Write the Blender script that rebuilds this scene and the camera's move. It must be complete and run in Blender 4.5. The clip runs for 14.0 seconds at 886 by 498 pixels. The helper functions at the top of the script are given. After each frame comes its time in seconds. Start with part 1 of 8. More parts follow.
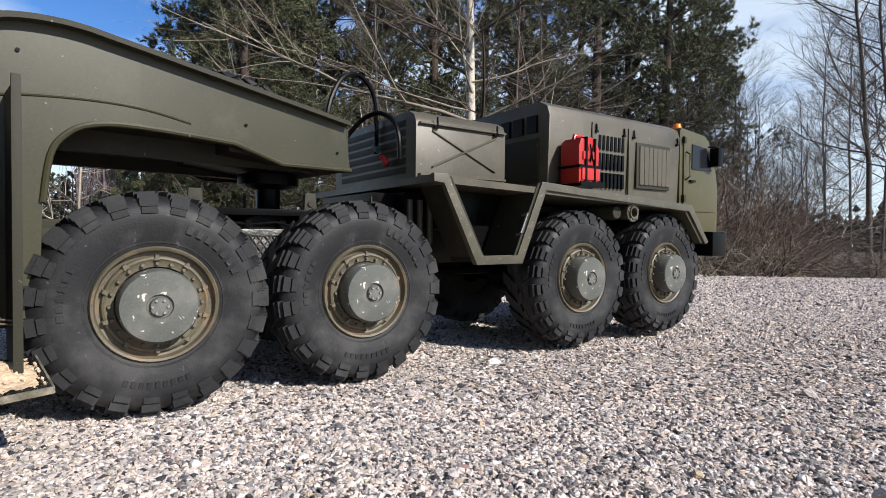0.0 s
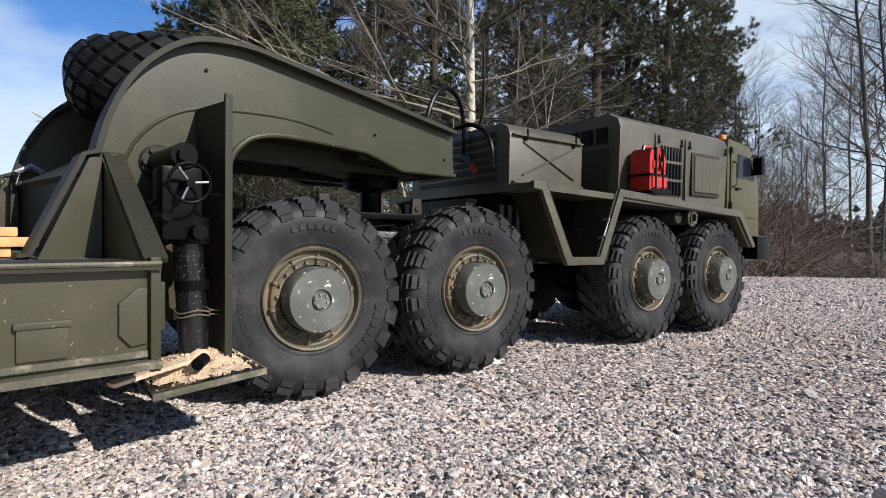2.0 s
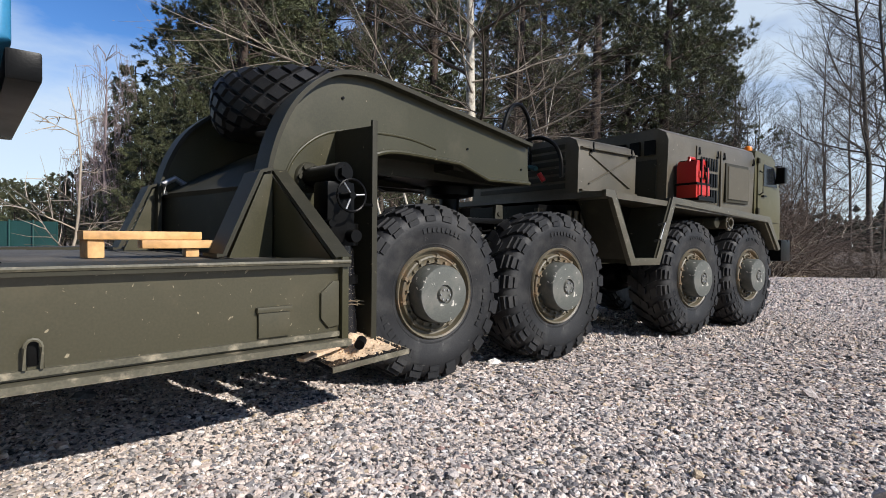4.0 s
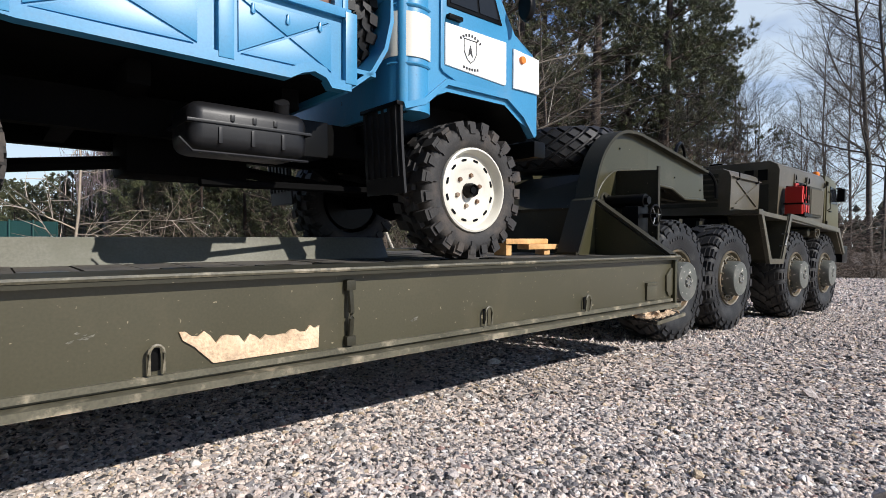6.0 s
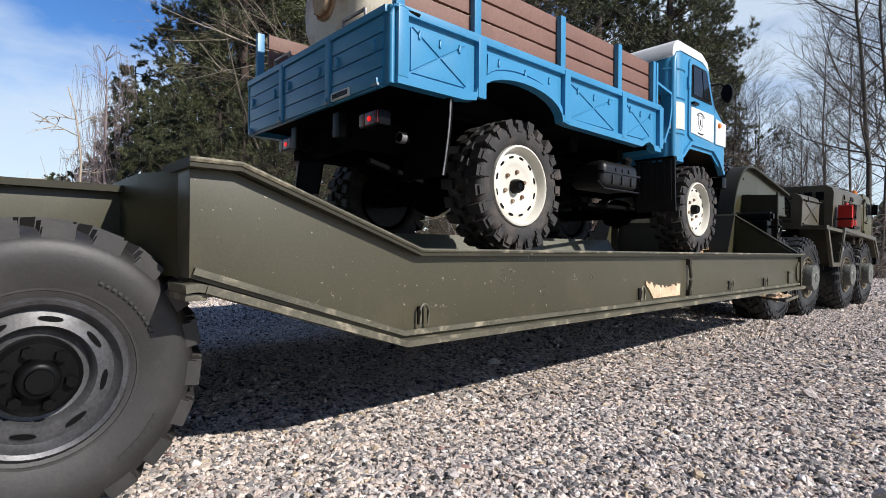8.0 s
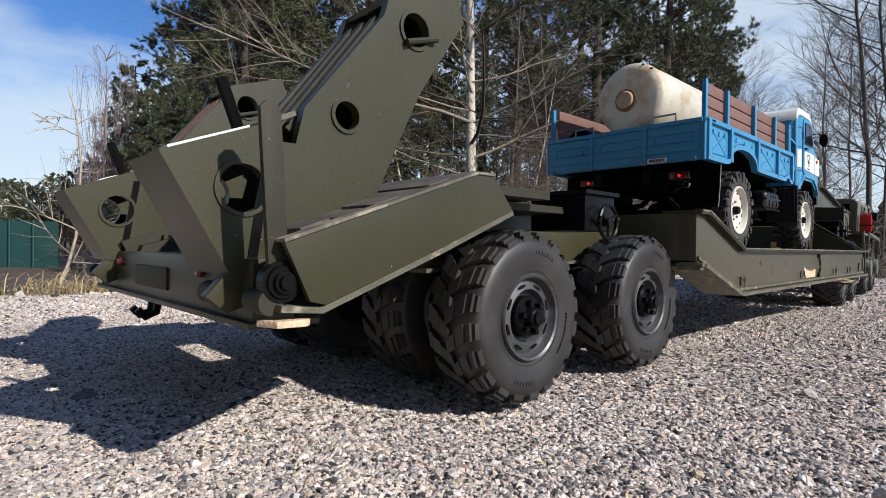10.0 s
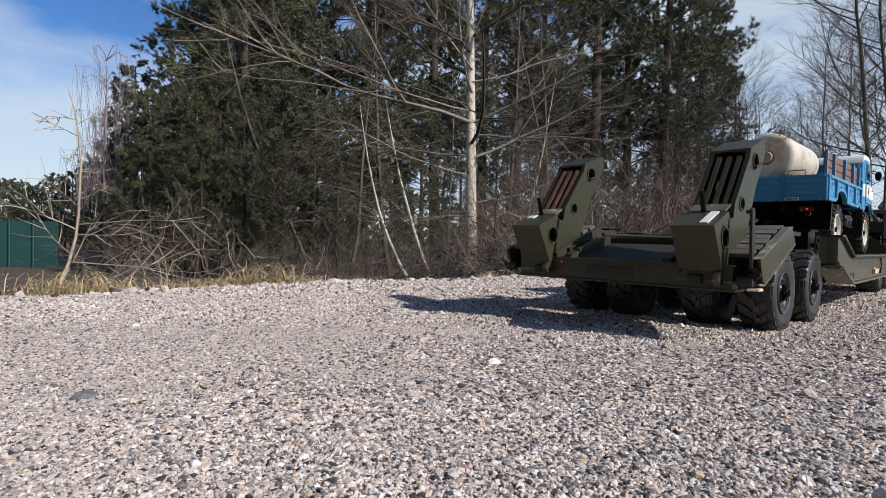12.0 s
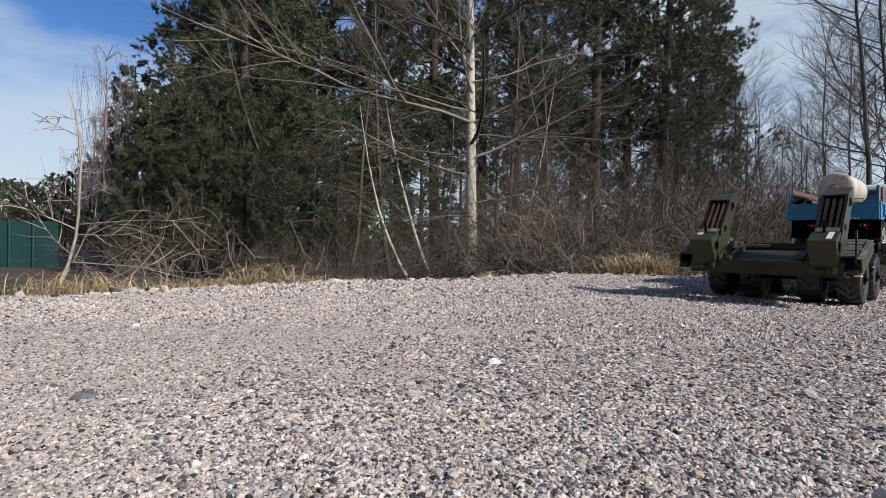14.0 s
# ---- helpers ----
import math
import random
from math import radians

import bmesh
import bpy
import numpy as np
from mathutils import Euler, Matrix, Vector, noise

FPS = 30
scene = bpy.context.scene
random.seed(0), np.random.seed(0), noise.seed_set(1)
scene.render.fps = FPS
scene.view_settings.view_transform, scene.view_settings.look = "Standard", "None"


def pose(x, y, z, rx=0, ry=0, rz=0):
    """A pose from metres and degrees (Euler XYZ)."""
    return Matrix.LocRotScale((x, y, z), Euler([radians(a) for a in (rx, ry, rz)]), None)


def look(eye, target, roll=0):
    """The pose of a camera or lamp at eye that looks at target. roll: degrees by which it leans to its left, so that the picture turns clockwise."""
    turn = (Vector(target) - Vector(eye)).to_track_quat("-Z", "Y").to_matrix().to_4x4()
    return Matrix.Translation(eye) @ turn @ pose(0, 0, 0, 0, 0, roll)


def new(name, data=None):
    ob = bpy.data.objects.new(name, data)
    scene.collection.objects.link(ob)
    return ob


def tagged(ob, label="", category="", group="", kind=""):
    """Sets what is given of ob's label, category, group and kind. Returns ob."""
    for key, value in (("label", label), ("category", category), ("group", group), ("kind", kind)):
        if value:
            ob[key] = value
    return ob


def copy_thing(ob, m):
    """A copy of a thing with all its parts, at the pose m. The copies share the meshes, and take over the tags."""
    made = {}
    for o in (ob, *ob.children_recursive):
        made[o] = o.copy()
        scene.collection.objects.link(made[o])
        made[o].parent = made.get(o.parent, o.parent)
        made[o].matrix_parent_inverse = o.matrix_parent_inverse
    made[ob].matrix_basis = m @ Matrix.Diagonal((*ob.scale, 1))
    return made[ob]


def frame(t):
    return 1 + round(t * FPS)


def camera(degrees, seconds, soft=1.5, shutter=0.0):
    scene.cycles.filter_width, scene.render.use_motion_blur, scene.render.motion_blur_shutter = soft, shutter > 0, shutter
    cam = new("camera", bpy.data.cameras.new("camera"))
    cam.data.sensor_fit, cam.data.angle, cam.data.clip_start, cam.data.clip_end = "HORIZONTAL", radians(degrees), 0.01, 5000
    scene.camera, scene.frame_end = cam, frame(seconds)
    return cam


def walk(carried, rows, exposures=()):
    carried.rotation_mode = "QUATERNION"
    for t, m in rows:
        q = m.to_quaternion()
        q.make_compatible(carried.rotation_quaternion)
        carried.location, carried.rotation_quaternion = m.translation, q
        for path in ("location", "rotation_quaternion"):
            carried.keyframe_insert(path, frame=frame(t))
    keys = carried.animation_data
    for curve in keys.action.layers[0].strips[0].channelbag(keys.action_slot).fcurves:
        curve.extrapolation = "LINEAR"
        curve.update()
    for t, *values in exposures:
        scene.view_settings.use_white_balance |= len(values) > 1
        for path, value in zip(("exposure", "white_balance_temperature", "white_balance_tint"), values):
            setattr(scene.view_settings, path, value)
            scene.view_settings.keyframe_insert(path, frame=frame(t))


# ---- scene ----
U = 0.84375  # the models are drawn at 1:10 and built at 1:12

# camera: stands still on the gravel
cam = camera(78.99, 14.0, soft=0.9)
EYE = (0.0, 0.0, 0.1078)
STILL = look(EYE, (0.0, 1.0, 0.1078 - 0.01532), roll=0.816)
walk(cam, [(0, STILL), (14, STILL)], exposures=[(0, 0.18), (3, 0.03), (8, 0.02), (11, -0.09), (14, -0.27)])

# world and sun
SUN_AZ, SUN_EL = radians(-35), radians(33)
SUN_WAY = Vector((math.cos(SUN_AZ) * math.cos(SUN_EL), math.sin(SUN_AZ) * math.cos(SUN_EL), math.sin(SUN_EL)))
world = bpy.data.worlds.new("sky")
scene.world = world
world.use_nodes = True
wn, wl = world.node_tree.nodes, world.node_tree.links
wn.clear()
w_out = wn.new("ShaderNodeOutputWorld")
w_bg = wn.new("ShaderNodeBackground")
w_sky = wn.new("ShaderNodeTexSky")
w_sky.sky_type, w_sky.sun_disc = "NISHITA", False
w_sky.sun_elevation, w_sky.sun_rotation = SUN_EL, math.pi / 2 - SUN_AZ
w_sky.air_density, w_sky.dust_density, w_sky.ozone_density = 1.0, 0.1, 3.0
w_co = wn.new("ShaderNodeTexCoord")
w_map = wn.new("ShaderNodeMapping")
w_map.inputs["Scale"].default_value = (1.1, 1.1, 3.2)
w_map.inputs["Location"].default_value = (0.35, 0.1, 0.2)
w_no = wn.new("ShaderNodeTexNoise")
w_no.inputs["Scale"].default_value, w_no.inputs["Detail"].default_value, w_no.inputs["Roughness"].default_value = 1.7, 7, 0.55
w_ra = wn.new("ShaderNodeValToRGB")
w_ra.color_ramp.elements[0].position, w_ra.color_ramp.elements[1].position = 0.37, 0.60
w_ra.color_ramp.elements[1].color = (0.8, 0.8, 0.8, 1)
w_mix = wn.new("ShaderNodeMixRGB")
w_mix.inputs[2].default_value = (8.2, 9.5, 10.8, 1)
wl.new(w_co.outputs["Generated"], w_map.inputs["Vector"])
wl.new(w_map.outputs["Vector"], w_no.inputs["Vector"])
w_sep = wn.new("ShaderNodeSeparateXYZ")
wl.new(w_co.outputs["Generated"], w_sep.inputs["Vector"])
w_low = wn.new("ShaderNodeMapRange")  # more cloud low in the sky
w_low.inputs["From Min"].default_value, w_low.inputs["From Max"].default_value = 0.05, 0.47
w_low.inputs["To Min"].default_value, w_low.inputs["To Max"].default_value = 0.09, -0.12
wl.new(w_sep.outputs["Z"], w_low.inputs["Value"])
w_add = wn.new("ShaderNodeMath")
wl.new(w_no.outputs["Fac"], w_add.inputs[0])
wl.new(w_low.outputs["Result"], w_add.inputs[1])
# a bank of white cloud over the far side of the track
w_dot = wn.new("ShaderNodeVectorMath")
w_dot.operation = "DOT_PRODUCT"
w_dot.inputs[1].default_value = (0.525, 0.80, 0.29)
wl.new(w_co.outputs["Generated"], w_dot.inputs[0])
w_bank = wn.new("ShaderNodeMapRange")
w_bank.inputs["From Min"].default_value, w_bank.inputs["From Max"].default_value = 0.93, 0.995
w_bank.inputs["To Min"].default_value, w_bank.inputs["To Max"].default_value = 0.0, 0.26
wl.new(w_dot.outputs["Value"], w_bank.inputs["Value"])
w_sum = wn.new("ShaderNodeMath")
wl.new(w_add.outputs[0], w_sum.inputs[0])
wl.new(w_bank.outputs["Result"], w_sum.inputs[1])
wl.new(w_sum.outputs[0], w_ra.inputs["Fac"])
wl.new(w_ra.outputs["Color"], w_mix.inputs["Fac"])
w_hs = wn.new("ShaderNodeHueSaturation")
w_hs.inputs["Hue"].default_value, w_hs.inputs["Saturation"].default_value, w_hs.inputs["Value"].default_value = 0.512, 1.28, 1.55
wl.new(w_sky.outputs["Color"], w_hs.inputs["Color"])
wl.new(w_hs.outputs["Color"], w_mix.inputs[1])
wl.new(w_mix.outputs["Color"], w_bg.inputs["Color"])
w_bg.inputs["Strength"].default_value = 0.088
wl.new(w_bg.outputs["Background"], w_out.inputs["Surface"])
sun = new("sun", bpy.data.lights.new("sun", "SUN"))
sun.data.energy, sun.data.angle, sun.data.color = 5.7, radians(0.53), (1.0, 0.955, 0.895)
sun.matrix_world = look(SUN_WAY * 20, (0, 0, 0))


# ---- materials ----
def shader(name, base, rough=0.5, metal=0.0, spread=0.25, size=40.0, fine=400.0, bump=0.15, second=None, amount=0.0, patch=12.0,
           island=False, depth=0.002, low=0.5, spec=0.5, chips=None, chip_size=150.0, chip_at=0.67):
    """A painted or natural surface: two scales of grain, patches of a second colour, fine relief."""
    m = bpy.data.materials.new(name)
    m.use_nodes = True
    n, l = m.node_tree.nodes, m.node_tree.links
    b = n["Principled BSDF"]
    b.inputs["Roughness"].default_value, b.inputs["Metallic"].default_value = rough, metal
    b.inputs["Specular IOR Level"].default_value = spec
    co = n.new("ShaderNodeTexCoord")
    big, small = n.new("ShaderNodeTexNoise"), n.new("ShaderNodeTexNoise")
    for tex, s in ((big, size), (small, fine)):
        tex.inputs["Scale"].default_value, tex.inputs["Detail"].default_value = s, 4
        l.new(co.outputs["Object"], tex.inputs["Vector"])
    mix = n.new("ShaderNodeMixRGB")
    mix.inputs[1].default_value = (*[c * (1 - spread) for c in base], 1)
    mix.inputs[2].default_value = (*[min(1, c * (1 + spread)) for c in base], 1)
    add = n.new("ShaderNodeMath")
    add.operation = "MULTIPLY_ADD"
    add.inputs[1].default_value = 0.5
    half = n.new("ShaderNodeMath")
    half.operation = "MULTIPLY"
    half.inputs[1].default_value = 0.5
    l.new(small.outputs["Fac"], half.inputs[0])
    l.new(big.outputs["Fac"], add.inputs[0])
    l.new(half.outputs[0], add.inputs[2])
    wide = n.new("ShaderNodeMapRange")
    wide.inputs["From Min"].default_value, wide.inputs["From Max"].default_value = 0.35, 0.65
    l.new(add.outputs[0], wide.inputs["Value"])
    l.new(wide.outputs["Result"], mix.inputs["Fac"])
    colour = mix.outputs["Color"]
    if second:
        pat, ramp, over = n.new("ShaderNodeTexNoise"), n.new("ShaderNodeValToRGB"), n.new("ShaderNodeMixRGB")
        pat.inputs["Scale"].default_value, pat.inputs["Detail"].default_value, pat.inputs["Roughness"].default_value = patch, 8, 0.65
        l.new(co.outputs["Object"], pat.inputs["Vector"])
        ramp.color_ramp.elements[0].position, ramp.color_ramp.elements[1].position = low, low + 0.12
        ramp.color_ramp.elements[1].color = (amount, amount, amount, 1)
        l.new(pat.outputs["Fac"], ramp.inputs["Fac"])
        l.new(ramp.outputs["Color"], over.inputs["Fac"])
        l.new(colour, over.inputs[1])
        over.inputs[2].default_value = (*second, 1)
        colour = over.outputs["Color"]
    if chips:
        pat, ramp, over = n.new("ShaderNodeTexNoise"), n.new("ShaderNodeValToRGB"), n.new("ShaderNodeMixRGB")
        pat.inputs["Scale"].default_value, pat.inputs["Detail"].default_value, pat.inputs["Distortion"].default_value = chip_size, 3, 0.6
        l.new(co.outputs["Object"], pat.inputs["Vector"])
        ramp.color_ramp.elements[0].position, ramp.color_ramp.elements[1].position = chip_at, chip_at + 0.03
        l.new(pat.outputs["Fac"], ramp.inputs["Fac"])
        l.new(ramp.outputs["Color"], over.inputs["Fac"])
        l.new(colour, over.inputs[1])
        over.inputs[2].default_value = (*chips, 1)
        colour = over.outputs["Color"]
    if island:
        geo, hsv = n.new("ShaderNodeNewGeometry"), n.new("ShaderNodeHueSaturation")
        rng = n.new("ShaderNodeMapRange")
        rng.inputs["To Min"].default_value, rng.inputs["To Max"].default_value = 0.55, 1.5
        l.new(geo.outputs["Random Per Island"], rng.inputs["Value"])
        l.new(rng.outputs["Result"], hsv.inputs["Value"])
        l.new(colour, hsv.inputs["Color"])
        colour = hsv.outputs["Color"]
    l.new(colour, b.inputs["Base Color"])
    vary = n.new("ShaderNodeMapRange")
    vary.inputs["To Min"].default_value, vary.inputs["To Max"].default_value = max(0.02, rough - 0.12), min(1, rough + 0.15)
    l.new(big.outputs["Fac"], vary.inputs["Value"])
    l.new(vary.outputs["Result"], b.inputs["Roughness"])
    bp = n.new("ShaderNodeBump")
    bp.inputs["Strength"].default_value, bp.inputs["Distance"].default_value = bump, depth
    l.new(small.outputs["Fac"], bp.inputs["Height"])
    l.new(bp.outputs["Normal"], b.inputs["Normal"])
    return m


OLIVE = shader("olive_paint", (0.041, 0.038, 0.018), 0.36, spread=0.18, size=9, fine=900, bump=0.015, second=(0.085, 0.074, 0.046), amount=0.35, patch=22, low=0.54, depth=0.0006, spec=0.4, chips=(0.26, 0.22, 0.15), chip_size=320, chip_at=0.735)
# scuffed beam paint; its base is lightened to carry the sheen on the beams
OLIVE_SCUFFED = shader("lightened_scuffed_olive_paint", (0.060, 0.055, 0.034), 0.36, spread=0.14, size=9, fine=900, bump=0.015, second=(0.085, 0.074, 0.046), amount=0.45, patch=26, low=0.52, depth=0.0006, spec=0.4, chips=(0.28, 0.24, 0.16), chip_size=420, chip_at=0.695)
# darker copy of the olive; shade on ramps and rear is in its colour
OLIVE_REAR_SHADE = shader("shaded_green_olive_paint", (0.036, 0.0345, 0.0165), 0.38, spread=0.2, size=9, fine=900, bump=0.015, second=(0.050, 0.046, 0.028), amount=0.3, patch=22, low=0.54, depth=0.0006, spec=0.3, chips=(0.20, 0.17, 0.11), chip_size=320, chip_at=0.735)
OLIVE_DUSTY = shader("dusty_olive_paint", (0.072, 0.062, 0.041), 0.42, spread=0.2, size=11, fine=900, bump=0.03, second=(0.115, 0.100, 0.074), amount=0.45, patch=18, low=0.50, depth=0.0006, spec=0.4, chips=(0.24, 0.21, 0.16), chip_size=300, chip_at=0.715)
OLIVE_CAB = shader("green_olive_cab_paint", (0.076, 0.068, 0.030), 0.38, spread=0.16, size=11, fine=900, bump=0.03, second=(0.11, 0.10, 0.06), amount=0.4, patch=20, low=0.52, depth=0.0006, spec=0.4, chips=(0.24, 0.21, 0.16), chip_size=300, chip_at=0.72)
SCUFF = shader("rubbed_paint", (0.150, 0.142, 0.112), 0.6, spread=0.4, size=300, fine=1500, bump=0.1, second=(0.08, 0.075, 0.05), amount=0.8, patch=500, low=0.45, depth=0.0004)
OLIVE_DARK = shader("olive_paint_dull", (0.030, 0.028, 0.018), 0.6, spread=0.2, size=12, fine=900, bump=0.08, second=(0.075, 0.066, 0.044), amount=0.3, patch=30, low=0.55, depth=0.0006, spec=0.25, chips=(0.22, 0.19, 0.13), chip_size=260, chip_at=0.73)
EDGE_BARE = shader("bare_worn_edge", (0.10, 0.09, 0.062), 0.5, spread=0.35, size=60, fine=900, bump=0.1, second=(0.32, 0.28, 0.21), amount=0.8, patch=60, low=0.51, depth=0.0006)
EDGE_STEP = shader("chipped_step_edge", (0.072, 0.064, 0.042), 0.45, spread=0.3, size=40, fine=900, bump=0.08, second=(0.24, 0.21, 0.155), amount=0.7, patch=130, low=0.58, depth=0.0006, chips=(0.36, 0.32, 0.25), chip_size=420, chip_at=0.69)
EDGE = shader("worn_edge", (0.085, 0.078, 0.052), 0.5, spread=0.35, size=60, fine=900, bump=0.1, second=(0.40, 0.34, 0.24), amount=0.65, patch=80, low=0.535, depth=0.0006)
BLACK = shader("black_plastic", (0.0045, 0.0045, 0.0045), 0.30, spread=0.3, size=30, fine=1200, bump=0.08, depth=0.0005, spec=0.09)
BLACK_WORN = shader("chipped_black", (0.007, 0.007, 0.008), 0.25, spread=0.3, size=30, fine=900, bump=0.1, depth=0.0005, chips=(0.34, 0.29, 0.22), chip_size=1500, chip_at=0.655)
RUBBER = shader("rubber", (0.0120, 0.0120, 0.0128), 0.55, spread=0.35, size=18, fine=800, bump=0.25, second=(0.052, 0.050, 0.047), amount=0.6, patch=26, low=0.5, depth=0.0005, spec=0.35, chips=(0.060, 0.058, 0.055), chip_size=240, chip_at=0.70)
RUBBER_DUSTY = shader("dusty_rubber", (0.021, 0.0195, 0.0185), 0.50, spread=0.22, size=30, fine=800, bump=0.12, second=(0.055, 0.050, 0.046), amount=0.3, patch=45, low=0.5, depth=0.0004)
RUBBER_MUD = shader("muddy_rubber", (0.022, 0.020, 0.019), 0.72, spread=0.3, size=30, fine=700, bump=0.3, second=(0.085, 0.066, 0.052), amount=0.6, patch=34, low=0.5, depth=0.0006)
RIM_OLIVE = shader("rusty_olive_rim", (0.110, 0.094, 0.062), 0.5, spread=0.3, size=40, fine=900, bump=0.2, second=(0.21, 0.135, 0.075), amount=0.65, patch=60, low=0.52, depth=0.0006)
CAP_GREY = shader("chipped_grey_cap", (0.088, 0.092, 0.080), 0.5, spread=0.2, size=40, fine=900, bump=0.15, second=(0.16, 0.15, 0.13), amount=0.6, patch=40, low=0.5, depth=0.0006, chips=(0.52, 0.49, 0.43), chip_size=190, chip_at=0.655)
TANK_GREY = shader("dark_grey_plastic", (0.009, 0.009, 0.010), 0.4, spread=0.25, size=30, fine=1100, bump=0.06, second=(0.03, 0.028, 0.026), amount=0.4, patch=30, low=0.56, depth=0.0005, spec=0.3)
STEEL = shader("dull_steel", (0.30, 0.30, 0.30), 0.42, metal=0.8, spread=0.3, size=40, fine=900, bump=0.1, depth=0.0005)
STEEL_GREY = shader("grey_rim", (0.16, 0.16, 0.165), 0.42, metal=0.35, spread=0.3, size=60, fine=900, bump=0.1, second=(0.05, 0.045, 0.04), amount=0.6, patch=40, depth=0.0005)
BLUE = shader("blue_paint", (0.036, 0.215, 0.395), 0.36, spread=0.10, size=14, fine=900, bump=0.03, second=(0.12, 0.23, 0.33), amount=0.3, patch=34, low=0.56, depth=0.0004, chips=(0.020, 0.060, 0.10), chip_size=260, chip_at=0.74)
# near-zero matt black, with the shade under the lorry put into its colour
UNDERSIDE_SHADE_BLACK = shader("underside_shade_black", (0.0035, 0.0035, 0.0035), 0.85, spread=0.3, size=30, fine=1200, bump=0.1, depth=0.0005, spec=0.05)
FLAP_RUBBER = shader("flap_rubber", (0.011, 0.011, 0.012), 0.55, spread=0.3, size=30, fine=900, bump=0.15, depth=0.0005, spec=0.3)
RIM_STEEL = shader("worn_steel_rim", (0.085, 0.085, 0.090), 0.40, metal=0.35, spread=0.35, size=60, fine=900, bump=0.12, second=(0.035, 0.032, 0.028), amount=0.6, patch=40, depth=0.0005)
OLD_NUT = shader("rusty_nut", (0.16, 0.088, 0.050), 0.7, spread=0.5, size=90, fine=900, bump=0.3, second=(0.33, 0.30, 0.24), amount=0.6, patch=90, depth=0.0005)
CREAM = shader("cream_paint", (0.62, 0.59, 0.51), 0.4, spread=0.05, size=12, fine=900, bump=0.03, second=(0.55, 0.42, 0.26), amount=0.3, patch=30, low=0.64, depth=0.0004)
WHITE = shader("white_paint", (0.72, 0.72, 0.70), 0.35, spread=0.04, size=12, fine=900, bump=0.03, second=(0.6, 0.5, 0.4), amount=0.2, patch=40, low=0.66, depth=0.0004)
BAR_RUST = shader("red_brown_bar", (0.105, 0.048, 0.026), 0.75, spread=0.4, size=60, fine=600, bump=0.3, second=(0.16, 0.09, 0.05), amount=0.5, patch=60, depth=0.0006)
RUST = shader("rust", (0.24, 0.11, 0.05), 0.8, spread=0.4, size=60, fine=600, bump=0.3)
TANK_MAT = shader("stained_tank_paint", (0.60, 0.555, 0.455), 0.5, spread=0.14, size=14, fine=700, bump=0.08, second=(0.40, 0.255, 0.14), amount=0.75, patch=24, low=0.51, depth=0.0006)
TANK_RUST = shader("rusty_tank_paint", (0.46, 0.34, 0.22), 0.65, spread=0.25, size=60, fine=700, bump=0.15, second=(0.26, 0.13, 0.06), amount=0.9, patch=60, low=0.47, depth=0.0006)
BROWN = shader("brown_boards", (0.17, 0.085, 0.062), 0.6, spread=0.2, size=30, fine=500, bump=0.15, second=(0.10, 0.05, 0.04), amount=0.4, patch=30, depth=0.0006)
RED = shader("red_can_paint", (0.44, 0.020, 0.014), 0.35, spread=0.1, size=30, fine=900, bump=0.05, second=(0.20, 0.02, 0.02), amount=0.4, patch=40, low=0.6, depth=0.0004)
ORANGE = shader("orange_lens", (0.80, 0.20, 0.02), 0.2, spread=0.05)
AMBER_LENS = shader("amber_lens", (0.16, 0.055, 0.02), 0.2, spread=0.05)
RED_LENS = shader("red_lens", (0.10, 0.006, 0.006), 0.2, spread=0.05)
PLANK = shader("pine_board", (0.55, 0.30, 0.11), 0.55, spread=0.25, size=40, fine=300, bump=0.2, second=(0.75, 0.50, 0.24), amount=0.5, patch=20, depth=0.0006)
DECK_WOOD = shader("weathered_deck", (0.080, 0.072, 0.060), 0.7, spread=0.45, size=30, fine=400, bump=0.4, second=(0.14, 0.124, 0.102), amount=0.6, patch=28, depth=0.0008)
RAW_WOOD = shader("bare_chipboard", (0.60, 0.43, 0.28), 0.85, spread=0.3, size=90, fine=700, bump=0.6, second=(0.75, 0.60, 0.42), amount=0.6, patch=70, depth=0.001)
SAND = shader("damp_sand", (0.55, 0.40, 0.26), 0.95, spread=0.3, size=70, fine=800, bump=0.7, second=(0.70, 0.56, 0.40), amount=0.5, patch=60, depth=0.001)
GLASS_DARK = shader("dark_window", (0.012, 0.014, 0.017), 0.08, spread=0.1, bump=0.0, spec=0.25)
PLATE = shader("tread_plate", (0.105, 0.102, 0.095), 0.42, metal=0.5, spread=0.3, size=60, fine=300, bump=0.6, depth=0.002)
INK = shader("black_ink", (0.02, 0.02, 0.022), 0.6, spread=0.1)
BARK = shader("pine_bark", (0.058, 0.038, 0.027), 0.9, spread=0.45, size=14, fine=90, bump=0.8, second=(0.05, 0.042, 0.036), amount=0.8, patch=7, depth=0.02)
TWIG = shader("brown_twig", (0.080, 0.061, 0.045), 0.8, spread=0.35, size=4, fine=60, bump=0.3, island=True, depth=0.003)
TWIG_RED = shader("reddish_twig", (0.118, 0.083, 0.060), 0.8, spread=0.35, size=4, fine=60, bump=0.3, island=True, depth=0.003)
TWIG_GREY = shader("grey_twig", (0.058, 0.048, 0.040), 0.8, spread=0.35, size=2, fine=40, bump=0.3, depth=0.003)
TWIG_PALE = shader("pale_twig", (0.33, 0.275, 0.215), 0.75, spread=0.3, size=8, fine=100, bump=0.3, island=True, depth=0.002)
TWIG_ASH = shader("ashen_twig", (0.215, 0.180, 0.138), 0.8, spread=0.35, size=8, fine=100, bump=0.3, island=True, depth=0.002)
TWIG_PURPLE = shader("purple_twig", (0.27, 0.21, 0.21), 0.8, spread=0.2, size=2, fine=40)
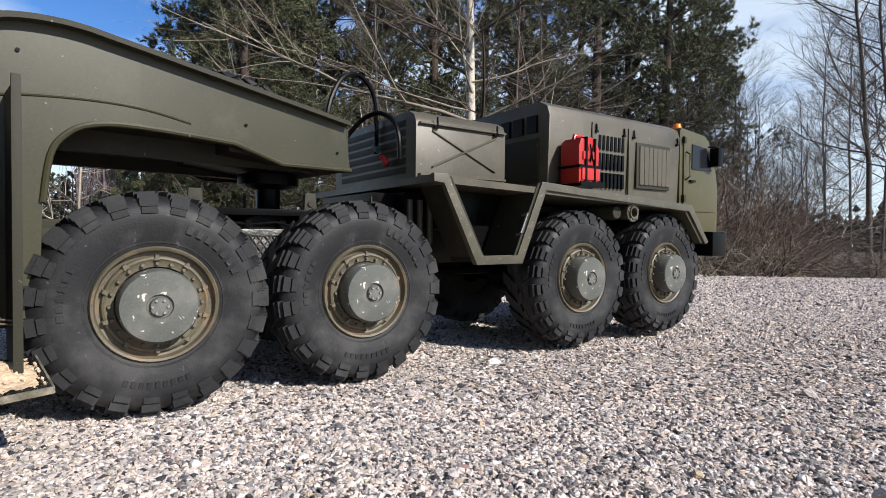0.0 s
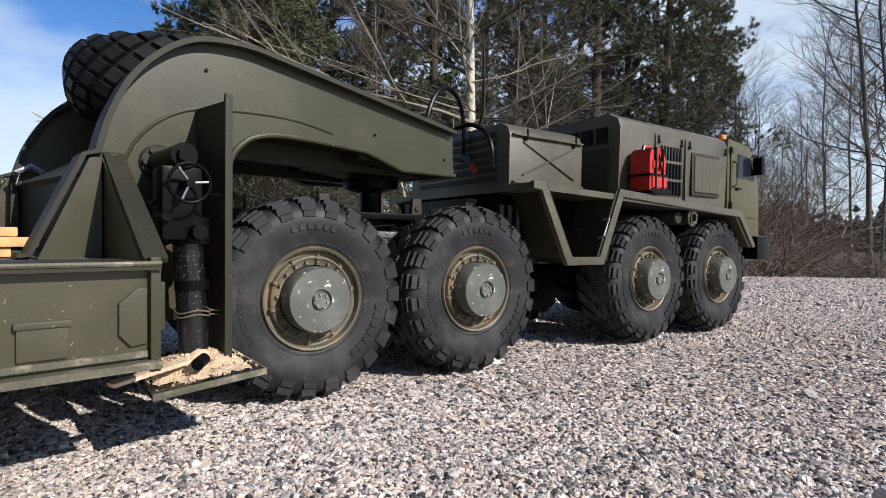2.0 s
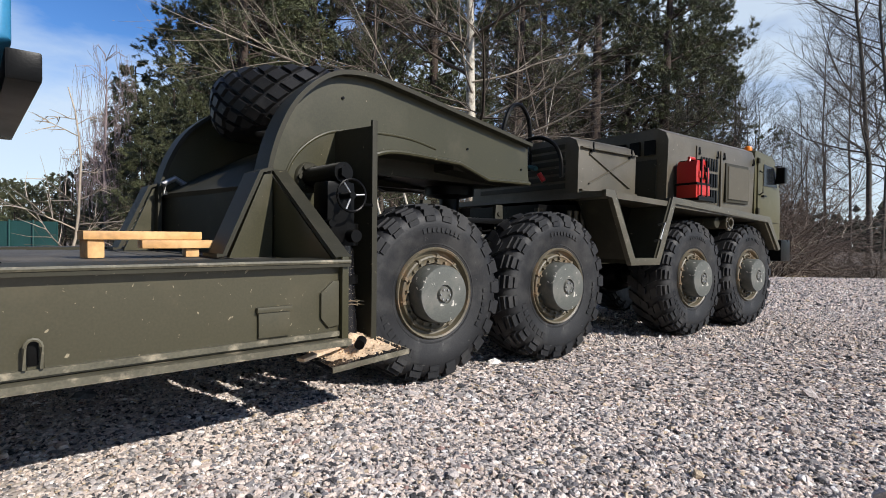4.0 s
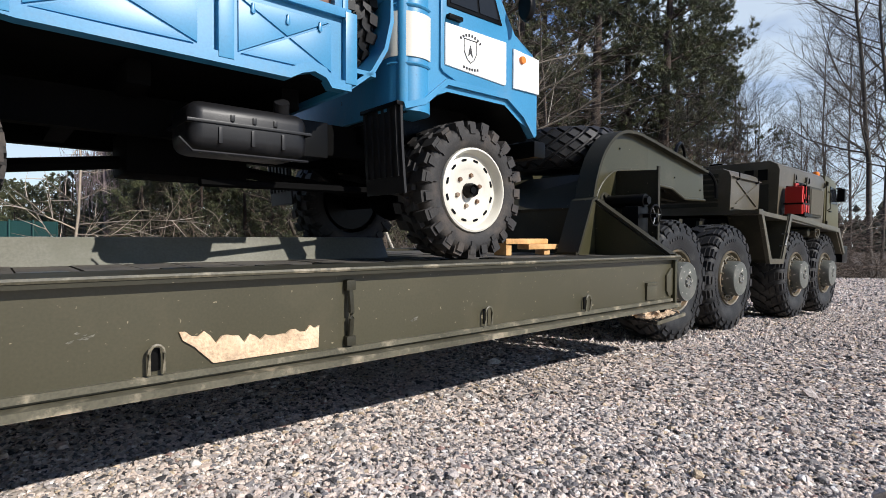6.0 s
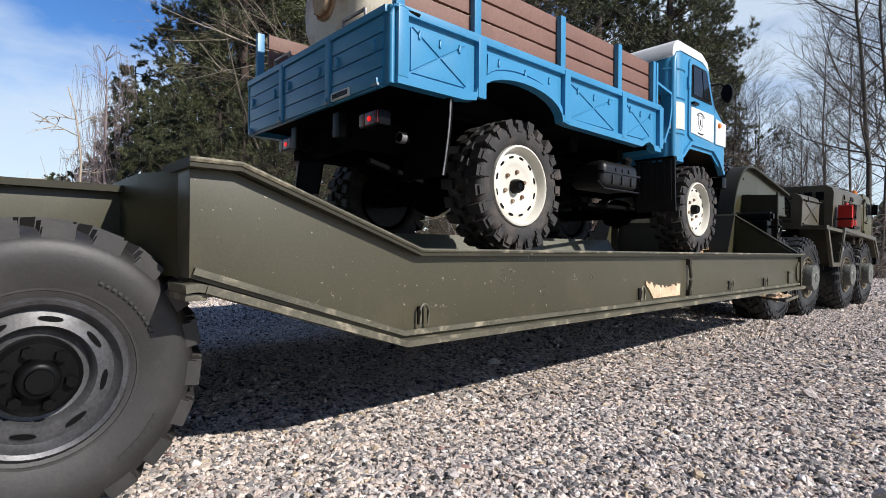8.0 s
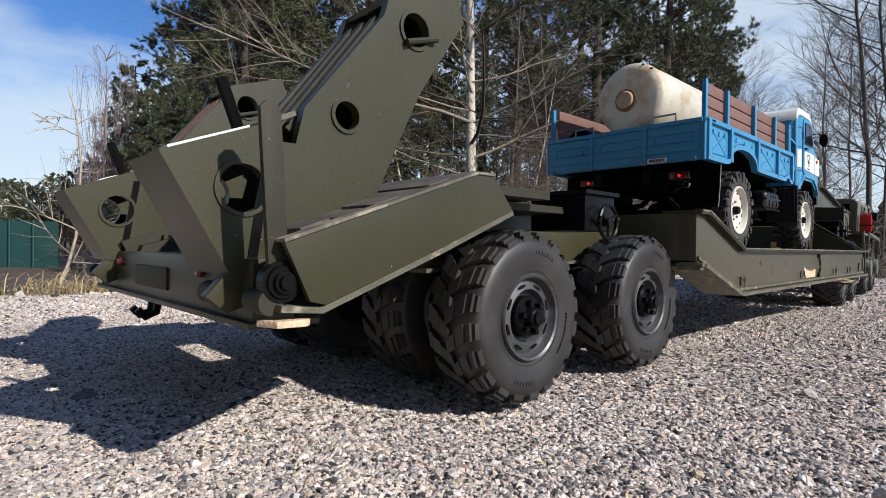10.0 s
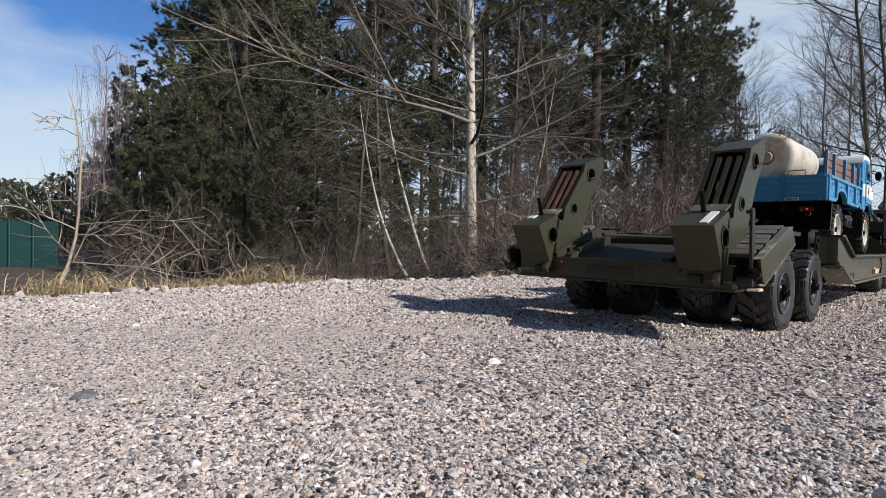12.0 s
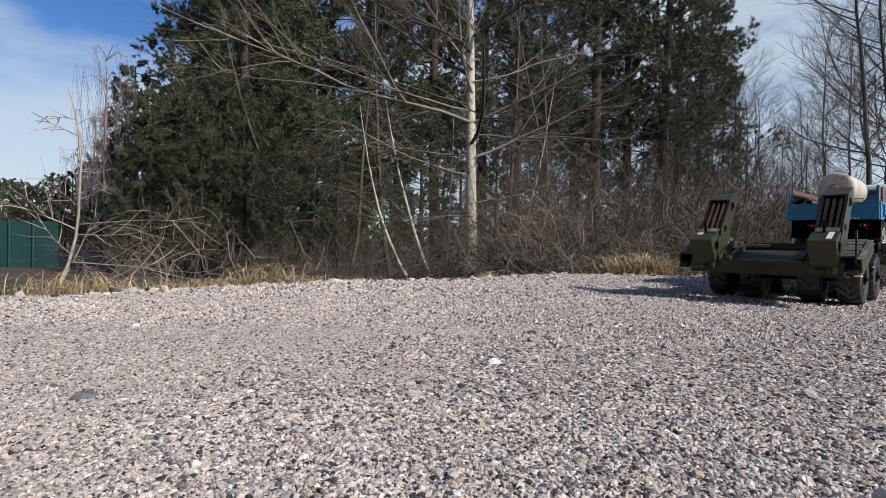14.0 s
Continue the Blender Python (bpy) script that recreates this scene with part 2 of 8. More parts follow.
BIRCH = shader("birch_bark", (0.52, 0.47, 0.38), 0.7, spread=0.25, size=9, fine=70, bump=0.4, second=(0.10, 0.078, 0.058), amount=0.95, patch=9, low=0.51, depth=0.006)
NEEDLE = shader("pine_needles", (0.098, 0.104, 0.046), 0.55, spread=0.55, size=1.3, fine=9, bump=0.0, second=(0.030, 0.040, 0.020), amount=0.8, patch=1.9, low=0.46)
GRASS = shader("dead_grass", (0.38, 0.285, 0.155), 0.8, spread=0.3, size=6, fine=80, bump=0.0, island=True)
GRASS_GREEN = shader("green_grass", (0.10, 0.15, 0.03), 0.7, spread=0.3, size=6, fine=80, bump=0.0, island=True)
# rail grey made paler, so the light on the guide is in its colour
RAIL = shader("lightened_rail_paint", (0.150, 0.148, 0.120), 0.34, spread=0.2, size=20, fine=700, bump=0.06, second=(0.115, 0.115, 0.085), amount=0.6, patch=24, depth=0.0006)
FENCE = shader("green_mesh_fence", (0.012, 0.062, 0.058), 0.7, spread=0.2, size=3, fine=60, bump=0.2)
HILL = shader("far_wood", (0.055, 0.058, 0.040), 0.95, spread=0.5, size=0.5, fine=6, bump=0.9, depth=0.2)


def glow(name, base, strength):
    m = shader(name, base, 0.3, spread=0.05)
    b = m.node_tree.nodes["Principled BSDF"]
    b.inputs["Emission Color"].default_value = (*base, 1)
    b.inputs["Emission Strength"].default_value = strength
    return m


LAMP_RED = glow("lit_tail_lamp", (1.0, 0.02, 0.015), 0.9)


def stone_material():
    m = bpy.data.materials.new("gravel_stones")
    m.use_nodes = True
    n, l = m.node_tree.nodes, m.node_tree.links
    b = n["Principled BSDF"]
    geo, ramp, co = n.new("ShaderNodeNewGeometry"), n.new("ShaderNodeValToRGB"), n.new("ShaderNodeTexCoord")
    cols = ((0.0, (0.056, 0.054, 0.056)), (0.09, (0.19, 0.180, 0.178)), (0.18, (0.41, 0.37, 0.345)), (0.33, (0.63, 0.52, 0.45)), (0.52, (0.47, 0.42, 0.395)),
            (0.68, (0.69, 0.585, 0.515)), (0.83, (0.15, 0.143, 0.150)), (0.895, (0.78, 0.74, 0.70)), (0.950, (0.50, 0.395, 0.28)), (0.985, (0.29, 0.19, 0.165)))
    e = ramp.color_ramp.elements
    ramp.color_ramp.interpolation = "CONSTANT"
    e[0].position, e[0].color = cols[0][0], (*cols[0][1], 1)
    e[1].position, e[1].color = cols[1][0], (*cols[1][1], 1)
    for p, c in cols[2:]:
        k = e.new(p)
        k.color = (*c, 1)
    l.new(geo.outputs["Random Per Island"], ramp.inputs["Fac"])
    tex = n.new("ShaderNodeTexNoise")
    tex.inputs["Scale"].default_value, tex.inputs["Detail"].default_value = 320, 6
    l.new(co.outputs["Object"], tex.inputs["Vector"])
    rng = n.new("ShaderNodeMapRange")
    rng.inputs["From Min"].default_value, rng.inputs["From Max"].default_value = 0.3, 0.7
    rng.inputs["To Min"].default_value, rng.inputs["To Max"].default_value = 0.50, 1.45
    speck = n.new("ShaderNodeTexNoise")
    speck.inputs["Scale"].default_value, speck.inputs["Detail"].default_value, speck.inputs["Roughness"].default_value = 1300, 3, 0.7
    l.new(co.outputs["Object"], speck.inputs["Vector"])
    both = n.new("ShaderNodeMath")
    both.operation = "MULTIPLY_ADD"
    both.inputs[1].default_value = 0.55
    half = n.new("ShaderNodeMath")
    half.operation = "MULTIPLY"
    half.inputs[1].default_value = 0.45
    l.new(speck.outputs["Fac"], half.inputs[0])
    l.new(tex.outputs["Fac"], both.inputs[0])
    l.new(half.outputs[0], both.inputs[2])
    l.new(both.outputs[0], rng.inputs["Value"])
    hsv = n.new("ShaderNodeHueSaturation")
    l.new(ramp.outputs["Color"], hsv.inputs["Color"])
    l.new(rng.outputs["Result"], hsv.inputs["Value"])
    l.new(hsv.outputs["Color"], b.inputs["Base Color"])
    b.inputs["Roughness"].default_value = 0.85
    b.inputs["Specular IOR Level"].default_value = 0.3
    bp = n.new("ShaderNodeBump")
    bp.inputs["Strength"].default_value, bp.inputs["Distance"].default_value = 0.9, 0.0012
    l.new(both.outputs[0], bp.inputs["Height"])
    l.new(bp.outputs["Normal"], b.inputs["Normal"])
    return m


def ground_material():
    """Gravel seen from afar: cells of stone colours in pale grit, then leaf litter past the edge of the yard."""
    m = bpy.data.materials.new("gravel_ground")
    m.use_nodes = True
    n, l = m.node_tree.nodes, m.node_tree.links
    b = n["Principled BSDF"]
    co = n.new("ShaderNodeTexCoord")
    vor = n.new("ShaderNodeTexVoronoi")
    vor.inputs["Scale"].default_value = 260
    l.new(co.outputs["Object"], vor.inputs["Vector"])
    sep = n.new("ShaderNodeSeparateColor")
    l.new(vor.outputs["Color"], sep.inputs["Color"])
    ramp = n.new("ShaderNodeValToRGB")
    e = ramp.color_ramp.elements
    e[0].color, e[1].color = (0.10, 0.10, 0.105, 1), (0.60, 0.55, 0.49, 1)
    k = e.new(0.35)
    k.color = (0.36, 0.33, 0.30, 1)
    k = e.new(0.7)
    k.color = (0.47, 0.42, 0.37, 1)
    l.new(sep.outputs[0], ramp.inputs["Fac"])
    sandy = n.new("ShaderNodeTexNoise")
    sandy.inputs["Scale"].default_value, sandy.inputs["Detail"].default_value = 2.6, 5
    l.new(co.outputs["Object"], sandy.inputs["Vector"])
    sr = n.new("ShaderNodeValToRGB")
    sr.color_ramp.elements[0].position, sr.color_ramp.elements[1].position = 0.42, 0.64
    sr.color_ramp.elements[0].color, sr.color_ramp.elements[1].color = (0.25, 0.25, 0.25, 1), (0.62, 0.62, 0.62, 1)
    l.new(sandy.outputs["Fac"], sr.inputs["Fac"])
    mix = n.new("ShaderNodeMixRGB")
    mix.inputs[2].default_value = (0.66, 0.54, 0.455, 1)
    l.new(sr.outputs["Color"], mix.inputs["Fac"])
    l.new(ramp.outputs["Color"], mix.inputs[1])
    # the yard ends along a wavering line; past it lies brown litter
    xyz = n.new("ShaderNodeSeparateXYZ")
    l.new(co.outputs["Object"], xyz.inputs["Vector"])
    line = n.new("ShaderNodeMath")
    line.operation = "MULTIPLY_ADD"
    line.inputs[1].default_value, line.inputs[2].default_value = 1.0, 1.64
    l.new(xyz.outputs["X"], line.inputs[0])
    cap = n.new("ShaderNodeMath")
    cap.operation = "MINIMUM"
    cap.inputs[1].default_value = 2.05
    l.new(line.outputs[0], cap.inputs[0])
    gap = n.new("ShaderNodeMath")
    gap.operation = "SUBTRACT"
    l.new(xyz.outputs["Y"], gap.inputs[0])
    l.new(cap.outputs[0], gap.inputs[1])
    wav = n.new("ShaderNodeMath")
    wav.operation = "MULTIPLY_ADD"
    wav.inputs[1].default_value = 0.35
    l.new(sandy.outputs["Fac"], wav.inputs[0])
    l.new(gap.outputs[0], wav.inputs[2])
    far = n.new("ShaderNodeMapRange")
    far.inputs["From Min"].default_value, far.inputs["From Max"].default_value = 0.17, 0.24
    l.new(wav.outputs[0], far.inputs["Value"])
    lit = n.new("ShaderNodeTexNoise")
    lit.inputs["Scale"].default_value, lit.inputs["Detail"].default_value = 30, 6
    l.new(co.outputs["Object"], lit.inputs["Vector"])
    lr = n.new("ShaderNodeValToRGB")
    lr.color_ramp.elements[0].position, lr.color_ramp.elements[1].position = 0.35, 0.68
    lr.color_ramp.elements[0].color, lr.color_ramp.elements[1].color = (0.030, 0.022, 0.016, 1), (0.13, 0.092, 0.06, 1)
    l.new(lit.outputs["Fac"], lr.inputs["Fac"])
    end = n.new("ShaderNodeMixRGB")
    l.new(far.outputs["Result"], end.inputs["Fac"])
    l.new(mix.outputs["Color"], end.inputs[1])
    l.new(lr.outputs["Color"], end.inputs[2])
    l.new(end.outputs["Color"], b.inputs["Base Color"])
    b.inputs["Roughness"].default_value = 0.9
    bp = n.new("ShaderNodeBump")
    bp.inputs["Strength"].default_value, bp.inputs["Distance"].default_value = 0.8, 0.0018
    l.new(vor.outputs["Distance"], bp.inputs["Height"])
    bp.invert = True
    l.new(bp.outputs["Normal"], b.inputs["Normal"])
    return m


STONES = stone_material()
GROUND = ground_material()


# ---- building helpers ----
def eased(pts, n=4):
    """A smooth curve through the points of an outline."""
    out = []
    for i in range(len(pts) - 1):
        p0, p1, p2, p3 = (Vector(pts[max(0, i - 1)]), Vector(pts[i]), Vector(pts[i + 1]), Vector(pts[min(len(pts) - 1, i + 2)]))
        for k in range(n):
            t = k / n
            q = 0.5 * (2 * p1 + (p2 - p0) * t + (2 * p0 - 5 * p1 + 4 * p2 - p3) * t * t + (3 * p1 - p0 - 3 * p2 + p3) * t ** 3)
            out.append(tuple(q))
    return out + [tuple(pts[-1])]


ORIGIN = {}


def thing(name, label, category, org=(0, 0, 0), group="", kind=""):
    ob = new(name)
    ob.empty_display_size = 0.02
    ORIGIN[ob.name] = Vector(org)
    return tagged(ob, label, category, group, kind)


# names whose separate pieces each become a part of their own
SINGLES = {"slot_ring", "nut_ring", "pressed_panel", "ramp_skin", "spoke", "hole_collar", "door_hinge", "filler_row", "gooseneck_floor", "pressed_panel_bar", "pressed_bead", "louvre", "seam_rib", "rear_rib", "side_rib", "tailgate_rib", "deck_cleat", "mounting_bracket",
           "rear_grille", "strap", "side_plate", "plate_bar", "emblem_bar", "cradle", "rear_well", "frame_floor", "bolt_circle", "flap_rib", "moulding", "bolt_hole"}


def islands(bm):
    """The loose pieces of a bmesh, each as a bmesh of its own."""
    left, out = set(bm.verts), []
    while left:
        todo, found = [left.pop()], []
        while todo:
            v = todo.pop()
            found.append(v)
            for e in v.link_edges:
                o = e.other_vert(v)
                if o in left:
                    left.remove(o)
                    todo.append(o)
        b = bmesh.new()
        new_of = {v: b.verts.new(v.co) for v in sorted(found, key=lambda q: tuple(q.co))}
        for f in {f for v in found for f in v.link_faces}:
            b.faces.new([new_of[v] for v in f.verts])
        out.append(b)
    bm.free()
    return sorted(out, key=lambda b: min(tuple(v.co) for v in b.verts))


def part(name, bm, material, parent, label="", org=None, smooth=40, scale=U):
    """Links a bmesh, drawn in its thing's 1:10 space, as one mesh object under a thing or a part."""
    if name in SINGLES:
        got = islands(bm)
        if len(got) > 1:
            for b in got[1:]:
                single(name, b, material, parent, label, org, smooth, scale)
        bm = got[0]
    return single(name, bm, material, parent, label, org, smooth, scale)


def single(name, bm, material, parent, label, org, smooth, scale):
    base = ORIGIN[parent.name]
    here = Vector(org) if org is not None else base
    bmesh.ops.recalc_face_normals(bm, faces=bm.faces)
    bm.transform(Matrix.Diagonal((scale, scale, scale, 1)) @ Matrix.Translation(-here))
    me = bpy.data.meshes.new(name)
    bm.to_mesh(me)
    bm.free()
    me.materials.append(material)
    if smooth:
        me.polygons.foreach_set("use_smooth", [True] * len(me.polygons))
        me.set_sharp_from_angle(angle=radians(smooth))
    ob = new(name, me)
    ob.parent = parent
    ob.location = (here - base) * scale
    ORIGIN[ob.name] = here
    if label:
        ob["label"] = label
    return ob


def box(bm, x0, x1, y0, y1, z0, z1, bev=0.0, m=None):
    made = bmesh.ops.create_cube(bm, size=1)["verts"]
    for v in made:
        v.co = Vector(((x0 + x1) / 2 + v.co.x * (x1 - x0), (y0 + y1) / 2 + v.co.y * (y1 - y0), (z0 + z1) / 2 + v.co.z * (z1 - z0)))
        if m is not None:
            v.co = m @ v.co
    if bev:
        edges = list({e for v in made for e in v.link_edges})
        bmesh.ops.bevel(bm, geom=edges, offset=bev, segments=2, affect="EDGES", profile=0.7)
    return bm


def slab(bm, pts, a0, a1, axis="y", bev=0.0):
    """A flat outline, extruded from a0 to a1 along an axis. Outline in (x, z) for y, (y, z) for x, (x, y) for z."""
    def at(p, a):
        return {"y": (p[0], a, p[1]), "x": (a, p[0], p[1]), "z": (p[0], p[1], a)}[axis]
    lo, hi = [bm.verts.new(at(p, a0)) for p in pts], [bm.verts.new(at(p, a1)) for p in pts]
    n = len(pts)
    fs = [bm.faces.new(lo), bm.faces.new(hi[::-1])]
    fs += [bm.faces.new((lo[i], hi[i], hi[(i + 1) % n], lo[(i + 1) % n])) for i in range(n)]
    if bev:
        edges = list({e for f in fs[:2] for e in f.edges})
        bmesh.ops.bevel(bm, geom=edges, offset=bev, segments=2, affect="EDGES", profile=0.7)
    return bm


def holed(bm, pts, holes, a0, a1):
    """A plate in the xz plane from y = a0 to a1 with round holes (x, z, r)."""
    edges = []
    loops = [[Vector((x, a0, z)) for x, z in pts]]
    for x, z, r in holes:
        loops.append([Vector((x + r * math.cos(k * math.tau / 20), a0, z + r * math.sin(k * math.tau / 20))) for k in range(20)])
    for lp in loops:
        vs = [bm.verts.new(p) for p in lp]
        edges += [bm.edges.new((vs[i], vs[(i + 1) % len(vs)])) for i in range(len(vs))]
    faces = [g for g in bmesh.ops.triangle_fill(bm, edges=edges, use_beauty=True, use_dissolve=False)["geom"] if isinstance(g, bmesh.types.BMFace)]
    out = bmesh.ops.extrude_face_region(bm, geom=faces)["geom"]
    for g in out:
        if isinstance(g, bmesh.types.BMVert):
            g.co.y = a1
    return bm


def strip(bm, path, w0, w1, thick):
    """A bent flange: a path in (x, z), from y = w0 to w1, laid on the outside of the path."""
    n = len(path)
    rows = []
    for i, (x, z) in enumerate(path):
        a, b = Vector(path[max(0, i - 1)]), Vector(path[min(n - 1, i + 1)])
        d = (b - a).normalized()
        nx, nz = -d.y, d.x
        rows.append([bm.verts.new(p) for p in ((x, w0, z), (x, w1, z), (x + nx * thick, w1, z + nz * thick), (x + nx * thick, w0, z + nz * thick))])
    for r, s in zip(rows, rows[1:]):
        for k in range(4):
            bm.faces.new((r[k], s[k], s[(k + 1) % 4], r[(k + 1) % 4]))
    bm.faces.new(rows[0])
    bm.faces.new(rows[-1][::-1])
    return bm


def rod(bm, a, b, r, r2=None, seg=10, caps=True):
    a, b = Vector(a), Vector(b)
    m = Matrix.Translation((a + b) / 2) @ (b - a).to_track_quat("Z", "Y").to_matrix().to_4x4()
    bmesh.ops.create_cone(bm, cap_ends=caps, segments=seg, radius1=r, radius2=r if r2 is None else r2, depth=(b - a).length, matrix=m)
    return bm


def bend(bm, pts, r, seg=8):
    """A round bar or hose along points."""
    pts = [Vector(p) for p in pts]
    rings = []
    for i, p in enumerate(pts):
        d = (pts[min(i + 1, len(pts) - 1)] - pts[max(i - 1, 0)]).normalized()
        q = d.to_track_quat("Z", "Y")
        rings.append([bm.verts.new(p + q @ Vector((r * math.cos(k * math.tau / seg), r * math.sin(k * math.tau / seg), 0))) for k in range(seg)])
    for a, b in zip(rings, rings[1:]):
        for k in range(seg):
            bm.faces.new((a[k], a[(k + 1) % seg], b[(k + 1) % seg], b[k]))
    bm.faces.new(rings[0])
    bm.faces.new(rings[-1][::-1])
    return bm


def turned(bm, profile, seg=48, c=(0, 0, 0), axis="y"):
    """A body of revolution: profile of (radius, offset along the axis)."""
    rings = []
    for r, o in profile:
        ring = []
        for k in range(seg):
            a = k * math.tau / seg
            p = (r * math.cos(a), o, r * math.sin(a)) if axis == "y" else ((o, r * math.cos(a), r * math.sin(a)) if axis == "x" else (r * math.cos(a), r * math.sin(a), o))
            ring.append(bm.verts.new(Vector(p) + Vector(c)))
        rings.append(ring)
    for a, b in zip(rings, rings[1:]):
        for k in range(seg):
            bm.faces.new((a[k], a[(k + 1) % seg], b[(k + 1) % seg], b[k]))
    return bm


def wedge(bm, corners):
    """A solid from eight corners: four below, four above, in the same order."""
    v = [bm.verts.new(c) for c in corners]
    for f in ((0, 1, 2, 3), (7, 6, 5, 4), (0, 4, 5, 1), (1, 5, 6, 2), (2, 6, 7, 3), (3, 7, 4, 0)):
        bm.faces.new([v[i] for i in f])
    return bm


def lug(bm, ang, r0, r1, y0, y1, w0, w1, skew0, skew1):
    """One tread block: from y0 to y1 across the tread, radius r0 to r1, turned by skew angles at its two ends."""
    cs = []
    for r, shrink in ((r0, 1.0), (r1, 0.9)):
        for y, w, s in ((y0, w0, skew0), (y1, w1, skew1)):
            for sign in ((-1, 1) if y == y0 else (1, -1)):
                a = ang + s + sign * w * shrink / (2 * r1)
                cs.append((r * math.cos(a), y, r * math.sin(a)))
    return wedge(bm, cs)


# ---- the paths that the models drive ----
TRUCK_PATH = [
    (0, -0.1600, 0.3068, 0.0003, 0.21, -0.82, 34.64),
    (0.5, -0.1379, 0.3094, 0.0006, 0.02, -0.71, 35.03),
    (1, -0.1089, 0.3213, 0.0009, -0.12, -0.57, 35.24),
    (1.5, -0.0895, 0.3300, 0.0011, -0.16, -0.44, 35.45),
    (2, -0.0761, 0.3405, 0.0012, -0.16, -0.35, 35.47),
    (2.5, -0.0734, 0.3422, 0.0012, -0.19, -0.31, 35.55),
    (3, -0.0700, 0.3430, 0.0012, -0.25, -0.29, 35.79),
    (3.2, -0.0662, 0.3450, 0.0012, -0.27, -0.29, 35.89),
    (5.3, 0.1829, 0.5201, 0.0012, 0.13, 0.61, 39.07),
    (5.5, 0.2055, 0.5377, 0.0009, 0.13, 0.60, 39.28),
    (6, 0.2637, 0.5765, 0.0000, 0.15, 0.56, 39.78),
    (6.5, 0.3183, 0.6254, -0.0007, 0.12, 0.46, 40.14),
    (7, 0.3753, 0.6732, -0.0032, 0.09, 0.42, 40.17),
    (7.5, 0.4437, 0.7312, -0.0072, 0.07, 0.49, 40.15),
    (8, 0.5099, 0.7944, -0.0108, 0.06, 0.54, 40.46),
    (8.2, 0.5391, 0.8114, -0.0113, 0.05, 0.55, 40.61),
    (10.3, 0.8598, 1.1161, -0.0135, -0.00, 0.01, 46.73),
    (10.5, 0.8898, 1.1445, -0.0138, -0.01, 0.01, 46.56),
    (11, 0.9703, 1.2249, -0.0145, -0.01, 0.01, 45.98),
    (11.5, 1.0706, 1.3220, -0.0146, -0.02, 0.01, 45.29),
    (12, 1.1752, 1.4269, -0.0146, -0.02, 0.01, 44.65),
    (12.5, 1.2760, 1.5259, -0.0153, -0.02, 0.02, 44.10),
    (13, 1.3828, 1.6307, -0.0156, -0.04, 0.03, 43.67),
    (13.5, 1.4962, 1.7422, -0.0164, -0.04, 0.03, 43.33),
    (14, 1.6141, 1.8583, -0.0166, -0.05, 0.04, 43.03),
]
TRAILER_PATH = [
    (0, -0.2019, 0.1871, -0.0019, 0.13, -0.51, 43.09),
    (0.5, -0.1807, 0.1894, -0.0012, 0.15, -0.38, 43.09),
    (1, -0.1522, 0.2023, -0.0012, 0.21, -0.40, 43.07),
    (1.5, -0.1313, 0.2110, -0.0013, 0.26, -0.47, 43.10),
    (2, -0.1197, 0.2215, -0.0006, 0.26, -0.41, 43.01),
    (2.5, -0.1173, 0.2232, -0.0003, 0.29, -0.33, 42.95),
    (3, -0.1150, 0.2245, -0.0006, 0.34, -0.32, 42.83),
    (3.2, -0.1129, 0.2268, -0.0007, 0.36, -0.32, 42.73),
    (5.3, 0.1208, 0.4053, -0.0012, -0.09, -0.95, 40.41),
    (5.5, 0.1429, 0.4194, -0.0010, -0.07, -0.90, 40.41),
    (6, 0.1974, 0.4612, -0.0003, -0.02, -0.75, 40.38),
    (6.5, 0.2522, 0.5091, 0.0005, -0.04, -0.52, 40.42),
    (7, 0.3088, 0.5548, 0.0008, -0.24, -0.21, 40.93),
    (7.5, 0.3777, 0.6156, 0.0001, -0.55, 0.14, 41.32),
    (8, 0.4482, 0.6751, -0.0006, -0.83, 0.40, 41.85),
    (8.2, 0.4745, 0.6941, -0.0008, -0.91, 0.45, 42.13),
    (10.3, 0.7886, 0.9936, 0.0026, -0.44, 0.19, 43.36),
    (10.5, 0.8189, 1.0224, 0.0020, -0.35, 0.20, 43.56),
    (11, 0.9019, 1.1034, 0.0003, 0.01, 0.20, 43.90),
    (11.5, 1.0042, 1.2013, -0.0029, 0.40, 0.14, 43.94),
    (12, 1.1104, 1.3071, -0.0072, 0.61, 0.02, 44.00),
    (12.5, 1.2133, 1.4062, -0.0115, 0.55, -0.08, 44.05),
    (13, 1.3215, 1.5107, -0.0155, 0.29, -0.11, 43.95),
    (13.5, 1.4357, 1.6217, -0.0155, 0.06, -0.06, 43.86),
    (14, 1.5540, 1.7378, -0.0152, -0.03, 0.00, 43.84),
]


def place(row):
    t, x, y, z, rx, ry, rz = row
    return pose(x, y, z, rx, ry, rz)


def drive(ob, rows, org=(0, 0, 0)):
    walk(ob, [(r[0], place(r) @ Matrix.Translation(Vector(org) * U)) for r in rows])


def roll(wheel, rows, radius, left):
    """Turns a wheel by the way that its vehicle has gone."""
    keys, s, loc = [], 0.0, wheel.location.copy()
    for a, b in zip(rows, rows[1:]):
        d = math.hypot(b[1] - a[1], b[2] - a[2])
        n = max(1, math.ceil(d / radius / radians(50)))
        keys += [(a[0] + (b[0] - a[0]) * k / n, s + d * k / n) for k in range(n)]
        s += d
    keys.append((rows[-1][0], s))
    out = []
    for t, way in keys:
        turn = math.degrees(way / radius)
        out.append((t, Matrix.Translation(loc) @ (pose(0, 0, 0, 0, 0, 180) @ pose(0, 0, 0, 0, -turn, 0) if left else pose(0, 0, 0, 0, turn, 0))))
    walk(wheel, out)

# ---- vehicles ----
B = bmesh.new


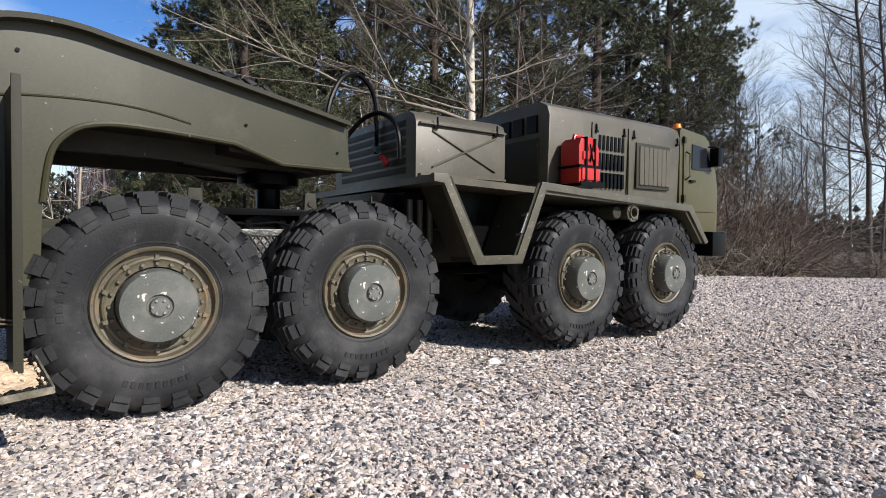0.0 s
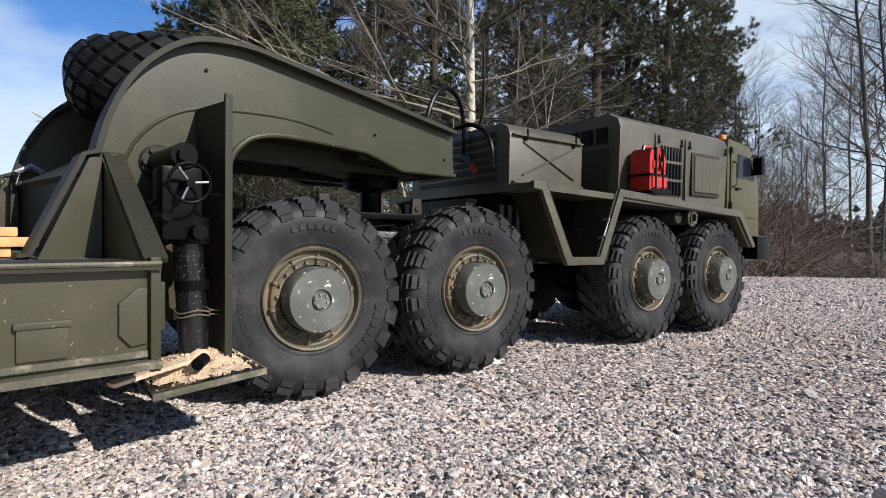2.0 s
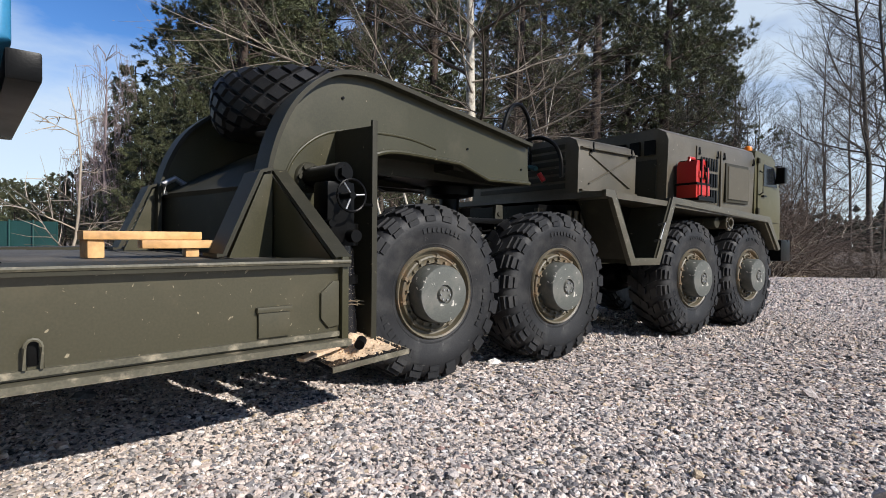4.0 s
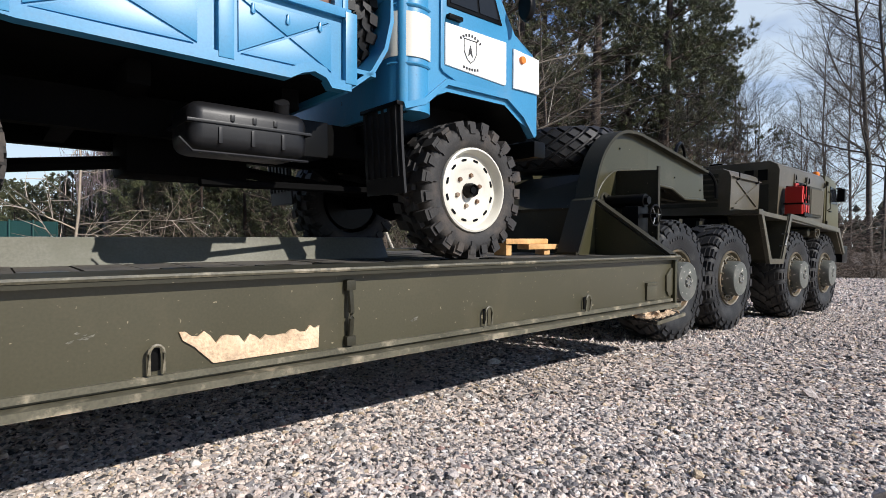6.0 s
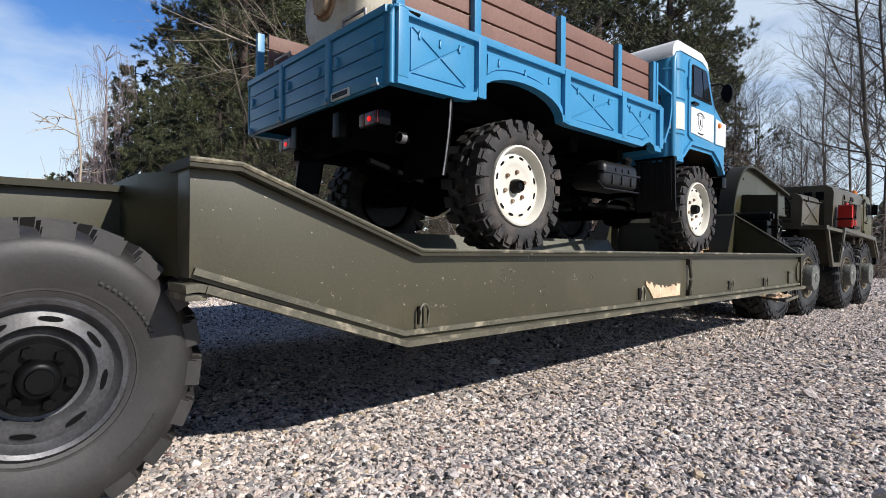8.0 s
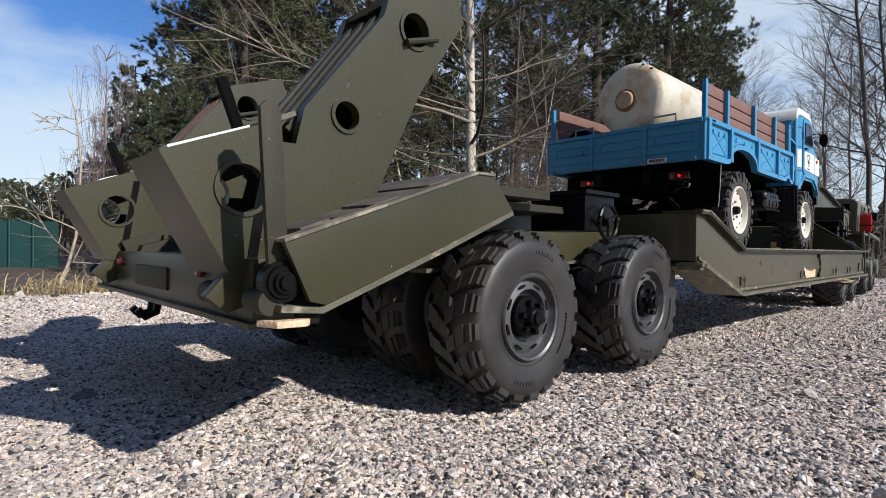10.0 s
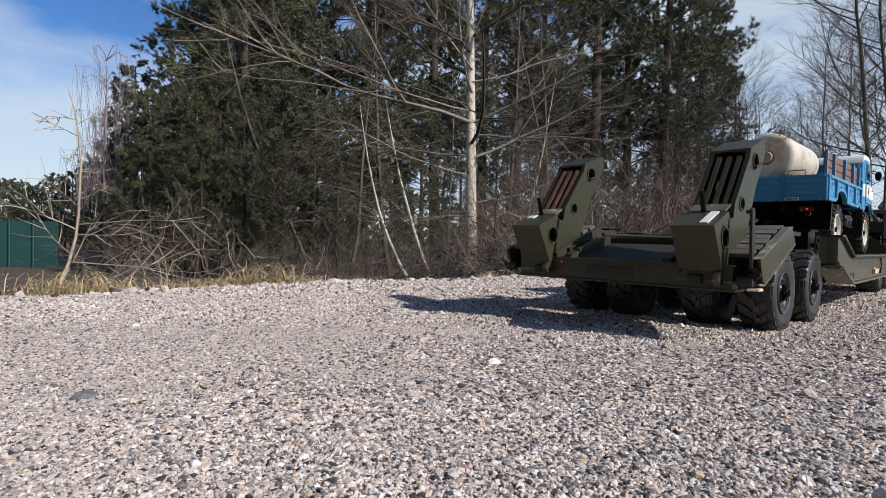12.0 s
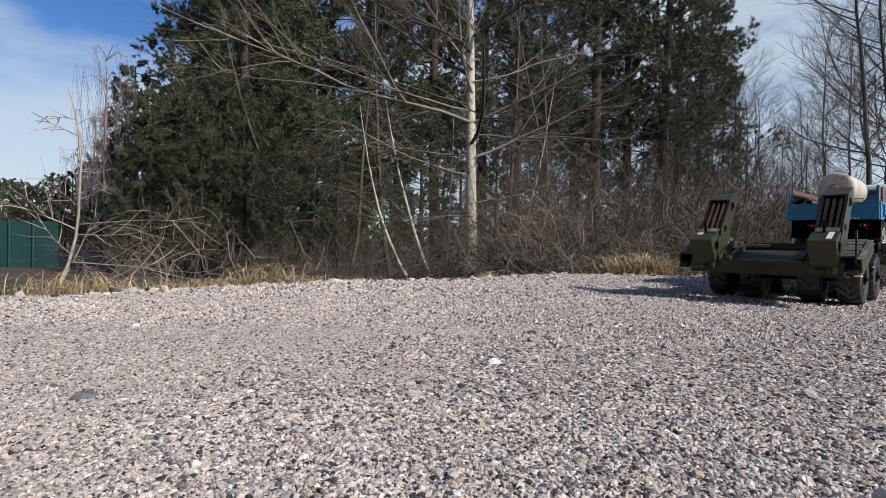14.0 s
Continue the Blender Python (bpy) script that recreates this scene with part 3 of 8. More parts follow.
def heavy_tyre(r, w, lugs, deep=0.0, worn=False):
    """Low-pressure tyre with rounded shoulders and chevron tread blocks; its axle lies along y, outer face at y = 0, inner at y = w."""
    bm = B()
    prof = [(0.46 * r, 0.16 * w), (0.485 * r, 0.075 * w), (0.52 * r, 0.06 * w), (0.60 * r, 0.032 * w), (0.69 * r, 0.008 * w), (0.76 * r, 0.0), (0.83 * r, 0.012 * w), (0.885 * r, 0.051 * w), ((0.925 - deep) * r, 0.11 * w), ((0.950 - deep) * r, 0.19 * w), ((0.965 - deep) * r, 0.32 * w), ((0.970 - deep) * r, 0.5 * w)]
    prof = prof + [(a, w - b) for a, b in prof[-2::-1]]
    turned(bm, prof, 64)
    pitch = r * math.tau / lugs
    k1 = pitch / r
    for k in range(lugs):
        a = k * math.tau / lugs
        for side in (0, 1):
            a2 = a + side * math.pi / lugs
            fy = (lambda y: y) if side == 0 else (lambda y: w - y)
            lug(bm, a2, 0.92 * r, r, fy(0.36 * w), fy(0.535 * w), 0.62 * pitch, 0.52 * pitch, 0.34 * k1, 0.66 * k1)
            lug(bm, a2, 0.91 * r, 0.995 * r, fy(0.185 * w), fy(0.345 * w), 0.70 * pitch, 0.64 * pitch, 0.06 * k1, 0.30 * k1)
            lug(bm, a2, 0.885 * r, 0.972 * r, fy(0.085 * w), fy(0.18 * w), 0.66 * pitch, 0.70 * pitch, 0, 0.04 * k1)
            if worn:
                lug(bm, a2, 0.862 * r, 0.930 * r, fy(0.034 * w), fy(0.11 * w), 0.60 * pitch, 0.64 * pitch, 0, 0)
                continue
            lug(bm, a2, 0.862 * r, 0.935 * r, fy(0.018 * w), fy(0.11 * w), 0.58 * pitch, 0.62 * pitch, 0, 0)
            lug(bm, a2, 0.80 * r, 0.855 * r, fy(-0.012 * w), fy(0.06 * w), 0.50 * pitch, 0.54 * pitch, 0, 0)
    turned(bm, [(0.535 * r, 0.06 * w), (0.54 * r, 0.046 * w), (0.555 * r, 0.044 * w), (0.56 * r, 0.06 * w)], 48)
    return bm


def marks(r, w, spans):
    """Raised moulding on the sidewall: plain bars where the maker's writing stands."""
    bm = B()
    for a0, a1, rr, hh, n in spans:
        for k in range(n):
            a = a0 + (a1 - a0) * (k + 0.5) / n
            step = (a1 - a0) / n * 0.30
            lug_a, lug_b = a - step, a + step
            cs = []
            for y in (0.016 * w, -0.008 * w):
                cs += [((rr - hh / 2) * math.cos(lug_a), y, (rr - hh / 2) * math.sin(lug_a)), ((rr + hh / 2) * math.cos(lug_a), y, (rr + hh / 2) * math.sin(lug_a)),
                       ((rr + hh / 2) * math.cos(lug_b), y, (rr + hh / 2) * math.sin(lug_b)), ((rr - hh / 2) * math.cos(lug_b), y, (rr - hh / 2) * math.sin(lug_b))]
            wedge(bm, cs)
    return bm


def truck_wheel(parent, x, y, z, r=0.08, w=0.057):
    """Wheel of the heavy tractor: dished rim with a ring of bolts, big chipped hub cap that stands out."""
    bm = turned(B(), [(0.02, 0.020), (0.044, 0.020), (0.044, 0.05), (0.02, 0.05), (0.02, 0.020)], 32)
    o = Vector((x, y, z))
    bm.transform(Matrix.Translation(o))
    hub = part("wheel", bm, OLIVE_DARK, parent, org=(x, y, z))

    def sub(name, b, mat, label=""):
        b.transform(Matrix.Translation(o))
        return part(name, b, mat, hub, label)
    sub("tyre", heavy_tyre(r, w, 23), RUBBER, "worn black chevron-lug tyre")
    sub("moulding", marks(r, w, [(0.35, 1.25, 0.70 * r, 0.075 * r, 7), (2.6, 3.3, 0.70 * r, 0.05 * r, 6), (4.3, 5.1, 0.70 * r, 0.05 * r, 9)]), RUBBER)
    sub("rim", turned(B(), [(0.0400, 0.011), (0.0408, 0.003), (0.0396, 0.0012), (0.0380, 0.0022), (0.0368, 0.0072), (0.0342, 0.0078), (0.0332, 0.0040), (0.0318, 0.0032), (0.0302, 0.0048), (0.0264, 0.0052), (0.0254, 0.010), (0.0, 0.010)], 48), RIM_OLIVE, "dished olive rim with rust stains")
    bm = B()
    for k in range(20):
        a = k * math.tau / 20
        c = (0.0288 * math.cos(a), 0.0288 * math.sin(a))
        rod(bm, (c[0], 0.006, c[1]), (c[0], 0.0020, c[1]), 0.0015, 0.0012, 6)
        if k % 2:
            q = Matrix.Rotation(-a, 4, "Y") @ Matrix.Diagonal((0.88, 1, 0.88, 1))
            wedge(bm, [q @ Vector(p) for p in ((0.0352, 0.0062, -0.003), (0.0398, 0.0052, -0.0015), (0.0398, 0.0052, 0.0015), (0.0352, 0.0062, 0.003), (0.0352, 0.0024, -0.0022), (0.0388, 0.0024, -0.001), (0.0388, 0.0024, 0.001), (0.0352, 0.0024, 0.0022))])
    sub("bolt_ring", bm, RIM_OLIVE)
    sub("hub_cap", turned(B(), [(0.0238, 0.014), (0.0253, 0.008), (0.0253, -0.009), (0.0240, -0.0112), (0.0150, -0.0118), (0.0085, -0.0118), (0.0080, -0.0098), (0.0068, -0.0098), (0.0060, -0.0122), (0.0, -0.0122)], 40), CAP_GREY, "chipped grey-green hub cap")
    bm = B()
    for k in range(6):
        a = k * math.tau / 6
        rod(bm, (0.0048 * math.cos(a), -0.0118, 0.0048 * math.sin(a)), (0.0048 * math.cos(a), -0.0134, 0.0048 * math.sin(a)), 0.0011, 0.0009, 6)
    sub("bolt_cluster", bm, STEEL)
    return hub


def build_truck():
    root = thing("military_truck", "olive green eight-wheeled heavy tractor truck model on gravel", "truck")
    C = 0.1437

    def p(name, bm, mat, label="", parent=None, **k):
        return part(name, bm, mat, parent or root, label, **k)
    # chassis
    bm = B()
    for y in (0.095, 0.180):
        box(bm, -0.125, 0.74, y, y + 0.012, 0.098, 0.135, 0.001)
    for x in (-0.12, -0.05, 0.06, 0.2, 0.3, 0.5, 0.7):
        box(bm, x, x + 0.012, 0.1, 0.19, 0.1, 0.128)
    p("chassis_frame", bm, OLIVE_DARK)
    bm = B()
    for x in (0.0, 0.162, 0.439, 0.605):
        rod(bm, (x, 0.05, 0.08), (x, 0.238, 0.08), 0.014, seg=12)
        turned(bm, [(0.0, -0.03), (0.025, -0.02), (0.032, 0.0), (0.025, 0.02), (0.0, 0.03)], 16, (x, C, 0.082), "y")
    rod(bm, (-0.05, C, 0.085), (0.7, C, 0.085), 0.006, seg=8)
    p("axle_set", bm, BLACK)
    # rear bogie: catwalk, cross beam, fifth wheel
    p("catwalk", box(B(), 0.03, 0.135, 0.07, 0.217, 0.128, 0.134, 0.001), PLATE, "grey tread-plate catwalk")
    bm = box(B(), 0.05, 0.115, 0.072, 0.078, 0.100, 0.130, 0.001)
    box(bm, 0.05, 0.115, 0.209, 0.215, 0.100, 0.130, 0.001)
    for side_y in (0.0712, 0.2158):
        for k in range(11):
            x = 0.046 + k * 0.0065
            rod(bm, (max(0.05, x - 0.008), side_y, 0.100 + max(0, 0.004 - x + 0.05)), (min(0.115, x + 0.012), side_y, 0.129), 0.0007, seg=4)
            rod(bm, (min(0.115, x + 0.012), side_y, 0.101), (max(0.05, x - 0.008), side_y, 0.129), 0.0007, seg=4)
    p("side_plate", bm, PLATE, "bright diamond tread plate")
    p("cross_lamp", turned(B(), [(0.0, -0.006), (0.008, -0.005), (0.010, 0.0), (0.010, 0.01), (0.0, 0.01)], 16, (0.060, 0.068, 0.126), "y"), RIM_OLIVE, "round tan lamp")
    bm = slab(B(), [(0.04, 0.075), (0.17, 0.075), (0.19, 0.12), (0.19, 0.167), (0.17, 0.212), (0.04, 0.212), (0.0, 0.19), (0.05, 0.155), (0.05, 0.132), (0.0, 0.097)], 0.146, 0.152, "z", 0.001)
    p("fifth_wheel", bm, BLACK)
    bm = B()
    for y in (0.09, 0.187):
        slab(bm, [(0.06, 0.134), (0.16, 0.134), (0.13, 0.147), (0.09, 0.147)], y, y + 0.01)
    for k in range(5):
        rod(bm, (0.02 + 0.03 * k, 0.085, 0.136), (0.02 + 0.03 * k, 0.085, 0.142), 0.004, seg=8)
    p("mounting_bracket", bm, BLACK)
    bm = box(B(), -0.130, -0.118, 0.03, 0.257, 0.095, 0.137, 0.002)
    box(bm, -0.118, -0.03, 0.05, 0.07, 0.118, 0.133, 0.001)
    box(bm, -0.118, -0.03, 0.217, 0.237, 0.118, 0.133, 0.001)
    p("rear_beam", bm, OLIVE_DARK)
    p("tow_hook", bend(B(), [(-0.13, C, 0.11), (-0.15, C, 0.112), (-0.16, C, 0.104), (-0.152, C, 0.096)], 0.004), BLACK)
    # platform with its V-shaped steps
    bm = slab(B(), [(0.222, 0.178), (0.222, 0.185), (0.632, 0.170), (0.676, 0.122), (0.668, 0.119), (0.627, 0.163), (0.36, 0.1735)], 0.003, 0.284)
    p("platform", bm, OLIVE_DUSTY, "olive side platform over the front wheels")
    for name, y0, y1 in (("step_frame", 0.0, 0.006), ("step_frame", 0.281, 0.287)):
        bm = B()
        out = [(0.222, 0.186), (0.238, 0.186), (0.2785, 0.1085), (0.3245, 0.1085), (0.358, 0.186), (0.640, 0.171), (0.682, 0.121), (0.674, 0.118), (0.634, 0.163), (0.3645, 0.178), (0.3315, 0.1005), (0.2715, 0.1005), (0.2335, 0.178), (0.222, 0.178)]
        slab(bm, out, y0, y1, bev=0.0006)
        p(name, bm, EDGE_STEP, "folded step edge with chipped paint")
    for y0, y1 in ((0.002, 0.055), (0.232, 0.285)):
        s = 1 if y0 < 0.1 else -1
        bm = slab(B(), [(0.238, 0.184), (0.2785, 0.107), (0.283, 0.107), (0.243, 0.184)], y0, y1)
        slab(bm, [(0.320, 0.107), (0.3245, 0.107), (0.358, 0.184), (0.354, 0.184)], y0, y1)
        box(bm, 0.28, 0.325, y0, y1, 0.102, 0.107)
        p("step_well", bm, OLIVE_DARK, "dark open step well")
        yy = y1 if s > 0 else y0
        # black sheet at the back stands for the shade inside the well
        p("well_shade_sheet", slab(B(), [(0.240, 0.184), (0.281, 0.107), (0.322, 0.107), (0.356, 0.184)], yy - 0.002, yy + 0.002), BLACK)
        p("grab_handle", bend(B(), [(0.335, y0 + 0.003 * s, 0.150), (0.333, y0 - 0.006 * s, 0.152), (0.326, y0 - 0.006 * s, 0.132), (0.327, y0 + 0.003 * s, 0.130)], 0.0014), STEEL)
    # stowage box behind the engine
    bm = slab(B(), [(0.047, 0.184), (0.046, 0.240), (0.050, 0.249), (0.060, 0.254), (0.228, 0.254), (0.238, 0.249), (0.242, 0.240), (0.241, 0.184)], 0.231, 0.347, "x", 0.0012)
    body = p("stowage_box", bm, OLIVE_DUSTY, "olive box with a pressed cross on its side")
    bm = B()
    for a, b in (((0.250, 0.234), (0.332, 0.198)), ((0.250, 0.198), (0.332, 0.234))):
        rod(bm, (a[0], 0.0455, a[1]), (b[0], 0.0455, b[1]), 0.0011, seg=6)
    box(bm, 0.234, 0.345, 0.0425, 0.0475, 0.1885, 0.1905)
    box(bm, 0.234, 0.345, 0.0422, 0.0475, 0.2395, 0.2412)
    p("pressed_cross", bm, OLIVE_DUSTY, parent=body)
    for x in (0.252, 0.330):
        bm = box(B(), x - 0.001, x + 0.005, 0.0425, 0.046, 0.2365, 0.2385, 0.0005)
        rod(bm, (x + 0.002, 0.0425, 0.2375), (x + 0.002, 0.0425, 0.2475), 0.0013, 0.0010, 8)
        p("latch", bm, BLACK, parent=body)
    bm = B()
    for k in range(6):
        box(bm, 0.2302, 0.232, 0.066, 0.222, 0.192 + k * 0.0095, 0.1985 + k * 0.0095, 0.0006)
    p("rear_rib", bm, OLIVE_DARK, parent=body)
    p("lid_handle", bend(B(), [(0.27, 0.10, 0.252), (0.27, 0.10, 0.261), (0.27, 0.125, 0.261), (0.27, 0.125, 0.252)], 0.0015), BLACK, parent=body)
    # engine cover
    prof = [(0.036, 0.176), (0.033, 0.268), (0.037, 0.279), (0.050, 0.286), (0.237, 0.286), (0.250, 0.279), (0.254, 0.268), (0.251, 0.176)]
    cover = p("engine_cover", slab(B(), prof, 0.402, 0.662, "x", 0.0025), OLIVE_DUSTY, "olive engine cover with louvres")
    bm = B()
    for x in (0.474, 0.545):
        for y, z, y1, z1 in ((0.0315, 0.180, 0.034, 0.268), (0.045, 0.2865, 0.242, 0.2885)):
            box(bm, x, x + 0.004, y, y1, z, z1, 0.0006)
    p("seam_rib", bm, OLIVE_DUSTY, parent=cover)
    bm = B()
    for k in range(7):
        x = 0.488 + k * 0.0075
        for z0, z1 in ((0.189, 0.208), (0.212, 0.232), (0.236, 0.254)):
            box(bm, x, x + 0.004, 0.0325, 0.036, z0, z1)
    p("louvre", bm, BLACK, parent=cover)
    bm = box(B(), 0.562, 0.636, 0.0318, 0.035, 0.192, 0.252, 0.0008)
    for k in range(7):
        x = 0.5665 + k * 0.0097
        slat = wedge(B(), [(x, 0.0322, 0.197), (x + 0.0072, 0.0322, 0.197), (x + 0.0072, 0.0322, 0.247), (x, 0.0322, 0.247), (x + 0.0012, 0.0302, 0.197), (x + 0.0072, 0.0285, 0.197), (x + 0.0072, 0.0285, 0.247), (x + 0.0012, 0.0302, 0.247)])
        part("vent_slat", slat, OLIVE_DUSTY, cover)
    p("vent_panel", bm, OLIVE_DARK, parent=cover)
    bm = B()
    for k in range(8):
        y = 0.052 + k * 0.0235
        box(bm, 0.3990, 0.4035, y, y + 0.016, 0.250, 0.270)
    p("rear_grille", bm, BLACK, parent=cover)
    bm = box(B(), 0.3995, 0.403, 0.05, 0.24, 0.185, 0.243, 0.001)
    p("rear_panel", bm, OLIVE_DARK, parent=cover)
    for x in (0.482, 0.536, 0.556, 0.654):
        p("clasp", rod(box(B(), x - 0.0025, x + 0.0025, 0.0305, 0.034, 0.2560, 0.2585, 0.0005), (x, 0.0310, 0.257), (x, 0.0318, 0.2665), 0.0014, 0.0010, 8), BLACK, parent=cover)
    p("roof_handle", bend(B(), [(0.44, 0.15, 0.286), (0.44, 0.15, 0.293), (0.44, 0.172, 0.293), (0.44, 0.172, 0.286)], 0.0016), BLACK, parent=cover)
    bm = B()
    for x in (0.50, 0.52, 0.58, 0.60, 0.62):
        rod(bm, (x, 0.1, 0.286), (x, 0.1, 0.292), 0.006, seg=10)
    p("filler_row", bm, OLIVE_DARK, parent=cover)
    # cab
    prof = [(0.664, 0.125), (0.664, 0.279), (0.668, 0.284), (0.730, 0.278), (0.741, 0.270), (0.762, 0.222), (0.766, 0.200), (0.766, 0.135), (0.755, 0.125), (0.722, 0.122), (0.690, 0.122)]
    cab = p("cab", slab(B(), prof, 0.034, 0.253, bev=0.003), OLIVE_CAB, "olive green truck cab")
    bm = slab(B(), [(0.671, 0.165), (0.671, 0.272), (0.731, 0.266), (0.752, 0.222), (0.753, 0.165)], 0.0318, 0.036, bev=0.0008)
    door = p("cab_door", bm, OLIVE_CAB, parent=cab)
    p("door_window", slab(B(), [(0.690, 0.226), (0.690, 0.262), (0.727, 0.259), (0.742, 0.226)], 0.0305, 0.034), GLASS_DARK, "dark side window", parent=cab)
    bm = bend(B(), [(0.676, 0.0315, 0.250), (0.676, 0.026, 0.246), (0.676, 0.026, 0.214), (0.676, 0.0315, 0.210)], 0.0013)
    p("door_rail", bm, OLIVE_DARK, parent=cab)
    p("door_lever", box(B(), 0.684, 0.696, 0.028, 0.033, 0.207, 0.210, 0.0005), BLACK, parent=cab)
    bm = box(B(), 0.669, 0.674, 0.0295, 0.034, 0.178, 0.188, 0.0005)
    box(bm, 0.669, 0.674, 0.0295, 0.034, 0.262, 0.270, 0.0005)
    p("door_hinge", bm, OLIVE_DARK, parent=cab)
    p("windscreen", wedge(B(), [(0.743, 0.05, 0.262), (0.743, 0.237, 0.262), (0.760, 0.237, 0.226), (0.760, 0.05, 0.226), (0.747, 0.05, 0.264), (0.747, 0.237, 0.264), (0.764, 0.237, 0.228), (0.764, 0.05, 0.228)]), GLASS_DARK, parent=cab)
    p("front_grille", box(B(), 0.7655, 0.768, 0.07, 0.217, 0.15, 0.195, 0.001), BLACK, "black radiator grille", parent=cab)
    bm = box(B(), 0.734, 0.746, 0.016, 0.030, 0.232, 0.260, 0.002)
    p("mirror", bend(bm, [(0.732, 0.036, 0.262), (0.740, 0.023, 0.262)], 0.0012), BLACK, parent=cab)
    p("beacon_base", rod(B(), (0.697, 0.06, 0.280), (0.697, 0.06, 0.285), 0.007, seg=16), BLACK, parent=cab)
    p("beacon", turned(B(), [(0.0065, 0.285), (0.0065, 0.292), (0.005, 0.296), (0.0, 0.2975)], 20, (0.697, 0.06, 0), "z"), ORANGE, "orange warning beacon", parent=cab)
    bm = box(B(), 0.715, 0.752, 0.012, 0.275, 0.100, 0.136, 0.003)
    box(bm, 0.66, 0.72, 0.085, 0.202, 0.105, 0.13)
    p("bumper", bm, BLACK, "heavy black front bumper")
    bm = turned(B(), [(0.0, 0.02), (0.0058, 0.02), (0.0058, -0.006), (0.0078, -0.0065), (0.0082, -0.004), (0.0112, -0.004), (0.0112, -0.001), (0.0086, 0.0), (0.0086, 0.05), (0.0, 0.05)], 24, (0.520, 0.010, 0.158), "y")
    pipe = p("exhaust_pipe", bm, OLIVE_DUSTY, "short flanged exhaust pipe")
    for k in range(5):
        a = k * math.tau / 5 + 0.4
        p("flange_bolt", rod(B(), (0.520 + 0.0096 * math.cos(a), 0.0065, 0.158 + 0.0096 * math.sin(a)), (0.520 + 0.0096 * math.cos(a), 0.0045, 0.158 + 0.0096 * math.sin(a)), 0.0011, seg=6), STEEL, parent=pipe)
    p("side_intake", turned(B(), [(0.0, 0.0), (0.0075, 0.0), (0.0085, 0.002), (0.0085, 0.04)], 20, (0.500, 0.014, 0.158), "y"), OLIVE_DARK)
    bm = box(B(), 0.225, 0.40, 0.06, 0.228, 0.135, 0.172)
    box(bm, 0.37, 0.66, 0.075, 0.212, 0.120, 0.165)
    box(bm, 0.20, 0.245, 0.08, 0.208, 0.10, 0.172)
    p("gearbox_housing", bm, BLACK)
    bm = box(B(), 0.205, 0.225, 0.02, 0.05, 0.088, 0.100, 0.002)
    rod(bm, (0.212, 0.03, 0.07), (0.212, 0.03, 0.094), 0.006, seg=10)
    p("valve_block", bm, STEEL)
    # air hoses to the trailer
    for pts in ([(0.160, 0.105, 0.205), (0.163, 0.108, 0.255), (0.180, 0.112, 0.292), (0.203, 0.116, 0.301), (0.222, 0.119, 0.285), (0.227, 0.121, 0.255), (0.226, 0.122, 0.205)],
                [(0.190, 0.135, 0.225), (0.205, 0.115, 0.252), (0.216, 0.095, 0.258), (0.222, 0.075, 0.247), (0.224, 0.066, 0.228), (0.224, 0.066, 0.198)]):
        fine = []
        for i in range(len(pts) - 1):
            for k in range(4):
                fine.append(Vector(pts[i]).lerp(Vector(pts[i + 1]), k / 4))
        for _ in range(3):
            fine = [fine[0]] + [(a + 2 * b + c) / 4 for a, b, c in zip(fine, fine[1:], fine[2:])] + [fine[-1]]
        p("air_hose", bend(B(), fine, 0.0026), BLACK, "black looped air hose")
    p("hose_coupling", rod(B(), (0.226, 0.096, 0.203), (0.222, 0.101, 0.213), 0.0032, seg=10), RED, "red hose coupling")
    p("hose_wrap", rod(B(), (0.222, 0.118, 0.2225), (0.220, 0.104, 0.219), 0.0032, seg=8), FENCE, "green tape")
    bm = box(B(), -0.10, -0.02, 0.075, 0.212, 0.118, 0.140, 0.002)
    p("spare_carrier", bm, OLIVE_DARK)
    for x in (-0.095, 0.028, 0.128, 0.196):
        bm = slab(B(), [(x, 0.130), (x + 0.016, 0.130), (x + 0.013, 0.168), (x + 0.003, 0.168)], 0.080, 0.086, bev=0.0006)
        rod(bm, (x + 0.008, 0.0785, 0.158), (x + 0.008, 0.0815, 0.158), 0.0028, seg=10)
        p("frame_bracket", bm, OLIVE_DARK)
    for k, y in enumerate((0.082, 0.092)):
        pts = [Vector((0.055 + 0.012 * i, y + 0.003 * math.sin(i * 1.3 + k), 0.139 + 0.0015 * math.sin(i * 2.1))) for i in range(12)]
        p("brake_line", bend(B(), pts, 0.0012, 6), BLACK)
    for x in (0.232, 0.244, 0.256):
        p("step_stud", rod(B(), (x, 0.060, 0.120), (x, 0.060, 0.165), 0.0035, seg=10), OLIVE_DUSTY)
    # wheels
    first = truck_wheel(root, 0.0, 0.012, 0.08)
    wheels = [(first, False)]
    for x in (0.0, 0.162, 0.439, 0.605):
        for left in (False, True):
            if x == 0.0 and not left:
                continue
            wheels.append((copy_part(first, root, (x, 0.2754 if left else 0.012, 0.08), left), left))
    return root, wheels


def copy_part(ob, root, org, left):
    """Another of the same part, with its own pieces, under the same thing."""
    c = copy_thing(ob, Matrix.Translation((Vector(org) - ORIGIN[root.name]) * U) @ pose(0, 0, 0, 0, 0, 180 if left else 0))
    return c


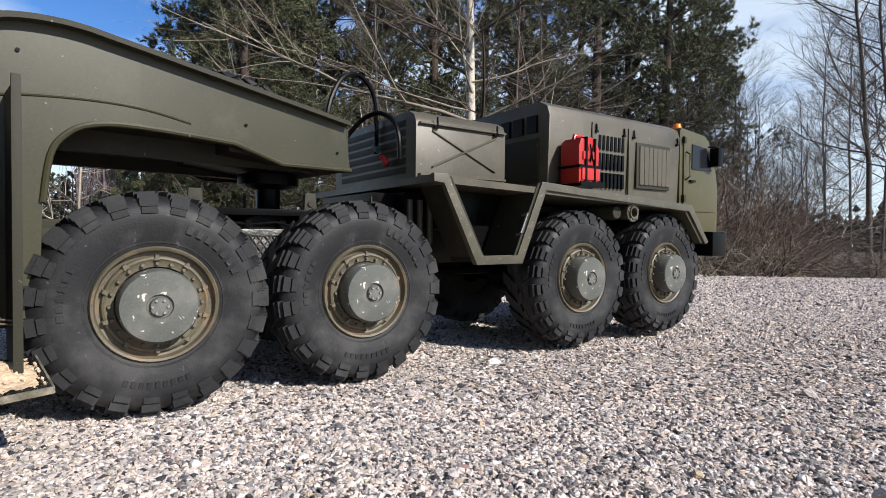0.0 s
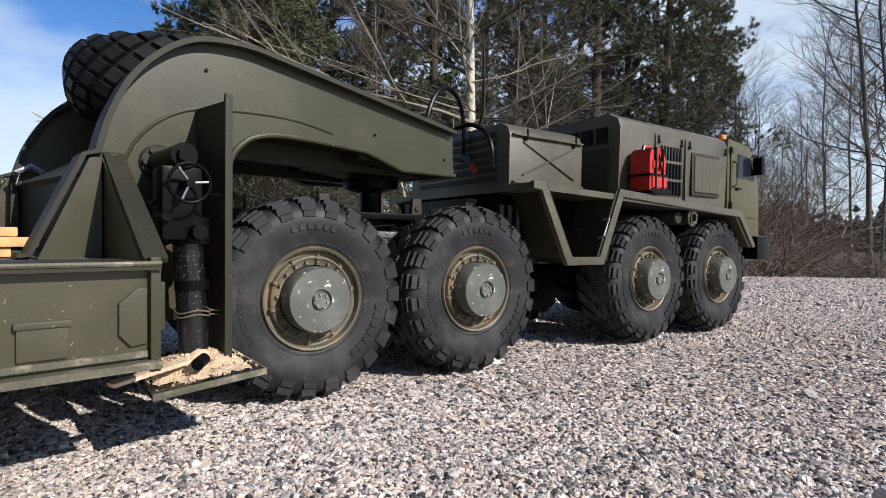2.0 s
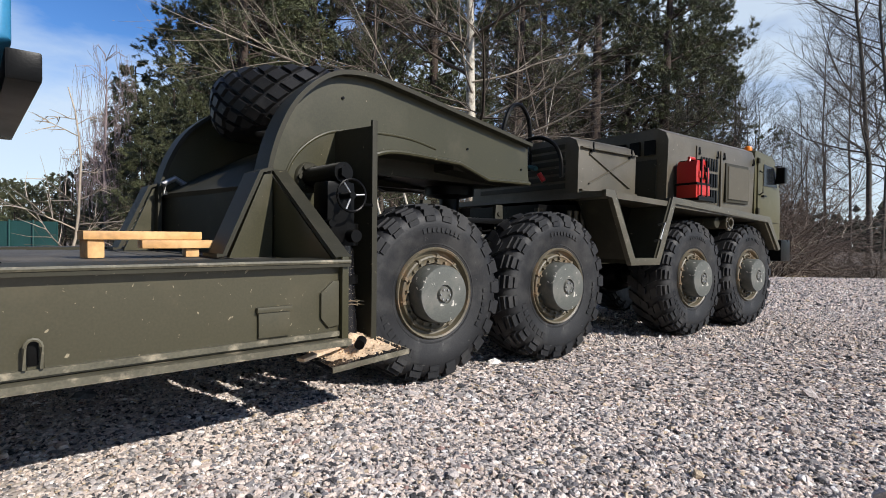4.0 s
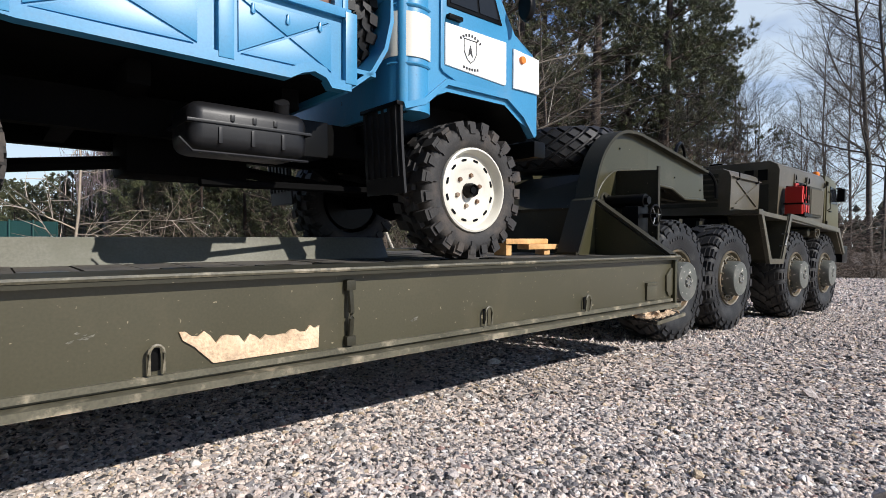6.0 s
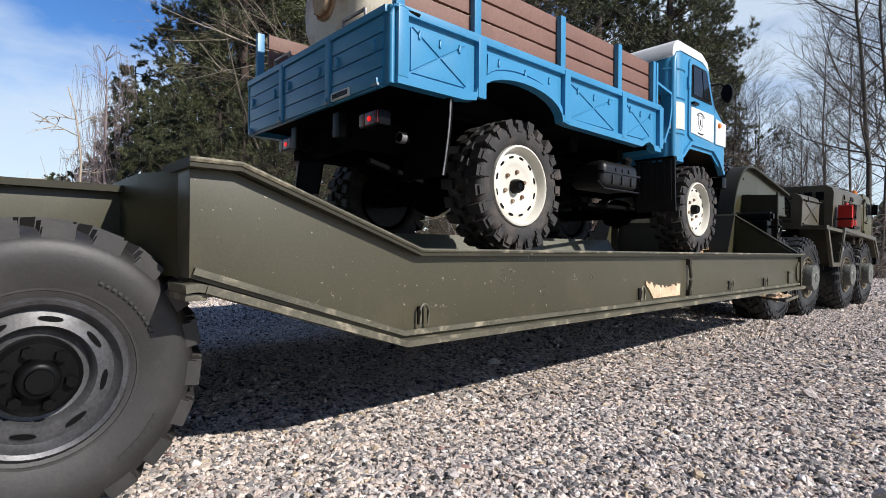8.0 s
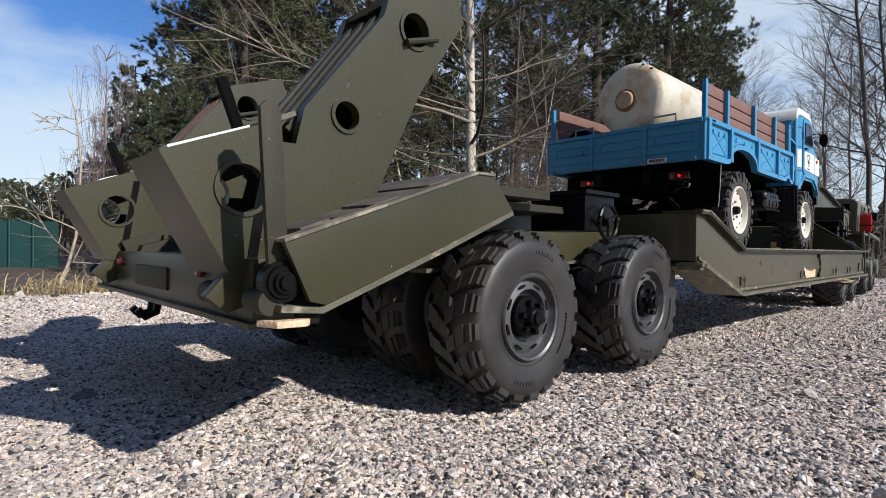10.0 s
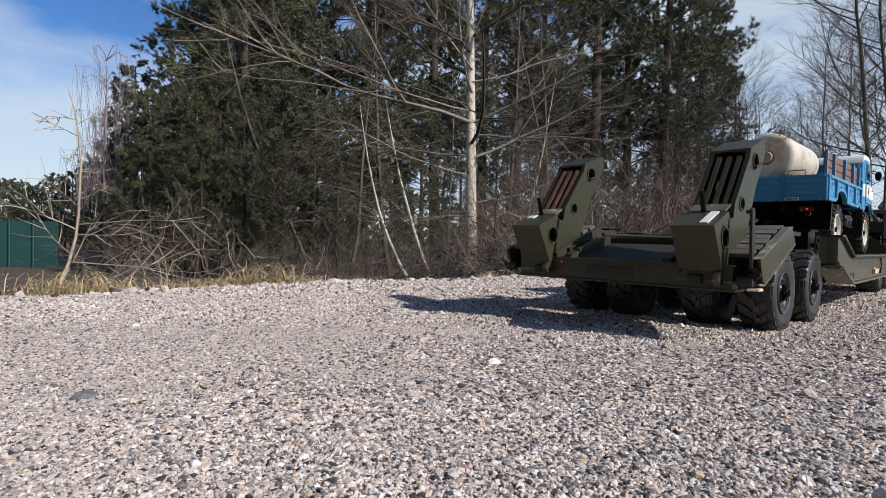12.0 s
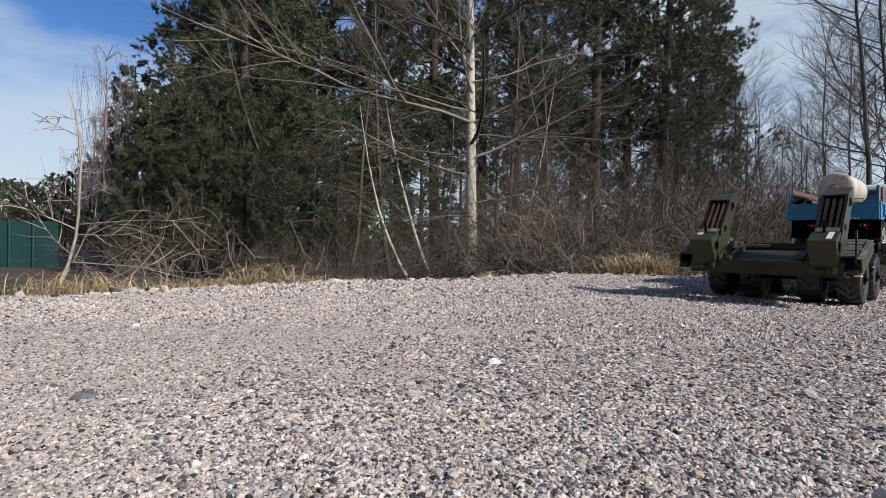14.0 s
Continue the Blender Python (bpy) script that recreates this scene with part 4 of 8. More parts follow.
def build_can():
    def shifted(name, bm, mat, parent, label=""):
        bm.transform(Matrix.Translation((0.433, 0.0, 0.0)) @ Matrix.Diagonal((0.78, 1, 1, 1)) @ Matrix.Translation((-0.4150, 0.0, 0.0)))
        return part(name, bm, mat, parent, label)

    root = thing("jerry_can", "bright red plastic jerry can strapped to the truck", "jerry can", (0.434, 0.014, 0.186))
    bm = slab(B(), [(0.393, 0.187), (0.393, 0.230), (0.397, 0.238), (0.420, 0.241), (0.436, 0.230), (0.436, 0.187)], 0.001, 0.029, bev=0.003)
    shifted("body", bm, RED, root)
    bm = box(B(), 0.400, 0.433, -0.0005, 0.002, 0.215, 0.224, 0.0006)
    box(bm, 0.398, 0.436, -0.0005, 0.002, 0.192, 0.206, 0.0006)
    shifted("pressed_panel", bm, RED, root)
    shifted("grip", bend(B(), [(0.400, 0.015, 0.236), (0.402, 0.015, 0.2425), (0.418, 0.015, 0.2430), (0.424, 0.015, 0.236)], 0.0024), RED, root)
    bm = box(B(), 0.3915, 0.4375, -0.0010, 0.030, 0.2055, 0.2085)
    box(bm, 0.4045, 0.4075, -0.0014, 0.030, 0.187, 0.2400)
    box(bm, 0.4235, 0.4260, -0.0014, 0.030, 0.187, 0.2390)
    for a in (0, 1):
        rod(bm, (0.4125, -0.0014, 0.232 - 0.02 * a), (0.4195, -0.0014, 0.212 + 0.02 * a), 0.0009, seg=5)
    shifted("strap", bm, BLACK, root, "black strap")
    bm = box(B(), 0.390, 0.443, -0.003, 0.030, 0.1845, 0.188)
    box(bm, 0.390, 0.443, -0.004, -0.002, 0.1845, 0.190)
    shifted("tray", bm, BLACK, root)
    return root


# ---- trailer ----
TC = 0.196


def trailer_wheel(parent, x, y, z, r=0.0652, w=0.050):
    bm = turned(B(), [(0.012, 0.015), (0.033, 0.015), (0.033, 0.045), (0.012, 0.045), (0.012, 0.015)], 32)
    o = Vector((x, y, z))
    bm.transform(Matrix.Translation(o))
    hub = part("wheel", bm, BLACK, parent, org=(x, y, z))

    def sub(name, b, mat, label=""):
        b.transform(Matrix.Translation(o))
        return part(name, b, mat, hub, label)
    sub("tyre", heavy_tyre(r, w, 20, 0.020, True), RUBBER_DUSTY, "dusty chevron-lug tyre")
    sub("sidewall_mark", marks(r, w, ((1.35, 1.85, 0.74 * r, 0.040 * r, 7), (4.4, 4.9, 0.74 * r, 0.040 * r, 7), (2.6, 3.4, 0.66 * r, 0.018 * r, 12))), RUBBER_DUSTY, "raised bars moulded in the sidewall")
    bm = turned(B(), [(0.0326, 0.012), (0.0326, 0.0020), (0.0314, 0.0004), (0.0297, 0.0014), (0.0286, 0.0052), (0.0272, 0.0068), (0.0254, 0.0060), (0.0208, 0.0046), (0.0196, 0.0062), (0.0186, 0.0100), (0.0165, 0.0108), (0.0, 0.0108)], 56)
    sub("rim", bm, RIM_STEEL, "grey steel rim with narrow slots")
    bm = B()
    for k in range(8):
        q = Matrix.Rotation((k + 0.3) * math.tau / 8, 4, "Y")
        pts = [(0.0236 + 0.0011 * math.cos(a), 0.0044 * math.sin(a)) for a in [j * math.tau / 12 for j in range(12)]]
        lo, hi = [bm.verts.new(q @ Vector((a, 0.009, b))) for a, b in pts], [bm.verts.new(q @ Vector((a, 0.0047, b))) for a, b in pts]
        bm.faces.new(lo), bm.faces.new(hi[::-1])
        for i in range(12):
            bm.faces.new((lo[i], lo[(i + 1) % 12], hi[(i + 1) % 12], hi[i]))
    sub("slot_ring", bm, BLACK)
    sub("hub", turned(B(), [(0.0160, 0.0108), (0.0158, 0.0050), (0.0138, 0.0030), (0.0080, 0.0026), (0.0072, -0.003), (0.0064, -0.0038), (0.0050, -0.004), (0.0046, -0.006), (0.0, -0.006)], 28), BLACK, "greasy black hub")
    bm = B()
    for k in range(6):
        a = k * math.tau / 6
        rod(bm, (0.0112 * math.cos(a), 0.004, 0.0112 * math.sin(a)), (0.0112 * math.cos(a), -0.0014, 0.0112 * math.sin(a)), 0.0026, 0.0023, seg=6)
    sub("nut_ring", bm, BLACK)
    return hub


def diamond_tyre(r, w, n):
    """Balloon tyre with staggered rhombic tread blocks that run down over its shoulders."""
    bm = B()

    def crown(f):
        return 1 - 0.13 * abs(2 * f - 1) ** 3.2
    prof = [(0.50 * r, 0.16 * w), (0.56 * r, 0.06 * w), (0.66 * r, 0.01 * w), (0.76 * r, 0.0), (0.815 * r, 0.012 * w)] + [(0.955 * r * crown(k / 14), w * (0.03 + 0.94 * k / 14)) for k in range(15)]
    prof = prof + [(a, w - b) for a, b in prof[4::-1]]
    turned(bm, prof, 72)
    rows = 7
    for j in range(rows):
        f = 0.045 + 0.91 * j / (rows - 1)
        for k in range(n):
            a = (k + 0.5 * (j % 2)) * math.tau / n
            cs = []
            for lift, grow in ((0.94, 1.0), (1.0, 0.72)):
                for da, df in ((-0.47, 0), (0, -0.14), (0.47, 0), (0, 0.14)):
                    g = max(0.0, min(1.0, f + df * grow))
                    rr = r * crown(g) * lift
                    b = a + da * grow * math.tau / n
                    cs.append((rr * math.cos(b), w * g, rr * math.sin(b)))
            wedge(bm, cs)
    return bm


def spare_tyre(name, label, x, y, z, r, w, tilt):
    root = thing(name, label, "tyre", (x, y, z))
    bm = diamond_tyre(r, w, 21)
    turned(bm, [(0.56 * r, 0.1 * w), (0.50 * r, 0.3 * w), (0.50 * r, 0.7 * w), (0.56 * r, 0.9 * w)], 40)
    bm.transform(Matrix.Translation((x, y, z)) @ Matrix.Rotation(radians(tilt), 4, "Y") @ Matrix.Rotation(radians(90), 4, "X") @ Matrix.Translation((0, -w / 2, 0)))
    part("carcass", bm, RUBBER, root)
    return root


def build_trailer():
    root = thing("lowloader_trailer", "olive wooden lowloader trailer with gooseneck and raised ramps", "trailer")

    def p(name, bm, mat, label="", parent=None, **k):
        return part(name, bm, mat, parent or root, label, **k)

    def flip(y):
        return 2 * TC - y
    side = [(0.0, 0.069), (0.0, 0.1125), (-0.734, 0.1145), (-0.838, 0.152), (-0.858, 0.152), (-0.858, 0.105), (-0.745, 0.0675)]
    for right in (True, False):
        y0, y1 = (0.0, 0.03) if right else (flip(0.03), flip(0.0))
        beam = p("side_beam", slab(B(), side, y0, y1, bev=0.0006), OLIVE_SCUFFED, "long olive side beam with scuffs and chipped lower edge")
        oy0, oy1 = (-0.0065, 0.034) if right else (flip(0.034), flip(-0.0065))
        top = [(0.003, 0.1125), (-0.734, 0.1145), (-0.838, 0.152), (-0.860, 0.152)]
        p("top_flange", strip(B(), top[::-1], oy0, oy1, 0.0042), OLIVE_DARK, "scuffed dark olive top flange", parent=beam)
        ye = oy0 if right else oy1
        p("flange_edge", bend(B(), [(x, ye, z + 0.0032) for x, z in top], 0.0012, 6), EDGE, "flange edge worn to pale wood", parent=beam)
        bot = [(0.003, 0.0688), (-0.745, 0.0673), (-0.8525, 0.1023)]
        t0, t1 = (-0.0075, 0.018) if right else (flip(0.018), flip(-0.0075))
        p("flange_tail", strip(B(), [(-0.8525, 0.1023), (-0.856, 0.1030), (-0.8615, 0.1025)], t0, t1, 0.0036), EDGE, "curled end of the bottom flange", parent=beam)
        p("tail_block", box(B(), -0.8610, -0.852, t0 + 0.002, t1, 0.0955, 0.0986, 0.0006), EDGE_BARE, parent=beam)
        p("bottom_flange", strip(B(), bot, oy0 - (0.002 if right else -0.0), oy1 + (0.0 if right else 0.002), 0.0036), EDGE, "bottom flange chipped to bare wood", parent=beam)
        yo = -0.0025 if right else flip(0.0)
        bm = B()
        strip(bm, [(-0.002, 0.0735), (-0.743, 0.072), (-0.856, 0.1095)], yo, yo + 0.0025, 0.003)
        p("lower_bead", bm, EDGE, parent=beam)
        ya, yb = (-0.004, 0.001) if right else (flip(0.001), flip(-0.004))
        yo2, sgn = (ya, 1) if right else (yb, -1)
        bm = bend(B(), [(-0.3755, yo2 + sgn * (0.0025 - 0.0022 * math.sin(math.pi * k / 10)), 0.0765 + 0.0315 * k / 10) for k in range(11)], 0.0017, 8)
        box(bm, -0.3785, -0.3725, ya, yb, 0.1045, 0.1105, 0.0012)
        box(bm, -0.3785, -0.3725, ya, yb, 0.0735, 0.0790, 0.0012)
        p("stiffener", bm, OLIVE_DARK, parent=beam)
        for x in (-0.150, -0.267, -0.474, -0.730):
            bm = B()
            pts = [(x + 0.0030 * math.cos(a), (ya if right else yb), 0.0830 + 0.0035 * math.sin(a)) for a in [k * math.pi / 6 for k in range(7)]]
            pts = [(x + 0.0030, pts[0][1], 0.0738)] + pts + [(x - 0.0030, pts[0][1], 0.0738)]
            bend(bm, pts, 0.0008, 6)
            p("lashing_slot", box(B(), x - 0.0022, x + 0.0022, min(ya, yb) + 0.0032, max(ya, yb), 0.0745, 0.0850, 0.0006), BLACK, parent=beam)
            p("lashing_ring", bm, EDGE, parent=beam)
        p("end_post", box(B(), -0.001, 0.0035, (-0.004 if right else flip(0.034)), (0.034 if right else flip(-0.004)), 0.063, 0.1185, 0.0006), OLIVE, parent=beam)
        bm = box(B(), -0.052, -0.0335, ya + 0.002, yb, 0.0745, 0.0905, 0.0008)
        box(bm, -0.053, -0.0325, ya + 0.001, yb, 0.0885, 0.0915, 0.0008)
        p("step_hatch", bm, OLIVE_SCUFFED, parent=beam)
        bm = slab(B(), [(-0.002, 0.077), (-0.002, 0.104), (-0.006, 0.104), (-0.014, 0.097), (-0.014, 0.082), (-0.009, 0.076)], ya + 0.002, yb, bev=0.0006)
        p("bolted_panel", bm, OLIVE_SCUFFED, parent=beam)
    beam = next(o for o in root.children if o.name.startswith("side_beam"))
    # rubbed and scratched spots along the beam
    rnd = random.Random(12)
    for cx, cz, wide, high, n in ((-0.715, 0.0835, 0.008, 0.0015, 9), (-0.658, 0.0975, 0.003, 0.0055, 16), (-0.6475, 0.1035, 0.002, 0.002, 5), (-0.612, 0.0900, 0.002, 0.005, 9),
                                  (-0.574, 0.0960, 0.003, 0.003, 8), (-0.552, 0.0950, 0.003, 0.004, 9), (-0.500, 0.0930, 0.005, 0.003, 7), (-0.33, 0.0830, 0.006, 0.002, 5), (-0.19, 0.1040, 0.020, 0.001, 6)):
        bm = B()
        for k in range(n):
            x, z = rnd.gauss(cx, wide / 2), rnd.gauss(cz, high / 2)
            ln, wd = rnd.uniform(0.0008, 0.0030) * (1 if high > wide else 0.5), rnd.uniform(0.00012, 0.00032) * (1 if high > wide else 3.0)
            lean = rnd.uniform(-0.0012, 0.0012)
            slab(bm, [(x - wd, z), (x + wd * 0.6, z + 0.3 * ln), (x + lean, z + ln), (x + lean - wd, z + ln * 0.8), (x - wd * 2.2, z + ln * 0.4)], -0.0003, 0.0008)
        p("paint_scuff", bm, SCUFF, "rubbed pale spot in the paint", parent=beam)
    # bare patch where the skin has broken away: an uneven flake of chipboard
    random.seed(5)
    top = [(-0.464 + 0.070 * k / 26, 0.0905 + random.uniform(-0.0012, 0.0012) + 0.0022 * math.sin(k * 1.9) * math.sin(k * 0.37) - 0.0042 * max(0.0, math.sin(math.pi * k / 26)) ** 0.6 - 0.003 * k / 26) for k in range(27)]
    bottom = [(-0.3945, 0.0748), (-0.4490, 0.0744), (-0.4515, 0.0770), (-0.4550, 0.0805), (-0.4572, 0.0830), (-0.4625, 0.0868)]
    beam = next(o for o in root.children if o.name.startswith("side_beam"))
    p("broken_patch", slab(B(), top + bottom, -0.0012, 0.002), RAW_WOOD, "patch of bare chipboard", parent=beam)
    # deck
    bm = box(B(), -0.74, 0.0, 0.03, flip(0.03), 0.1065, 0.1125)
    deck = p("deck", bm, DECK_WOOD, "grey worn plank deck")
    random.seed(8)
    for k in range(24):
        x = -0.73 + k * 0.0302
        p("deck_board", box(B(), x, x + 0.029, 0.036, flip(0.036), 0.1122, 0.1142 + random.uniform(0, 0.0009), 0.0005), DECK_WOOD, parent=deck)
    for y0, y1 in ((0.164, 0.228),):
        bm = slab(B(), [(y0, 0.1145), (y0 + 0.011, 0.1335), (y1 - 0.011, 0.1335), (y1, 0.1145)], -0.720, -0.235, "x", 0.0008)
        p("wheel_guide", bm, RAIL, "raised wheel guide, made paler for the light on it", parent=deck)
    bm = B()
    for k, x in enumerate((-0.62, -0.52, -0.455, -0.40, -0.36, -0.30, -0.245, -0.20)):
        box(bm, x, x + 0.022, 0.045 + 0.006 * (k % 3), 0.075, 0.1145, 0.1162, 0.0004)
    p("deck_cleat", bm, BLACK, parent=deck)
    # slope up to the rear bogie and rear frame
    bm = wedge(B(), [(-0.74, 0.03, 0.108), (-0.74, flip(0.03), 0.108), (-0.84, flip(0.03), 0.145), (-0.84, 0.03, 0.145), (-0.74, 0.03, 0.113), (-0.74, flip(0.03), 0.113), (-0.84, flip(0.03), 0.150), (-0.84, 0.03, 0.150)])
    box(bm, -0.86, -0.836, 0.03, flip(0.03), 0.106, 0.150)
    p("rear_slope", bm, OLIVE_DARK)
    bm = slab(B(), [(-0.85, 0.003), (-0.853, 0.003), (-0.868, 0.045), (-0.868, 0.347), (-0.853, 0.389), (-0.85, 0.389)], 0.105, 0.153, "z")
    p("end_plate", bm, OLIVE)
    frame_y = 0.083
    for y0, y1 in ((frame_y, frame_y + 0.018), (flip(frame_y + 0.018), flip(frame_y))):
        bm = slab(B(), [(-0.86, 0.106), (-0.86, 0.150), (-1.16, 0.150), (-1.295, 0.112), (-1.295, 0.090), (-1.15, 0.100)], y0, y1, bev=0.0008)
        rail = p("rear_frame_rail", bm, OLIVE, "olive rear frame rail")
        p("rail_flange", strip(B(), [(-1.16, 0.150), (-0.86, 0.150)][::-1], y0 - 0.006, y1 + 0.006, 0.0035), OLIVE_DARK, parent=rail)
        p("rail_flange", strip(B(), [(-0.86, 0.106), (-1.15, 0.100)], y0 - 0.006, y1 + 0.006, 0.003), EDGE, parent=rail)
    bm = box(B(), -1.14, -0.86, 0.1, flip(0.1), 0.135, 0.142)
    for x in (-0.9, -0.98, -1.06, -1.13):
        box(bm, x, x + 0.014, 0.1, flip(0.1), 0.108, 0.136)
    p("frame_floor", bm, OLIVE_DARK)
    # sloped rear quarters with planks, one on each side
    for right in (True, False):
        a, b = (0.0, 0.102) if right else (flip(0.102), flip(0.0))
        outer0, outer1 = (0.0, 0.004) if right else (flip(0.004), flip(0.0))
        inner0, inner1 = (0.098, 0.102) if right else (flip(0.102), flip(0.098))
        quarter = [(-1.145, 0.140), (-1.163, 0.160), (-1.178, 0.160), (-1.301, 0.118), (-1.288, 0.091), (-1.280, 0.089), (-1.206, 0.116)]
        q = p("rear_quarter", slab(B(), quarter, outer0, outer1, bev=0.0005), OLIVE_REAR_SHADE, "sloped rear side plate, paint chipped along the edge")
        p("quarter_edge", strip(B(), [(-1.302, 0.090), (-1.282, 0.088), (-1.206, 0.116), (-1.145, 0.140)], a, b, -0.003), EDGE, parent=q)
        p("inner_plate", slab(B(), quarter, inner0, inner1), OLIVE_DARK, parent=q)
        p("quarter_trim", strip(B(), [(-1.301, 0.118), (-1.178, 0.160), (-1.163, 0.160)], outer0 - (0.001 if right else 0), outer1 + (0.004 if right else 0.001) - (0 if right else 0.0), 0.0016), EDGE_BARE, "worn upper edge", parent=q)
        for k in range(6):
            s = k / 6.4
            x0, z0 = -1.168 - 0.128 * s, 0.1605 - 0.0435 * s
            m = Matrix.Translation((x0, 0, z0)) @ Matrix.Rotation(radians(-19), 4, "Y")
            bm = box(B(), -0.0178, -0.0008 * (k % 2), a + 0.0095 + 0.002 * (k % 3), b - 0.004, -0.001, 0.0036 + 0.0008 * (k % 2), 0.0006, m)
            p("plank", bm, DECK_WOOD, "weathered ramp plank", parent=q)
        bm = box(B(), -1.175, -1.10, a + 0.004, b - 0.004, 0.150, 0.156)
        p("quarter_top", bm, OLIVE_DARK, parent=q)
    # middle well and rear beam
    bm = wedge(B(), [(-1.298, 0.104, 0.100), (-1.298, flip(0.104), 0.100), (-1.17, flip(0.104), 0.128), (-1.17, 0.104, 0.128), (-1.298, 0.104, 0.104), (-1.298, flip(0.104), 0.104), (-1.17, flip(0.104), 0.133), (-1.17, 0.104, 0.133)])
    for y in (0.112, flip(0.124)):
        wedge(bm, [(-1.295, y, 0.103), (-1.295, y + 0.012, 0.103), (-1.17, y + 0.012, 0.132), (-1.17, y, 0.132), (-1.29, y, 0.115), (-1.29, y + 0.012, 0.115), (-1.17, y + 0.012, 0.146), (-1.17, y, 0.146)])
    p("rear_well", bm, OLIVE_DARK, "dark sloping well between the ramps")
    bm = box(B(), -1.302, -1.280, 0.030, flip(0.034), 0.079, 0.110, 0.001)
    box(bm, -1.306, -1.268, 0.026, flip(0.034), 0.0765, 0.0795, 0.0006)
    rear = p("rear_beam", bm, OLIVE_REAR_SHADE, "rear cross beam")
    p("recess", box(B(), -1.3035, -1.301, 0.160, 0.236, 0.086, 0.101, 0.0008), OLIVE_DARK, parent=rear)
    for y in (0.096, 0.279):
        p("tail_lamp", turned(B(), [(0.0, -1.3065), (0.0028, -1.306), (0.0038, -1.304), (0.0038, -1.300)], 16, (0, y, 0.1015), "x"), RED_LENS, "small red tail lamp", parent=rear)
    for y in (0.205, 0.220):
        p("tow_hook", bend(B(), [(-1.295, y, 0.078), (-1.297, y, 0.067), (-1.304, y, 0.064), (-1.309, y, 0.070)], 0.0028, 6), BLACK, parent=rear)
    for y0 in (0.006, 0.065, flip(0.085), flip(0.026)):
        p("hinge_barrel", rod(B(), (-1.304, y0, 0.091), (-1.304, y0 + 0.018, 0.091), 0.0060, seg=20), OLIVE_DARK, parent=rear)
    bm = turned(B(), [(0.0, -0.004), (0.0030, -0.004), (0.0034, -0.002), (0.0050, -0.002), (0.0052, 0.0), (0.0072, 0.0), (0.0078, 0.0015), (0.0095, 0.0015), (0.0095, 0.008), (0.0, 0.008)], 24, (-1.299, 0.004, 0.100), "y")
    p("hinge_bolt", bm, BLACK, "dark hinge bolt with washers", parent=rear)
    p("marker_board", slab(B(), [(-1.308, 0.012), (-1.304, 0.000), (-1.290, -0.001), (-1.287, 0.002), (-1.299, 0.013)], 0.0800, 0.0832, "z", 0.0006), RAW_WOOD, "splintered corner of bare wood", parent=rear)
    # ramps, hinged up
    out = [(-1.309, 0.102), (-1.341, 0.1585), (-1.292, 0.178), (-1.288, 0.170), (-1.275, 0.170), (-1.270, 0.190), (-1.218, 0.255), (-1.214, 0.268), (-1.159, 0.288), (-1.151, 0.269), (-1.190, 0.213), (-1.232, 0.128), (-1.262, 0.104)]
    holes = [(-1.194, 0.252, 0.0105), (-1.244, 0.190, 0.0080), (-1.303, 0.1445, 0.0120)]
    for right in (True, False):
        off = 0.040 if right else 0.040 + 0.256
        tilt = Matrix.Identity(4) if right else Matrix.Translation((-1.312, 0, 0.095)) @ Matrix.Rotation(radians(0.6), 4, "Y") @ Matrix.Translation((1.312, 0, -0.095))

        def rp(name, bm, mat, label="", parent=None):
            bm.transform(tilt)
            return part(name, bm, mat, parent, label)
        bm = holed(B(), out, holes, off, off + 0.006)
        bm.transform(tilt)
        ramp = p("ramp", bm, OLIVE_REAR_SHADE, "raised loading ramp with round lightening holes")
        rp("ramp_cheek", holed(B(), out, holes, off + 0.047, off + 0.053), OLIVE_REAR_SHADE, parent=ramp)
        bm = slab(B(), [(-1.309, 0.102), (-1.341, 0.1585), (-1.338, 0.1585), (-1.306, 0.102)], off + 0.006, off + 0.047)
        slab(bm, [(-1.341, 0.1585), (-1.292, 0.178), (-1.291, 0.175), (-1.339, 0.1555)], off + 0.006, off + 0.047)
        slab(bm, [(-1.214, 0.268), (-1.159, 0.288), (-1.158, 0.285), (-1.213, 0.265)], off + 0.006, off + 0.047)
        slab(bm, [(-1.159, 0.288), (-1.151, 0.269), (-1.154, 0.268), (-1.162, 0.287)], off + 0.006, off + 0.047)
        slab(bm, [(-1.151, 0.269), (-1.190, 0.213), (-1.193, 0.2145), (-1.154, 0.271)], off + 0.006, off + 0.047)
        slab(bm, [(-1.190, 0.213), (-1.232, 0.128), (-1.2355, 0.1295), (-1.193, 0.2145)], off + 0.006, off + 0.047)
        rp("ramp_skin", bm, OLIVE_REAR_SHADE, parent=ramp)
        for k in range(3):
            y = off + 0.010 + k * 0.0130
            rp("ramp_bar", slab(B(), [(-1.276, 0.180), (-1.217, 0.258), (-1.208, 0.252), (-1.266, 0.174)], y, y + 0.006), BAR_RUST if not right and k < 3 else OLIVE_DARK, "bare scraped bar" if not right else "", ramp)
        m = Matrix.Translation((-1.316, 0, 0.1695)) @ Matrix.Rotation(radians(-21.5), 4, "Y")
        rp("scuffed_strip", box(B(), -0.020 if right else 0.006, 0.022, off + 0.034 if not right else off + 0.010, off + 0.047 if not right else off + 0.020, -0.001, 0.0006, 0, m), WHITE, "strip of scraped white paint", ramp)
        bm = B()
        for x, z, r in holes:
            turned(bm, [(r, -0.0012), (r + 0.0022, -0.0012), (r + 0.0022, 0.002), (r, 0.002)], 20, (x, off, z), "y")
        rp("hole_collar", bm, OLIVE_REAR_SHADE, parent=ramp)
